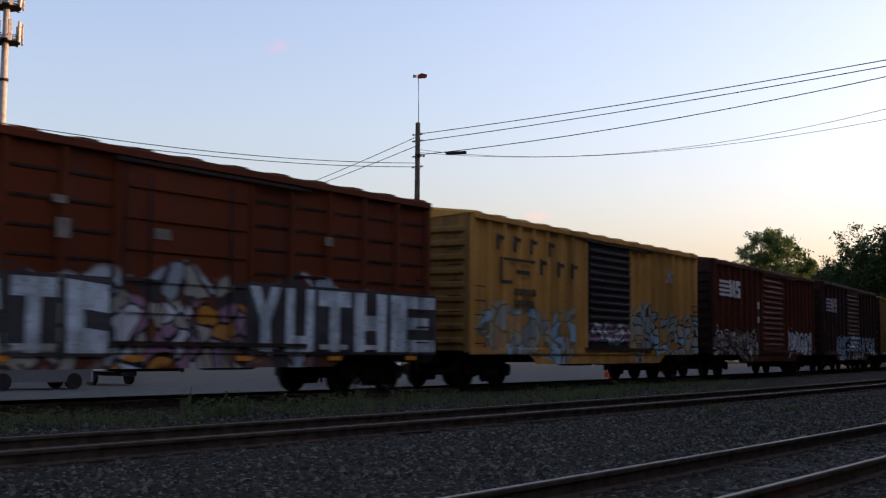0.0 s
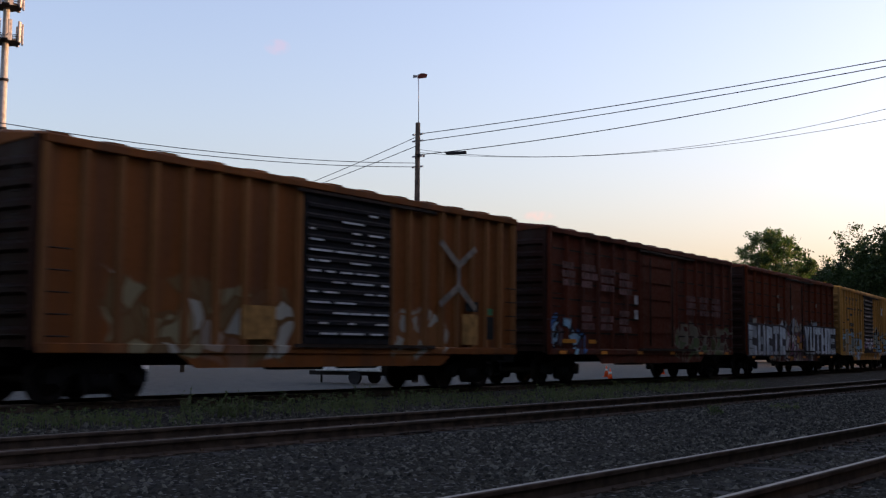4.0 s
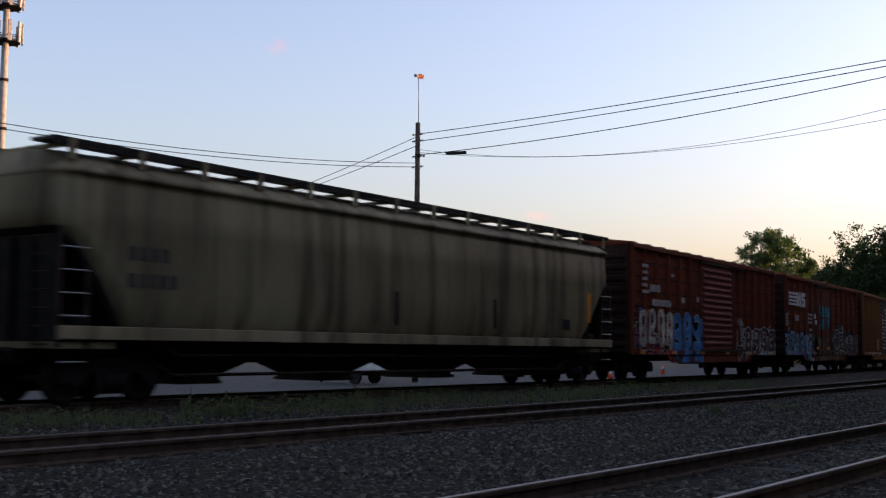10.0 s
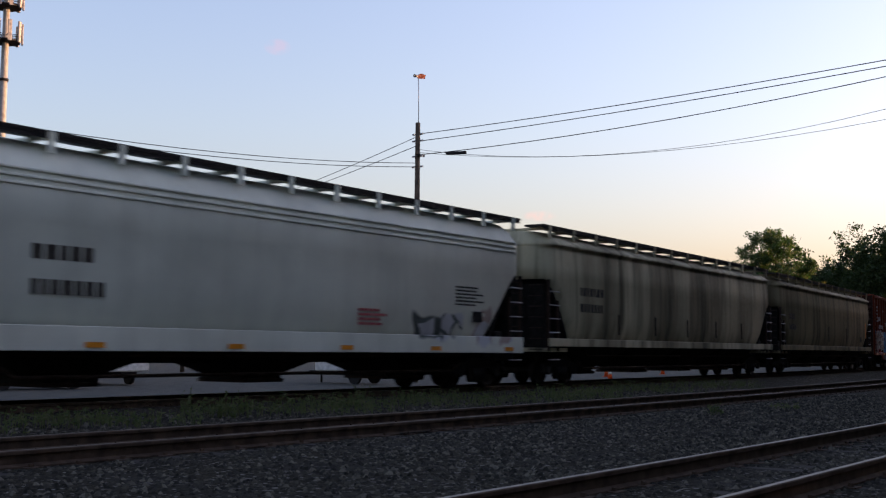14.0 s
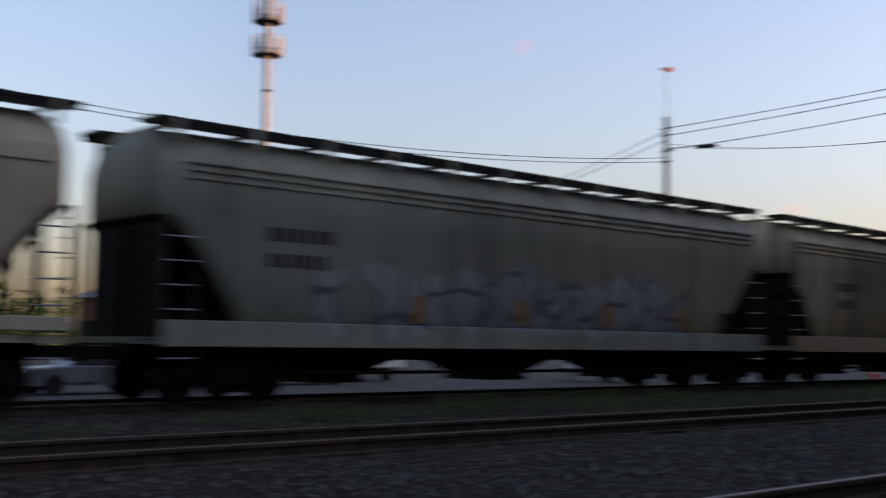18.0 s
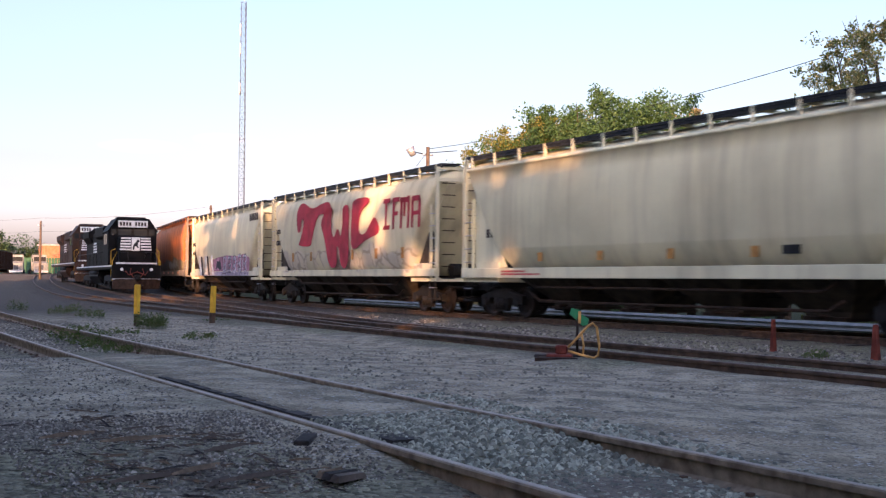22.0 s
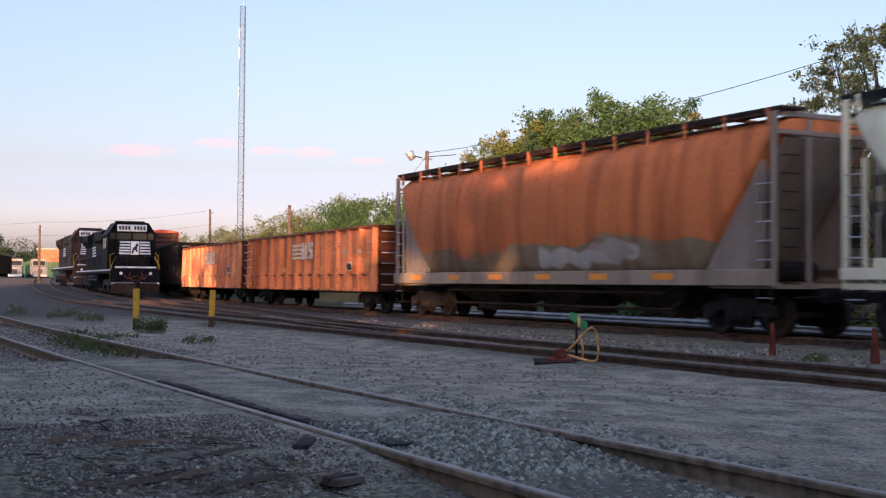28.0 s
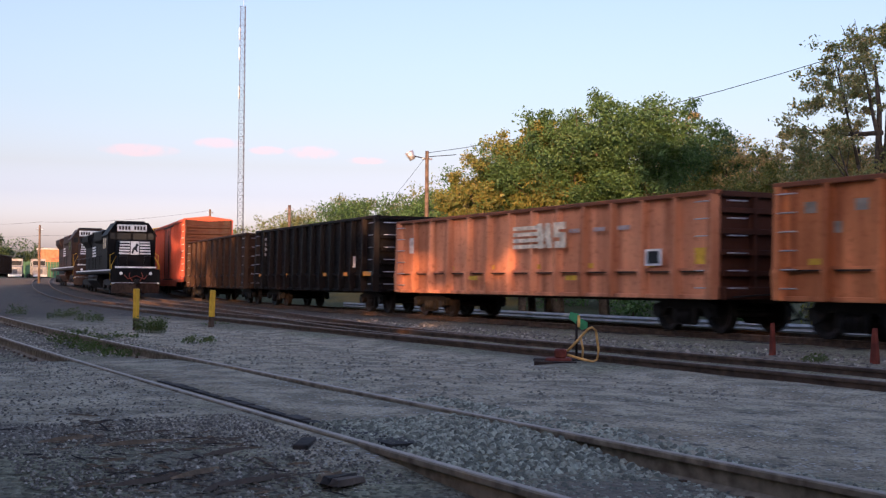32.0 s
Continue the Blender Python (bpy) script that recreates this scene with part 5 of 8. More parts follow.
tag_strokes(c, 3.0, 7.2, 1.0, 2.0, 5, "spray_white", "spray_black", None, SIDE - 0.004, 209, "white sprayed tags")
stripes_logo(c, -7.2, 3.25, 2.7, 0.7, "white", SIDE)
plates(c, [(-2.1, 2.9, 0.3, 0.3, "white"), (-2.1, 2.3, 0.3, 0.25, "white")], SIDE)
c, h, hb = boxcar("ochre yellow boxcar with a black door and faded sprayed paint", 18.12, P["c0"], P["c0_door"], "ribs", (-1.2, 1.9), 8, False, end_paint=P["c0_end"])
blk = Shape()
for gx, gz in ((-6.9, 3.75), (-5.95, 3.75), (-5.0, 3.75), (-3.9, 3.75), (-4.4, 3.2), (-3.3, 3.2), (-2.4, 3.2)):
    blk.box(gx, gx + 0.14, SIDE - 0.004, SIDE, gz, gz + 0.46)
    blk.box(gx, gx + 0.42, SIDE - 0.004, SIDE, gz + 0.3, gz + 0.42)
blk.box(-6.5, -4.7, SIDE - 0.004, SIDE, 3.5, 3.58).box(-6.7, -6.56, SIDE - 0.004, SIDE, 2.9, 3.58).box(-6.7, -6.0, SIDE - 0.004, SIDE, 2.85, 2.95).box(-5.8, -5.0, SIDE - 0.004, SIDE, 3.15, 3.27)
part("letter_shapes", blk, "ink", c, "black block lettering shapes")["kind"] = "stuff"
data_bars(c, -5.9, 2.55, 1.6, 2, "ink", SIDE, 0.2, 3)
spray(c, "cross_mark", [[(4.9, 3.95), (5.15, 3.95), (5.75, 3.45), (5.5, 3.45)], [(5.5, 3.95), (5.75, 3.95), (5.15, 3.45), (4.9, 3.45)]], "off_white", SIDE, "white cross shape")
c, h, hb = boxcar("rust red boxcar with large white graffiti along its lower half", 17.75, P["c1"], None, "plain", (-1.7, 1.5), 5, True)
block_letters(c, [("slab", -7.9, -6.6), ("H", -6.5, -5.3), ("slab", -5.2, -4.2), ("T", -4.1, -3.1), ("slab", -3.0, -1.95)], 0.9, 2.2, SIDE - 0.004, "tall pale block letters half worn away")
block_letters(c, [("Y", 1.5, 2.55), ("U", 2.6, 3.6), ("T", 3.65, 4.85), ("H", 4.9, 6.2), ("E", 6.25, 8.15)], 0.95, 2.3, SIDE - 0.004, "tall pale blue white block letter")
plates(c, [(-1.0, 3.05, 0.4, 0.2, "faint_mark"), (-3.2, 2.9, 0.3, 0.35, "faint_mark"), (-3.3, 3.5, 0.3, 0.14, "faint_mark"), (3.9, 3.3, 0.25, 0.2, "faint_mark"), (7.0, 1.5, 0.45, 0.3, "yellow"), (5.6, 1.55, 0.35, 0.25, "black")], SIDE)
reflectors(c, hb, 0.76, -1.53, 6)
c, h, hb = boxcar("dull maroon boxcar with faded pink lettering and small tags", 17.91, P["c2"], None, "plain", (-1.2, 1.9), 6, True)
for k, (bx, bz, bw) in enumerate(((-7.2, 3.5, 0.9), (-5.9, 3.5, 1.1), (-4.5, 3.45, 1.1), (-3.1, 3.4, 1.0), (-5.9, 2.2, 1.0), (-4.5, 2.2, 1.0), (-3.1, 2.15, 1.0), (2.9, 2.9, 0.9), (4.3, 2.9, 0.9), (5.6, 2.9, 0.9))):
    data_bars(c, bx, bz, bw, 3, "faint_pink", SIDE, 0.2, 400 + k, "faded pink lettering shapes", 1.3)
plates(c, [(-1.9, 2.6, 0.3, 0.3, "off_white"), (-1.9, 2.1, 0.3, 0.3, "off_white"), (-7.2, 1.25, 0.9, 0.12, "orange"), (-5.4, 1.25, 0.5, 0.12, "orange")], SIDE)
reflectors(c, hb, 0.92, -1.54, 6)
c, h, hb = boxcar("orange brown boxcar with a pale cross and scuffed black door", 17.58, P["c3"], P["c3_door"], "ribs", (-1.1, 2.0), 8, False, post_paint=P["c3_post"])
spray(c, "cross_mark", [[(4.0, 3.70), (4.14, 3.82), (4.95, 3.28), (4.86, 3.12)], [(5.76, 3.62), (5.66, 3.76), (4.88, 3.28), (4.95, 3.12)], [(4.84, 3.2), (4.98, 3.2), (5.0, 2.66), (4.84, 2.6)], [(4.0, 2.22), (4.1, 2.08), (4.97, 2.58), (4.88, 2.74)], [(5.76, 2.16), (5.68, 2.02), (4.86, 2.56), (4.95, 2.74)]], "faint_mark", SIDE - 0.01, "faded pale cross shape")
scuff = Shape()
rs_ = random.Random(8)
for i in range(13):
    z = 1.35 + (4.6 - 1.85) * i / 12
    x = -1.0
    while x < 1.8:
        d = rs_.uniform(0.15, 0.8)
        if rs_.random() < 0.6:
            scuff.box(x, min(1.85, x + d), -1.566, -1.561, z - 0.02, z + 0.025)
        x += d + rs_.uniform(0.05, 0.4)
part("scuff_mark", scuff, "white", c, "white paint scuffed along the door ribs")
plates(c, [(5.1, 1.15, 0.75, 0.8, "yellow_dull"), (5.25, 2.02, 0.6, 0.26, "black"), (6.3, 1.3, 0.32, 0.6, "black"), (6.32, 1.95, 0.25, 0.18, "green_sign"), (-3.0, 1.2, 1.0, 0.7, "yellow_dull")], SIDE)
c, h, hb = boxcar("red brown boxcar with teal block letters and bright graffiti", 18.08, P["c4"], None, "plain", (-1.95, 1.3), 5, True)
tag_strokes(c, -8.4, -3.2, 1.0, 2.0, 6, "spray_sky", "spray_black", None, SIDE - 0.004, 203, "pale blue sprayed letters with black outlines")
tag_strokes(c, 2.0, 8.2, 1.0, 2.1, 6, "spray_black", "spray_white", None, SIDE - 0.004, 204, "black sprayed letters outlined in white")
stripes_logo(c, -7.78, 3.25, 3.15, 0.68, "white", SIDE - 0.01)
spray(c, "block_letter", [[(-1.7, 3.45), (-0.6, 3.38), (-0.62, 2.85), (-1.72, 2.9)], [(-0.62, 2.78), (-0.65, 2.25), (-1.7, 2.22), (-1.62, 2.42), (-1.2, 2.78)], [(-0.35, 3.4), (0.72, 3.36), (0.70, 2.85), (-0.3, 2.9)], [(-0.15, 2.82), (0.55, 2.78), (0.42, 2.3), (0.15, 2.3)]], "spray_teal", SIDE - 0.03, "teal painted block letters")
data_bars(c, -6.6, 2.55, 0.7, 1, "off_white", SIDE, 0.28, 6)
data_bars(c, -8.35, 2.75, 0.6, 4, "off_white", SIDE, 0.12, 7, gap=1.3)
data_bars(c, -4.0, 2.85, 1.0, 3, "off_white", SIDE, 0.12, 9)
plates(c, [(-2.7, 2.75, 0.3, 0.22, "white"), (-2.55, 2.45, 0.35, 0.22, "white"), (-3.8, 2.1, 0.5, 0.12, "off_white"), (-2.3, 1.2, 0.5, 0.12, "orange"), (0.1, 1.2, 0.6, 0.12, "orange"), (2.2, 1.2, 0.5, 0.12, "orange")], SIDE - 0.01)
c, h, hb = boxcar("oxide red boxcar with a ribbed door and blue graffiti", 18.18, P["c5"], P["c5_door"], "ribs", (-1.3, 2.1), 6, True)
tag_strokes(c, -7.7, -4.4, 1.1, 2.5, 4, "spray_cream", "spray_scarlet", "spray_white", SIDE - 0.004, 205, "cream sprayed letters edged in red")
tag_strokes(c, -4.6, -1.5, 1.0, 2.5, 3, "spray_blue", "spray_sky", None, SIDE - 0.004, 206, "blue sprayed letters")
tag_strokes(c, 2.5, 8.0, 1.0, 2.1, 5, "spray_maroon", "spray_white", None, SIDE - 0.004, 207, "hollow sprayed letters outlined in white")
data_bars(c, -6.6, 3.1, 1.0, 1, "off_white", SIDE, 0.24, 11)
data_bars(c, -6.4, 2.6, 2.2, 1, "off_white", SIDE, 0.24, 12)
data_bars(c, -7.3, 3.9, 0.7, 5, "off_white", SIDE, 0.11, 13, gap=2.0)
plates(c, [(-4.6, 3.7, 0.3, 0.12, "off_white"), (-3.6, 2.8, 0.35, 0.2, "off_white"), (-2.0, 2.9, 0.25, 0.2, "off_white"), (-5.9, 1.6, 0.7, 0.22, "yellow"), (7.2, 1.45, 0.5, 0.2, "yellow")], SIDE)
reflectors(c, hb, 0.93, -1.54, 6)

# covered hoppers
c, h, hb = hopper("grimy tan and grey covered hopper streaked with soot", 22.85, P["h6"], "flat", 4.36, cut=1.4, arch=True, bays=4)
plates(c, [(9.0, 1.9, 0.22, 0.9, "orange"), (7.4, 1.65, 0.45, 0.3, "black"), (-1.0, 1.6, 0.14, 0.8, "iron_brown"), (3.5, 1.6, 0.14, 0.8, "iron_brown")], SIDE - 0.002)
data_bars(c, -9.2, 2.6, 1.5, 2, "ink", SIDE, 0.26, 14, gap=1.9)
c, h, hb = hopper("long sooty grey covered hopper with dark vertical streaks", 22.98, P["h7"], "flat", 4.40, cut=1.4, arch=True, bays=4)
data_bars(c, -8.7, 2.7, 1.6, 2, "ink", SIDE, 0.26, 15, gap=1.9)
plates(c, [(-5.9 + i * 3.1, 1.55, 0.14, 0.65, "iron_brown") for i in range(5)], SIDE - 0.002)
c, h, hb = hopper("clean pale grey covered hopper with raised bands and black tags", 20.58, P["h8"], "flat", 4.42, cut=1.4, arch=True, bays=3, lines=3, sill_h=0.42, walk_mat="black")
data_bars(c, 6.2, 2.62, 1.4, 6, "ink", SIDE, 0.045, 16, gap=2.0)
data_bars(c, -6.6, 2.5, 1.6, 2, "ink", SIDE, 0.26, 17, gap=2.3)
data_bars(c, 2.2, 1.9, 1.1, 4, "red_letter", SIDE, 0.06, 18, gap=1.8)
plates(c, [(7.0, 1.75, 0.45, 0.28, "black")], SIDE - 0.002)
reflectors(c, hb, 1.0, -1.572, 6)
c, h, hb = hopper("brown stained covered hopper with long streaks and faded yellow marks", 19.41, P["h9"], "flat", 4.42, sill_paint=P["h9_sill"], cut=1.4, arch=True, bays=3, lines=3, sill_h=0.42)
plates(c, [(-6.6 + i * 2.9, 1.55, 0.2, 0.65, "yellow_dull") for i in range(6)], SIDE - 0.002)
data_bars(c, -6.2, 2.7, 1.3, 2, "ink", SIDE, 0.26, 19, gap=1.9)
c, h, hb = hopper("dull grey covered hopper with faint outlined graffiti", 19.37, P["h10"], "flat", 4.42, cut=1.4, arch=True, bays=3, lines=3, sill_h=0.42)
data_bars(c, -6.9, 2.8, 1.3, 2, "ink", SIDE, 0.24, 20, gap=1.9)
plates(c, [(-3.5 + i * 2.9, 1.45, 0.28, 0.5, "yellow_dull") for i in range(4)] + [(7.0, 1.6, 0.4, 0.3, "black")], SIDE - 0.002)
c, h, hb = hopper("warm grey covered hopper with yellow squares and black stencils", 19.33, P["h11"], "flat", 4.42, cut=1.4, arch=True, bays=3, lines=1, sill_h=0.2, web=False)
plates(c, [(-5.2 + i * 2.5, 1.5, 0.4, 0.42, "yellow_dull") for i in range(5)] + [(5.9, 1.5, 0.45, 0.3, "black")], SIDE - 0.002)
data_bars(c, -8.0, 2.8, 1.1, 2, "ink", SIDE, 0.26, 21, gap=2.2)
data_bars(c, -8.0, 2.0, 1.0, 3, "ink", SIDE, 0.05, 22, gap=2.2)
c, h, hb = hopper("green grey covered hopper with a dark emblem and red lettering", 17.26, P["h12"], "flat", 4.42, cut=1.4, arch=True, bays=3, lines=1, sill_h=0.38, web=False)
part("emblem", Shape().rod((2.49, SIDE - 0.02, 3.2), (2.49, SIDE, 3.2), 0.56, 28), "ink", c, "dark round emblem")
part("emblem", Shape().rod((2.49, SIDE - 0.03, 3.2), (2.49, SIDE, 3.2), 0.40, 24), "faint_mark", c, "pale shield shape in the emblem")
for i, w in enumerate((2.1, 1.6, 1.7)):
    data_bars(c, 3.08, 3.38 - i * 0.31, w, 1, "red_letter", SIDE, 0.15, 23 + i, "red lettering shapes")
data_bars(c, -5.86, 2.42, 0.9, 3, "ink", SIDE, 0.2, 27, gap=2.2)
for i in range(14):
    part("reflective_strip", Shape().box(-hb + 0.8 + i * 1.05, -hb + 1.8 + i * 1.05, -1.566, -1.561, 1.06, 1.15), ("orange", "red_letter", "orange", "off_white")[i % 4], c, "orange and red reflective strip")
c, h, hb = hopper("cream white covered hopper with red, blue and white graffiti", 20.07, P["h13"], "flat", 4.36, pipe_mat="off_white", bays=4, sill_h=0.2)
data_bars(c, 6.2, 3.72, 1.8, 1, "ink", SIDE, 0.34, 28, "dark lettering shapes")
plates(c, [(-3.6 + i * 2.4, 1.5, 0.7, 0.1, "orange") for i in range(6)] + [(6.0, 1.6, 0.5, 0.3, "black")], SIDE - 0.002)
data_bars(c, -1.6, 3.4, 0.9, 4, "red_letter", SIDE, 0.1, 29, "small red stencil", 1.4)
c, h, hb = hopper("clean ivory covered hopper with small yellow patches below", 19.28, P["h14"], "flat", 4.36, belly=True, gusset=True, bays=4, sill_h=0.26)
data_bars(c, -7.4, 2.75, 1.1, 2, "ink", SIDE, 0.24, 30, gap=2.1)
plates(c, [(-4.8 + i * 2.7, 1.55, 0.25, 0.30, "yellow_dull") for i in range(4)] + [(4.2, 1.6, 0.5, 0.25, "black")], -1.45)
data_bars(c, -6.5, 1.26, 2.0, 2, "red_letter", -1.561, 0.05, 31)
c, h, hb = hopper("rounded white covered hopper with huge crimson graffiti letters", 18.92, P["h15"], "round", 4.33, bays=4, sill_h=0.22)
YR = -1.575
spray(c, "graffiti_letter", [[(-4.85, 3.4), (-4.8, 3.8), (-4.4, 4.08), (-3.85, 4.12), (-2.9, 3.78), (-1.6, 4.0), (-0.8, 4.0), (-0.75, 3.52), (-1.3, 3.42), (-1.75, 3.62), (-2.35, 3.45), (-2.75, 2.85), (-3.0, 2.4), (-3.2, 2.32), (-4.5, 2.38), (-4.55, 2.5), (-4.2, 2.75), (-3.9, 3.4), (-4.25, 3.5), (-4.35, 2.95), (-4.7, 2.9)]], "spray_red", YR, "crimson sprayed letter T")
spray(c, "graffiti_letter", [[(-1.9, 3.15), (-1.6, 3.5), (-1.1, 3.8), (-0.5, 3.75), (-0.75, 3.3), (-0.6, 2.7), (-0.3, 2.6), (-0.05, 2.95), (0.2, 2.85), (0.35, 2.55), (0.55, 3.1), (0.5, 3.75), (1.2, 3.8), (1.22, 3.2), (1.2, 1.44), (0.42, 1.44), (0.2, 2.2), (-0.1, 2.3), (0.05, 1.46), (-0.85, 1.46), (-1.25, 2.2), (-1.5, 2.7)]], "spray_red", YR, "crimson sprayed letter W")
spray(c, "graffiti_letter", [[(1.5, 3.8), (1.9, 3.95), (3.2, 3.95), (3.15, 3.72), (2.6, 3.6), (2.25, 3.3), (2.2, 2.75), (2.5, 2.6), (2.95, 2.7), (3.3, 3.0), (3.7, 3.25), (4.1, 2.95), (4.2, 2.62), (3.3, 2.5), (2.6, 2.35), (2.0, 2.12), (1.5, 2.15), (1.42, 2.6)]], "spray_red", YR, "crimson sprayed letter C")
for lx, o in ((4.65, [(0, 0, 0.14, 1.05), (-0.15, 0.9, 0.45, 1.05), (-0.15, 0, 0.4, 0.14)]), (5.3, [(0, 0, 0.16, 1.05), (0, 0.9, 0.6, 1.05), (0, 0.45, 0.45, 0.58)]), (5.95, [(0, 0, 0.16, 1.0), (0.28, 0.4, 0.42, 1.0), (0.6, 0, 0.75, 1.05), (0, 0.85, 0.7, 1.02)]), (6.85, [(0, 0, 0.16, 0.9), (0.55, 0, 0.72, 0.9), (0.05, 0.85, 0.68, 1.02), (0.1, 0.4, 0.6, 0.53)])):
    spray(c, "graffiti_letter", [[(lx + a, 2.72 + b), (lx + d, 2.72 + b), (lx + d + 0.05, 2.72 + e), (lx + a + 0.05, 2.72 + e)] for a, b, d, e in o], "spray_red", YR, "thin crimson sprayed letter")
data_bars(c, -7.6, 2.95, 0.7, 2, "ink", -1.575, 0.2, 33, gap=2.4)
plates(c, [(-5.5 + i * 2.3, 1.75, 0.22, 0.36, "yellow_dull") for i in range(6)], -1.545)
c, h, hb = hopper("pale white covered hopper with pink and black graffiti below", 18.48, P["h16"], "round", 4.3, bays=4, sill_h=0.2)
data_bars(c, 6.3, 3.75, 1.8, 1, "ink", SIDE, 0.34, 34, "dark lettering shapes")
data_bars(c, -7.6, 2.85, 0.8, 2, "ink", SIDE - 0.05, 0.2, 35, gap=2.4)
spray(c, "graffiti_panel", [[(-2.5, 1.4), (-2.3, 2.0), (-0.6, 2.12), (1.5, 2.2), (4.0, 2.12), (5.5, 2.22), (6.6, 2.0), (6.5, 1.4)]], "spray_rose", SIDE - 0.05, "rose sprayed background")
for k in range(7):
    x = -5.8 + 0.56 * k
    spray(c, "graffiti_slash", [[(x + 0.55, 1.2), (x + 0.95, 1.2), (x + 0.42, 2.28 - 0.05 * (k % 3)), (x + 0.02, 2.24)]], ("spray_white", "spray_dusk", "spray_cream")[k % 3], SIDE - 0.058, "slanted sprayed stroke")
spray(c, "graffiti_mark", [[(-1.0, 1.5), (-0.75, 1.95), (-0.3, 1.9), (0.0, 2.0), (0.35, 1.55), (0.0, 1.42), (-0.5, 1.6)]], "spray_black", SIDE - 0.06, "black scrawl")
tag_strokes(c, 0.6, 6.2, 1.25, 2.2, 5, "spray_mauve", "spray_dusk", "spray_white", SIDE - 0.062, 212, "mauve angular sprayed letters")
spray(c, "graffiti_panel", [[(-4.9, 1.17), (6.4, 1.17), (6.4, 1.36), (-4.9, 1.36)]], "spray_mauve", -1.564, "mauve overspray along the sill")
c, h, hb = hopper("rusted orange covered hopper with a grey lower band", 19.35, P["h17"], "round", 4.33, P["h17_end"], P["h17_sill"], gusset=True, bays=3, walk_mat="iron_brown", sill_h=0.32)
plates(c, [(-7.5 + i * 2.5, 1.16, 0.75, 0.15, "orange") for i in range(6)], -1.562)

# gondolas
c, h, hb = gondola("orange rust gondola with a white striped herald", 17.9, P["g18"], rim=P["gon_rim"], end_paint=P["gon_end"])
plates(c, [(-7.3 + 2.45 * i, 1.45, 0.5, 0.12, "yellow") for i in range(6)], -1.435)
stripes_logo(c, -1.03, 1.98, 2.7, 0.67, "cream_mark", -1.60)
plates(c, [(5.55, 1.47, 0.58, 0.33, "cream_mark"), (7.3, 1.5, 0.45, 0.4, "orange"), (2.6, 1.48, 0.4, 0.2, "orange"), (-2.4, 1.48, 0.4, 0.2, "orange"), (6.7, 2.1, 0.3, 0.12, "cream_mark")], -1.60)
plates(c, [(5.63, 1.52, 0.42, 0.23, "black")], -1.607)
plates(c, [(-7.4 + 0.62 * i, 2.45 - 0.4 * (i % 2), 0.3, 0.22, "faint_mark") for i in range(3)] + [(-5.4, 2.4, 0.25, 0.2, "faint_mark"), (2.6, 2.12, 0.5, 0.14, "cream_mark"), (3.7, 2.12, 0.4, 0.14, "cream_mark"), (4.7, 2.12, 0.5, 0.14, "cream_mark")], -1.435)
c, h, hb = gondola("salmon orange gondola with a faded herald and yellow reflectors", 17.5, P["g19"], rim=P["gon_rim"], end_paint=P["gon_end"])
plates(c, [(-7.0 + 2.45 * i, 1.45, 0.5, 0.12, "yellow") for i in range(6)], -1.435)
stripes_logo(c, -0.3, 1.98, 2.6, 0.66, "cream_mark", -1.60)
plates(c, [(5.6, 1.48, 0.6, 0.38, "white"), (7.35, 1.5, 0.4, 0.35, "yellow"), (2.3, 1.15, 0.5, 0.12, "yellow"), (-2.8, 1.15, 0.5, 0.12, "yellow"), (-6.8, 2.0, 0.3, 0.5, "off_white")], -1.60)
plates(c, [(5.7, 1.53, 0.4, 0.28, "black")], -1.607)
for xx in (2.3, 3.4, 4.4):
    data_bars(c, xx, 2.35, 0.55, 1, "off_white", -1.5, 0.1, 40)
c, h, hb = gondola("long black gondola with small white stencils and orange reflectors", 16.69, P["g20"], 3.4)
data_bars(c, -6.3, 2.9, 0.35, 4, "off_white", -1.5, 0.14, 41)
plates(c, [(-6.9, 1.3, 0.5, 0.13, "orange"), (-3.0, 1.3, 0.3, 0.13, "orange"), (2.0, 1.3, 0.4, 0.13, "orange"), (4.3, 1.3, 0.4, 0.13, "orange"), (6.3, 1.3, 0.9, 0.15, "orange"), (5.3, 1.6, 0.25, 0.4, "off_white")], -1.55)
c, h, hb = gondola("plain brown rusty gondola with few posts", 17.0, P["g21"], 3.4, 10)
c, h, hb = boxcar("bright red boxcar with a ribbed end and graffiti by its ladder", 17.7, P["b22"], None, "plain", (-1.6, 1.6), 8, False, 4.75)
ladder(c, 8.0, -1.58, 1.0, 4.6, 9, "white")
c, h, hb = boxcar("bright yellow boxcar behind a red one", 17.7, P["b23"], None, "plain", (-1.6, 1.6), 8, False, 4.6)

FRONT = 59.73 + 2 * 17.6          # front coupling of the first car at the start


def travelled(t):
    u = t / 32
    way = 326.540 * u - 98.374 * u ** 2 + 384.245 * u ** 3 - 560.590 * u ** 4 + 248.245 * u ** 5
    late = max(0.0, t - 24)
    return way + late * late * (0.100 - 0.0062 * late)     # gathers speed towards the end


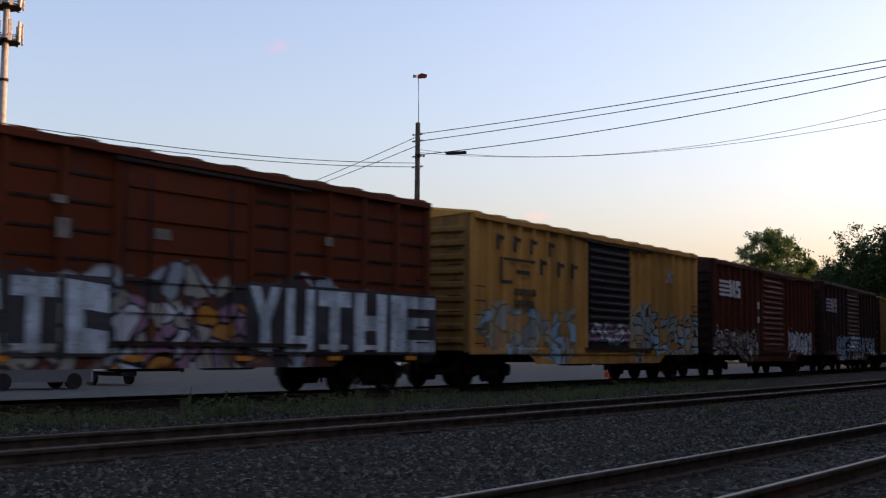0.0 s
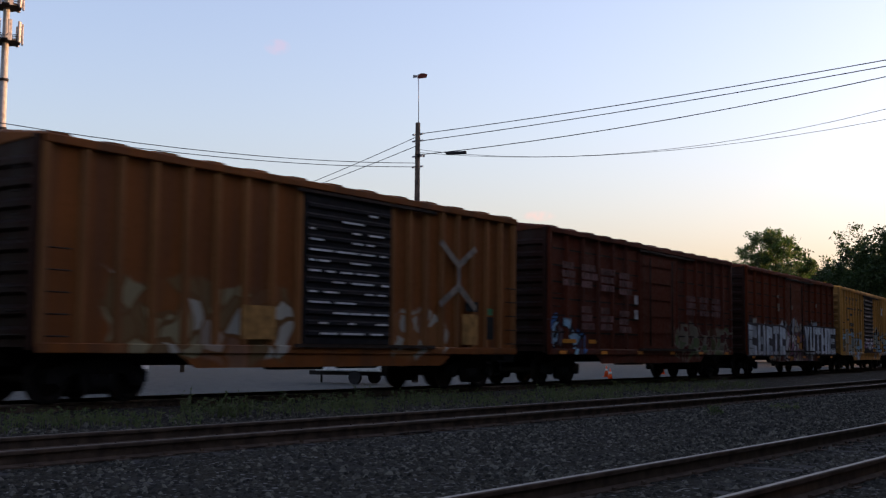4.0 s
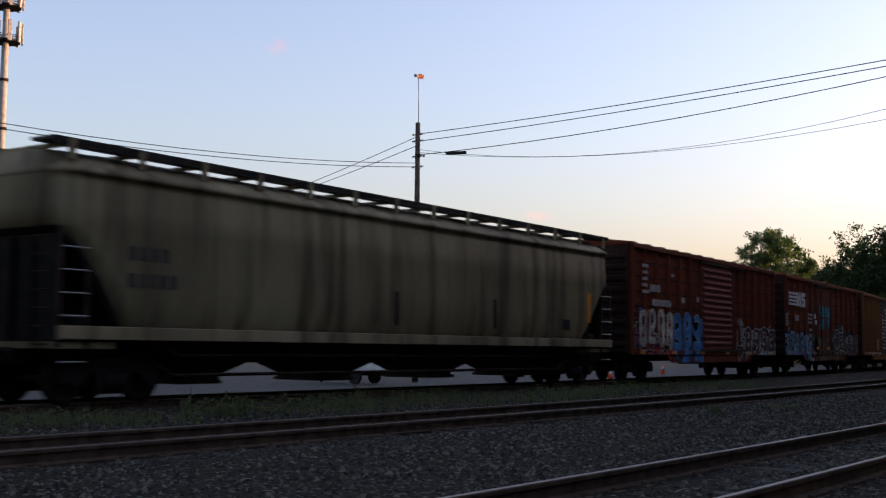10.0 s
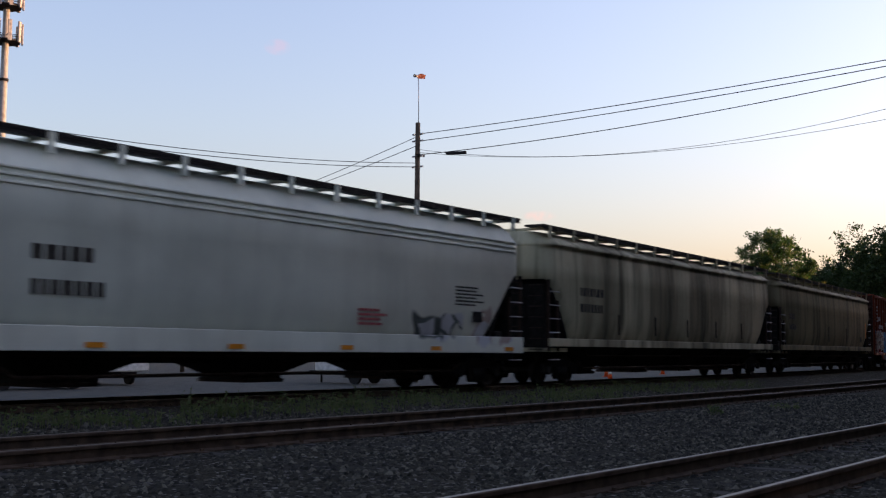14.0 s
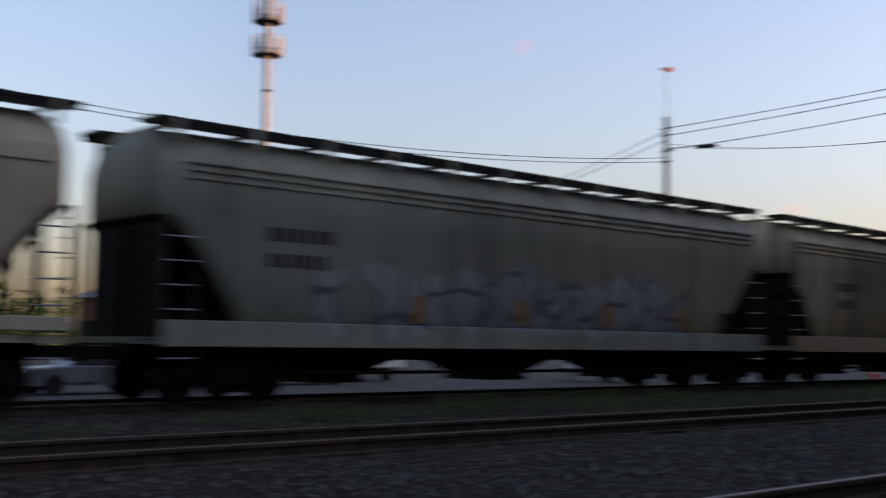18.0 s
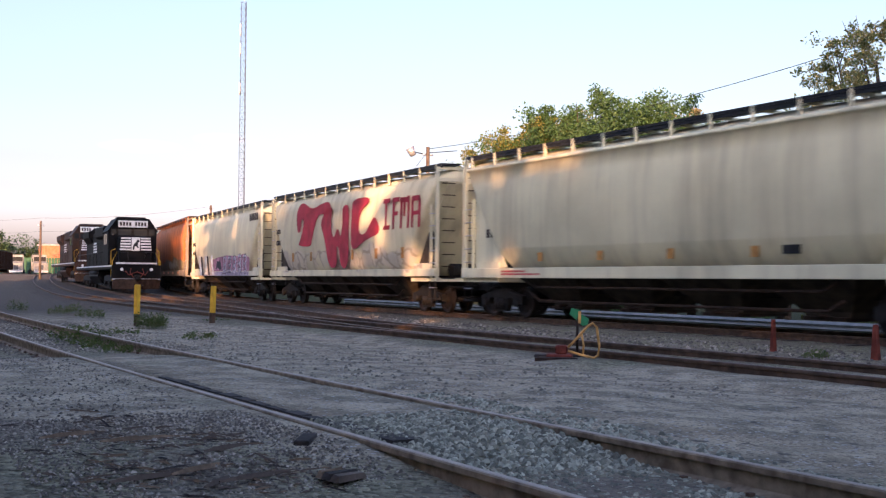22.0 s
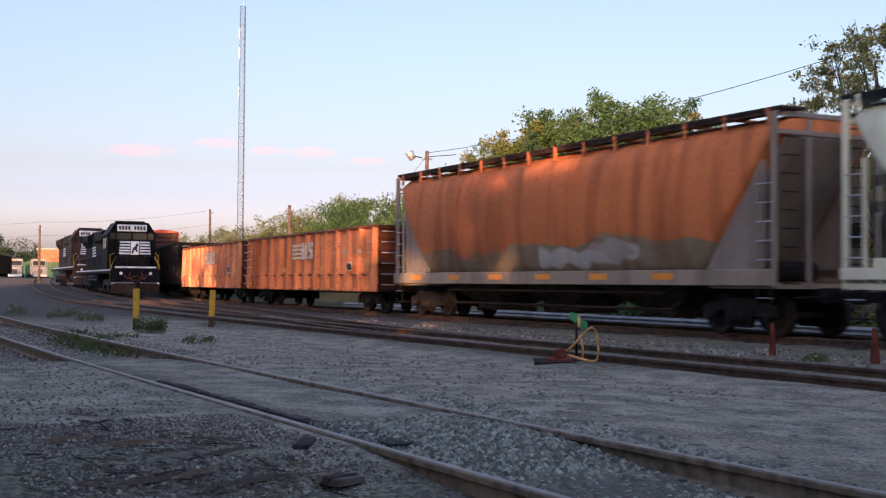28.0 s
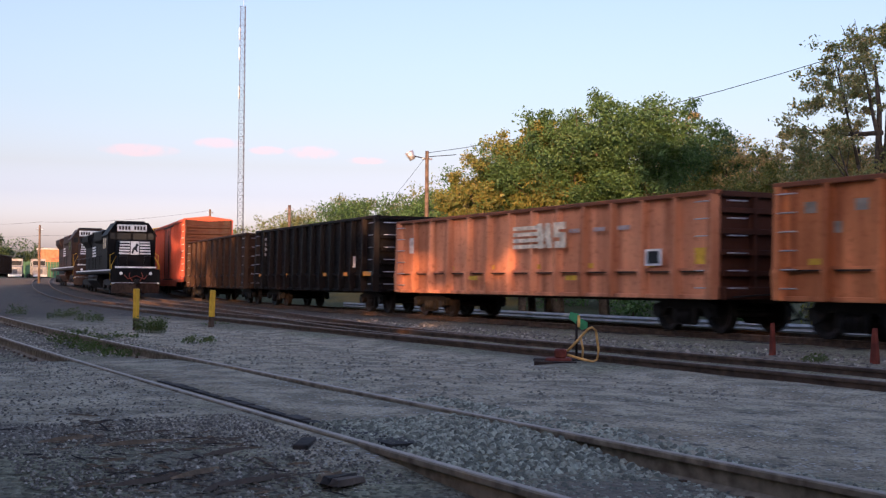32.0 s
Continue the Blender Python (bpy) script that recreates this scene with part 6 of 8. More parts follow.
def motions():
    x = FRONT
    times = [i * 0.5 for i in range(65)]
    for car, length in CARS:
        mid = x - length / 2
        x -= length
        walk(car, [(t, pose(mid + travelled(t), main_y(mid + travelled(t)), RAIL + grade(mid + travelled(t)), 0, 0, main_turn(mid + travelled(t)))) for t in times])
    turns = (20, 35, 10, 40, 75, 60, 30, 45, 15, 50, 35, 25, 60, 40, 20, 30, 45)
    walk(vane, [(2.0 * i, pose(*VANE_AT, 0, 0, a - 60)) for i, a in enumerate(turns)])
    steps = [i / 15 for i in range(481)]
    for sets in WHEELSETS:
        first, px = sets[0]
        walk(first, [(t, pose(px, 0, WHEEL_R, 0, math.degrees(travelled(t) / WHEEL_R) % 360 - 180, 0)) for t in steps])
        act, slot = first.animation_data.action, first.animation_data.action_slot
        for w, _x in sets[1:]:
            w.rotation_mode = "QUATERNION"
            w.animation_data_create()
            w.animation_data.action = act
            w.animation_data.action_slot = slot


# ---------- trees ----------
LEAF = {
    "green": leaf_material("oak_leaf_green", [(0.014, 0.036, 0.010), (0.028, 0.060, 0.017), (0.046, 0.086, 0.025), (0.022, 0.046, 0.014)]),
    "yellow": leaf_material("leaf_yellow_green", [(0.055, 0.075, 0.016), (0.10, 0.098, 0.022), (0.04, 0.065, 0.016), (0.13, 0.105, 0.025), (0.075, 0.085, 0.018)]),
    "autumn": leaf_material("leaf_autumn_brown", [(0.12, 0.125, 0.04), (0.24, 0.14, 0.05), (0.10, 0.115, 0.035), (0.30, 0.20, 0.07), (0.16, 0.10, 0.05)]),
    "olive": leaf_material("leaf_olive", [(0.085, 0.11, 0.036), (0.17, 0.13, 0.05), (0.07, 0.095, 0.032), (0.21, 0.15, 0.06), (0.10, 0.125, 0.045)]),
    "slope": leaf_material("leaf_slope_green", [(0.05, 0.07, 0.022), (0.09, 0.085, 0.03), (0.04, 0.062, 0.02), (0.075, 0.09, 0.03)]),
    "dark": leaf_material("leaf_dark_green", [(0.014, 0.028, 0.012), (0.022, 0.042, 0.015), (0.030, 0.050, 0.018)]),
}


def leaf_cloud(centres, radii, count, size, seed, flat=0.8):
    """Many small folded leaf sprays round the given centres."""
    g = np.random.default_rng(seed)
    k = g.integers(0, len(centres), count)
    c, r = np.array(centres)[k], np.array(radii)[k][:, None]
    d = g.normal(size=(count, 3))
    d /= np.linalg.norm(d, axis=1)[:, None]
    sub = g.normal(size=(len(centres), 7, 3))
    sub /= np.linalg.norm(sub, axis=2)[:, :, None]
    sub *= g.uniform(0.35, 1.15, (len(centres), 7, 1))
    far = np.where(g.random((count, 1)) < 0.05, 1.25, 1.0)
    p = c + (sub[k, g.integers(0, 7, count)] + d * far * 0.52 * (g.random((count, 1)) ** 0.5)) * r * np.array([1, 1, flat])
    u = g.normal(size=(count, 3))
    u /= np.linalg.norm(u, axis=1)[:, None]
    w = np.cross(u, g.normal(size=(count, 3)))
    w /= np.linalg.norm(w, axis=1)[:, None]
    s = size * g.uniform(0.55, 1.3, (count, 1))
    quad = np.stack([p - u * s, p + w * s * 0.45, p + u * s, p - w * s * 0.45], 1).reshape(-1, 3)
    me = bpy.data.meshes.new("crown")
    me.from_pydata(quad.tolist(), [], np.arange(count * 4).reshape(-1, 4).tolist())
    return me


def make_tree(height, radius, leaf, count, size, seed, open_crown=0.0, base=0.25, label="", category="tree", trunk_r=None, clumps=46):
    rnd = random.Random(seed)
    t = thing("tree", label, category, "trees behind the yard")
    tr = trunk_r or height * 0.018
    pts, x, y = [], 0.0, 0.0
    for i in range(7):
        pts.append((x, y, height * 0.8 * i / 6))
        x, y = x + rnd.uniform(-0.2, 0.2), y + rnd.uniform(-0.2, 0.2)
    sh = Shape()
    rings = [[(px + tr * (1.25 - 0.17 * i) * math.cos(a * math.pi / 4), py + tr * (1.25 - 0.17 * i) * math.sin(a * math.pi / 4), pz) for a in range(8)] for i, (px, py, pz) in enumerate(pts)]
    part("trunk", sh.rings(rings, smooth=True), "bark", t)
    centres, radii = [], []
    mid = height * (base + (1 - base) * 0.5)
    for i in range(clumps):
        while True:
            v = Vector((rnd.uniform(-1, 1), rnd.uniform(-1, 1), rnd.uniform(-1, 1)))
            if 0.35 < v.length < 1:
                break
        z = mid + v.z * height * (1 - base) * 0.46
        shrink = 1.0 - 0.35 * max(0, v.z)
        centres.append((v.x * radius * shrink, v.y * radius * shrink, z))
        radii.append(radius * rnd.uniform(0.12, 0.30) * (1 - 0.45 * open_crown))
    for i in range(9):
        k = rnd.randrange(len(centres))
        z0 = height * rnd.uniform(0.22, 0.6)
        a, b = Vector((0.1 * rnd.uniform(-1, 1), 0.1 * rnd.uniform(-1, 1), z0)), Vector(centres[k])
        m = (a + b) / 2 + Vector((0, 0, -0.06 * height * rnd.random()))
        lim = Shape().rod(a, m, tr * 0.42, 6, tr * 0.28).rod(m, b, tr * 0.28, 6, tr * 0.08)
        for _ in range(3):
            e = b + Vector((rnd.uniform(-1, 1), rnd.uniform(-1, 1), rnd.uniform(-0.4, 1))) * radius * 0.25
            lim.rod(m.lerp(b, rnd.uniform(0.2, 0.9)), e, tr * 0.12, 4, tr * 0.03)
        part("limb", lim, "bark", t)
    me = leaf_cloud(centres, radii, count, size, seed)
    me.materials.append(LEAF[leaf])
    part("crown", me, "bark", t)
    return t


def place_tree(t, x, y, z, turn=0.0, scale=1.0, first=False):
    m = pose(x, y, z, 0, 0, turn)
    if first:
        t.matrix_basis = m
        t.scale = (scale, scale, scale)
        return t
    c = copy_thing(t, m)
    c.scale = (scale, scale, scale)
    return c


oak = make_tree(11.0, 4.3, "green", 62000, 0.078, 3, 0.0, 0.12, "dense dark green tree behind the main line", clumps=120)
gold = make_tree(9.5, 3.9, "yellow", 34000, 0.085, 5, 0.15, 0.15, "yellow green tree with loose leaves", clumps=80)
rusty = make_tree(10.0, 3.3, "autumn", 20000, 0.08, 7, 0.35, 0.2, "thin browning tree with bare twigs", clumps=70)
airy = make_tree(14.0, 4.0, "olive", 27000, 0.085, 9, 0.45, 0.25, "tall airy tree with sparse olive leaves", clumps=80)
slim = make_tree(9.2, 2.35, "yellow", 20000, 0.085, 6, 0.1, 0.1, "upright yellow green tree beside a dark one", clumps=70)
place_tree(slim, -44.9, 28.2, -0.5, 0, 0.93, True)
place_tree(slim, -43.6, 29.4, -0.5, 120, 1.02)
place_tree(slim, -42.6, 30.6, -0.5, 230, 1.08)
place_tree(oak, -41.3, 32.2, -0.5, 20, 1.03, True)
place_tree(oak, -43.0, 31.0, -0.5, 130, 0.92)
place_tree(oak, -39.6, 34.5, -0.5, 220, 0.95)
place_tree(gold, -46.0, 29.4, -0.5, 0, 0.74, True)
place_tree(gold, -46.0, 31.6, -0.5, 150, 1.0)
place_tree(gold, -44.2, 31.4, -0.5, 250, 1.05)
place_tree(gold, -47.6, 33.6, -0.5, 200, 0.86)
place_tree(gold, -36.1, 34.6, -0.5, 120, 0.83)
place_tree(rusty, -41.3, 37.2, -0.5, 30, 0.98, True)
place_tree(rusty, -33.8, 35.0, -0.5, 150, 0.80)
place_tree(gold, -31.4, 33.0, -0.5, 240, 0.72)
place_tree(rusty, -38.6, 37.5, -0.5, 270, 0.86)
place_tree(gold, -34.0, 38.5, -0.5, 20, 0.85)
place_tree(airy, -27.2, 33.2, -0.5, 0, 0.84, True)
place_tree(airy, -22.5, 35.6, -0.5, 110, 0.98)
place_tree(airy, -12.4, 39.5, -0.5, 200, 0.86)
place_tree(rusty, -29.6, 34.6, -0.5, 95, 0.84)
place_tree(gold, -25.5, 36.5, -0.5, 45, 0.72)
place_tree(gold, -19.5, 38.0, -0.5, 45, 0.62)
place_tree(rusty, -8.5, 33.0, -0.5, 75, 0.58)
place_tree(gold, -4.8, 33.5, -0.5, 160, 0.60)
place_tree(oak, -12.0, 35.0, -0.5, 300, 0.52)
place_tree(gold, -17.2, 34.0, -0.5, 30, 0.62)
place_tree(oak, -18.6, 35.0, -0.5, 160, 0.52)
place_tree(gold, -2.4, 34.6, -0.5, 210, 0.70)
place_tree(rusty, -0.6, 35.6, -0.5, 10, 0.68)
place_tree(oak, -3.2, 36.5, -0.5, 110, 0.56)
# beyond the bend
lone = make_tree(18.0, 5.4, "green", 36000, 0.15, 11, 0.25, 0.44, "lone round tree with gaps in its crown against the evening sky", clumps=80)
place_tree(lone, 149.5, 56.3, -0.5, 40, 1.0, True)
place_tree(gold, 155.9, 54.2, -0.5, 90, 1.2)


def make_woods(name, spots, leaf, per, size, label, seed):
    """A far wood in one mass of leaf clumps."""
    rnd = random.Random(seed)
    centres, radii = [], []
    for x, y, z, h, r in spots:
        for _ in range(34):
            a, q = rnd.uniform(0, 6.283), r * math.sqrt(rnd.random())
            zz = z + h * rnd.uniform(0.12, 0.92) * (1 - 0.35 * (q / r) ** 2)
            centres.append((x + q * math.cos(a), y + q * math.sin(a), zz))
            radii.append(r * rnd.uniform(0.28, 0.48))
    me = leaf_cloud(centres, radii, per * len(spots), size, seed)
    me.name = name
    me.materials.append(LEAF[leaf])
    return tagged(part(name, me, "bark"), label, "woods", kind="stuff")


def row_of(a, b, n, h, r, seed, jitter=2.0):
    rnd = random.Random(seed)
    out = []
    for i in range(n):
        u = i / max(1, n - 1)
        x, y = a[0] + (b[0] - a[0]) * u + rnd.uniform(-jitter, jitter), a[1] + (b[1] - a[1]) * u + rnd.uniform(-jitter, jitter)
        out.append((x, y, grade(x) - 0.5, (h[0] + (h[1] - h[0]) * u) * rnd.uniform(0.85, 1.12), r * rnd.uniform(0.85, 1.2)))
    return out


make_woods("woods", row_of((181, 66), (185, 47), 11, (15, 27), 5.0, 21, 1.0) + row_of((190, 80), (205, 52), 10, (15, 25), 6.5, 25), "dark", 11000, 0.26, "dark evening woods beyond the bend of the line", 21)
make_woods("woods", row_of((-150, 54), (-138, 76), 10, (8, 14), 4.5, 31) + row_of((-132, 66), (-118, 78), 5, (12, 14.5), 5, 33), "slope", 12000, 0.17, "low sunlit woods on a slope behind the line", 31)
make_woods("woods", row_of((-128, 60), (-92, 60), 7, (12, 13), 4.5, 35) + row_of((-95, 62), (-60, 52), 7, (12.5, 11.5), 4.5, 37), "green", 12000, 0.16, "green woods behind the far gondolas", 35)
make_woods("woods", row_of((-236, 26), (-232, 39), 6, (14, 9), 5, 41) + row_of((-260, 46), (-270, 90), 8, (5, 6), 6, 43), "dark", 8000, 0.26, "grey green woods at the far end of the yard", 41)
# unseen trees added at the back of the lens to keep the low sun off the yard
shade = make_tree(20.0, 5.2, "dark", 20000, 0.40, 51, 0.0, 0.04, "unseen tall dense tree placed to shade the yard", trunk_r=0.3, clumps=90)
place_tree(shade, 34.0, -24.0, 0, 0, 1.0, True)
_rt = random.Random(4)
for k in range(30):
    x = 20.0 + 5.4 * k
    place_tree(shade, x, -6.0 + 0.00085 * x * x + _rt.uniform(-1, 1), 0, k * 67, _rt.uniform(1.15, 1.35))
    if k > 1:
        place_tree(shade, x + 3, -18.0 + 0.0009 * x * x, 0, k * 31, 1.15)
for k, x in enumerate((-35, -40, -45, -51, -57, -64)):
    place_tree(shade, x, -11.0, 0, k * 77, 0.95)
for k, x in enumerate((-148, -155, -162)):
    place_tree(shade, x, -11.0, 0, k * 91, 0.85)
thin_shade = make_tree(15.0, 4.0, "dark", 6800, 0.24, 53, 0.35, 0.12, "unseen thin tree placed to let patches of sun through", clumps=60)
place_tree(thin_shade, 6.0, -10.5, 0, 0, 1.0, True)
for k, (x, y) in enumerate(((-1.0, -11.5), (-8.0, -10.5), (12.0, -16.5), (2.0, -16.0), (-4.0, -13.5), (-10.5, -13.0), (-14.0, -11.5), (-18.0, -12.5), (15.0, -11.5), (20.0, -14.0), (25.0, -18.5))):
    place_tree(thin_shade, x, y, 0, 50 + k * 70, 0.95)
# unseen hedge row, added to hold the sun off the ground
hedge = make_tree(5.6, 2.6, "dark", 9000, 0.24, 55, 0.0, 0.0, "unseen low dense hedge tree placed to shade the ground", clumps=50)
place_tree(hedge, 4.0, -9.5, 0, 0, 1.0, True)
for k in range(6):
    place_tree(hedge, 0.0 - 3.2 * k, -9.5 + 0.5 * (k % 3), 0, k * 40, 1.22)
for k, x in enumerate((-19.5, -24.0, -28.0, -32.5)):
    place_tree(hedge, x, -9.3, 0, k * 71, 1.22)
for k, x in enumerate((10.5, 13.0, 15.5, 18.0)):
    place_tree(hedge, x, -11.5, 0, k * 33, 1.45)
for k in range(44):
    x = 8.0 + 3.4 * k
    place_tree(hedge, x, -6.5 + 0.00085 * x * x + 0.5 * (k % 3), 0, k * 55, 1.0)
make_woods("woods", row_of((-12, 125), (105, 112), 16, (9, 9), 5, 61), "green", 900, 0.34, "green tree line beyond the asphalt lot", 61)


# ---------- poles, mast and wires ----------
def wire(name, a, b, sag, r=0.014, label="thin black overhead wire", n=14):
    a, b = Vector(a), Vector(b)
    pts = [a.lerp(b, i / n) - Vector((0, 0, sag * 4 * (i / n) * (1 - i / n))) for i in range(n + 1)]
    return tagged(part(name, Shape().pipe(pts, r, 4), "cable"), label, "wire", "overhead wires")


def utility_pole(x, y, z, h, r, lean=0.0, label="weathered wooden utility pole", insulators=()):
    t = thing("utility_pole", label, "utility pole", at=pose(x, y, z, 0, lean, 0))
    part("shaft", Shape().rod((0, 0, 0), (0, 0, h), r, 12, r * 0.72), "wood_pole", t)
    for i, zz in enumerate(insulators):
        part("insulator", Shape().rod((0, -r, zz), (0, -r - 0.16, zz), 0.05, 8).rod((0, r, zz), (0, r + 0.16, zz), 0.05, 8), "galv", t)
    return t


U = (47.45, 36.72)
pole = utility_pole(U[0], U[1], -0.5, 13.35, 0.17, 0, "tall dark utility pole carrying wires and a thin mast", (12.4, 12.75, 11.6, 11.05))
part("mast", Shape().rod((0.05, 0, 13.2), (0.0, 0, 15.75), 0.022, 6), "galv", pole, "thin pale pole top mast")
part("bracket", Shape().box(-0.35, 0.35, -0.2, -0.1, 11.6, 11.7), "iron", pole)
vane = tagged(new("wind_vane"), "small reddish wind vane on a mast", "wind vane")
part("vane_blade", Shape().prism([(-0.06, -0.10), (0.42, -0.04), (0.46, 0.16), (0.16, 0.2), (-0.04, 0.1)], -0.02, 0.02), "red", vane, "faded red vane blade")
part("vane_tip", Shape().rod((-0.28, 0, 0.02), (-0.05, 0, 0.02), 0.09, 8, 0.05), "off_white", vane, "pale counterweight")
VANE_AT = (U[0], U[1], 15.27)
for k, (zz, p, sg) in enumerate(((12.26, (46.67, 11.22, 12.75), 0.15), (11.88, (46.67, 11.23, 12.51), 0.15), (11.17, (46.67, 11.24, 12.17), 0.35), (11.46, (46.66, 11.26, 10.99), 1.15), (11.3, (46.66, 11.27, 10.48), 0.85))):
    w_ = wire("wire", (U[0], U[1], zz), p, sg, 0.020 if k < 3 else 0.010)
    if k == 3:
        part("cable_joint", Shape().rod((U[0] - 0.05, U[1] - 1.9, 11.07), (U[0] - 0.08, U[1] - 3.1, 11.0), 0.09, 8), "cable", w_, "black cable joint")
utility_pole(46.67, 11.2, 0, 13.2, 0.16, 0, "wooden utility pole beside the siding")
for zz in (12.14, 11.67):
    wire("wire", (U[0], U[1], zz), (52.65, 60.24, 9.0), 0.2, 0.018)
utility_pole(52.65, 60.24, -0.5, 9.7, 0.14)
T1, T2 = (-16.84, 36.28), (-15.36, 36.93)
for k, p in enumerate((T1, T2)):
    tw = utility_pole(p[0], p[1], -0.55, 13.6, 0.16, 0, "one of two tall wooden poles side by side", (12.0, 12.4))
for zz, z2 in ((10.55, 12.1), (10.75, 12.3)):
    wire("wire", (U[0], U[1], zz), (T2[0], T2[1], z2), 2.5, 0.016, n=28)
F = (-52.34, 29.33)
fl = utility_pole(F[0], F[1], -0.5, 8.5, 0.13, 0, "brown wooden pole with a flood lamp", (8.1,))
part("arm", Shape().rod((0, 0, 8.1), (-0.4, -0.62, 8.25), 0.03, 6).rod((0, 0, 8.2), (0.9, 1.2, 8.3), 0.02, 6), "iron", fl)
part("flood_lamp", Shape().rod((-0.4, -0.62, 8.05), (-0.48, -0.8, 8.45), 0.15, 10, 0.24), "galv", fl, "grey unlit flood lamp")
wire("wire", (T1[0], T1[1], 12.0), (F[0], F[1], 7.9), 1.0, 0.014)
wire("wire", (F[0], F[1], 7.8), (-58.0, 29.4, 5.0), 0.1, 0.012)
utility_pole(-83.1, 34.6, 0, 7.1, 0.15, 0, "orange lit wooden pole behind the train", (6.8,))
utility_pole(-104.1, 35.5, 0, 7.9, 0.13, 0, "thin wooden pole in the yard", (7.6,))
utility_pole(-117.7, 23.1, 0.4, 6.2, 0.13, 0, "thin grey wooden pole at the yard's end", (5.8,))
for zz in (5.6, 6.9):
    wire("wire", (-117.7, 23.1, zz), (-104.1, 35.5, zz + 0.9), 0.35, 0.009)
    wire("wire", (-117.7, 23.1, zz), (-150.0, 10.0, zz + 2.6), 0.9, 0.009)

mast = thing("radio_mast", "slender pale lattice radio mast", "radio mast", at=pose(-93.8, 34.7, 0.2))
MH, MW = 24.3, 0.34
legs = [(MW * math.cos(a), MW * math.sin(a)) for a in (0.3, 0.3 + 2.0944, 0.3 + 4.1888)]
for lx, ly in legs:
    part("leg", Shape().rod((lx, ly, 0), (lx * 0.75, ly * 0.75, MH), 0.024, 6), "mast_grey", mast)
for i in range(44):
    z0, z1 = MH * i / 44, MH * (i + 1) / 44
    s = Shape()
    for j in range(3):
        (ax, ay), (bx, by) = legs[j], legs[(j + 1) % 3]
        s.rod((ax, ay, z0), (bx, by, z1), 0.014, 4).rod((ax, ay, z1), (bx, by, z1), 0.014, 4)
    part("lattice", s, "mast_grey", mast)
for zz, w in ((22.0, 0.35), (20.3, 0.5), (17.0, 0.3)):
    part("antenna", Shape().rod((-0.3, -0.2, zz - 0.5), (-0.3, -0.2, zz + 0.5), 0.07, 8), "white", mast, "pale stick antenna")
part("tip", Shape().rod((0, 0, MH), (0, 0, MH + 1.4), 0.02, 5), "galv", mast)

tower = thing("cell_tower", "grey steel cell tower with two rings of antennas", "cell tower", at=pose(48.6, 75.75, -0.5))
part("shaft", Shape().rod((0, 0, 0), (0, 0, 29), 0.36, 16, 0.22), "concrete", tower, "pale grey tapered steel shaft")
for zz in (24.4, 27.0):
    part("platform", Shape().rod((0, 0, zz - 0.75), (0, 0, zz - 0.6), 1.05, 12), "iron", tower)
    for i in range(9):
        a = 2 * math.pi * i / 9 + 0.2
        cx, cy = 1.15 * math.cos(a), 1.15 * math.sin(a)
        part("antenna_panel", Shape().box(-0.13, 0.13, -0.07, 0.07, zz - 0.8, zz + 0.75, 0.02), "off_white", tower, "white antenna panel", pose(cx, cy, 0, 0, 0, math.degrees(a) + 90))
        part("antenna_arm", Shape().rod((0, 0, zz - 0.2), (cx, cy, zz - 0.2), 0.03, 5), "iron", tower)
for i in range(4):
    part("cable_clamp", Shape().rod((0, 0, 10 + i * 3.6), (0, 0, 10.2 + i * 3.6), 0.37 - 0.012 * i, 12), "iron", tower)


# ---------- yard furniture ----------
def marker_post(x, y, h, label):
    t = thing("marker_post", label, "post", "yellow posts", pose(x, y, -0.05, random.Random(x).uniform(-2, 2), 1.5, 20))
    part("post_body", Shape().rings([[(s * 0.062 * u, v * 0.05, z) for s, v in ((-1, -1), (1, -1), (1, 1), (-1, 1))] for z, u in ((0.34, 1), (h - 0.03, 1.0), (h, 0.8))]), "yellow", t, "chipped yellow upper part")
    part("post_foot", Shape().box(-0.06, 0.06, -0.048, 0.048, 0, 0.34), "rail_side", t, "bare rusty foot")


marker_post(-29.33, 8.11, 1.08, "yellow painted steel post with a rusty foot")
marker_post(-30.12, 10.34, 1.05, "short yellow steel post with chipped paint")


def bumper_post(x, y, w):
    t = thing("clearance_marker", "dull red tapered clearance marker between the tracks", "clearance marker", "red markers", pose(x, y, 0, 0, 0, 10))
    part("wedge", Shape().prism([(-w, 0), (w, 0), (w * 0.3, 0.56), (-w * 0.3, 0.56)], -0.05, 0.05), "red", t)


bumper_post(-14.89, 15.29, 0.038)
bumper_post(-12.5, 15.04, 0.062)

stand = thing("switch_stand", "rusty switch stand with a green target and a bent yellow lever", "switch stand", at=pose(-14.27, 10.30, 0.05, 0, 0, 52))
part("base", Shape().box(-0.22, 0.16, -0.15, 0.25, 0.0, 0.07, 0.015).box(-0.09, 0.09, -0.08, 0.08, 0.07, 0.20, 0.02).rod((0.02, -0.12, 0.14), (0.02, 0.06, 0.14), 0.06, 10), "red", stand, "rusty red cast base")
part("base_timber", Shape().box(-0.38, 0.25, -0.28, -0.14, -0.05, 0.03, 0.01), "iron_brown", stand, "rust stained timber")
part("base_timber", Shape().box(-0.42, 0.35, 0.22, 0.36, -0.05, 0.04, 0.01), "dead_wood", stand, "splintered dark timber")
part("spindle", Shape().rod((0.23, 0.17, 0.05), (0.23, 0.17, 0.62), 0.02, 8), "iron_brown", stand)
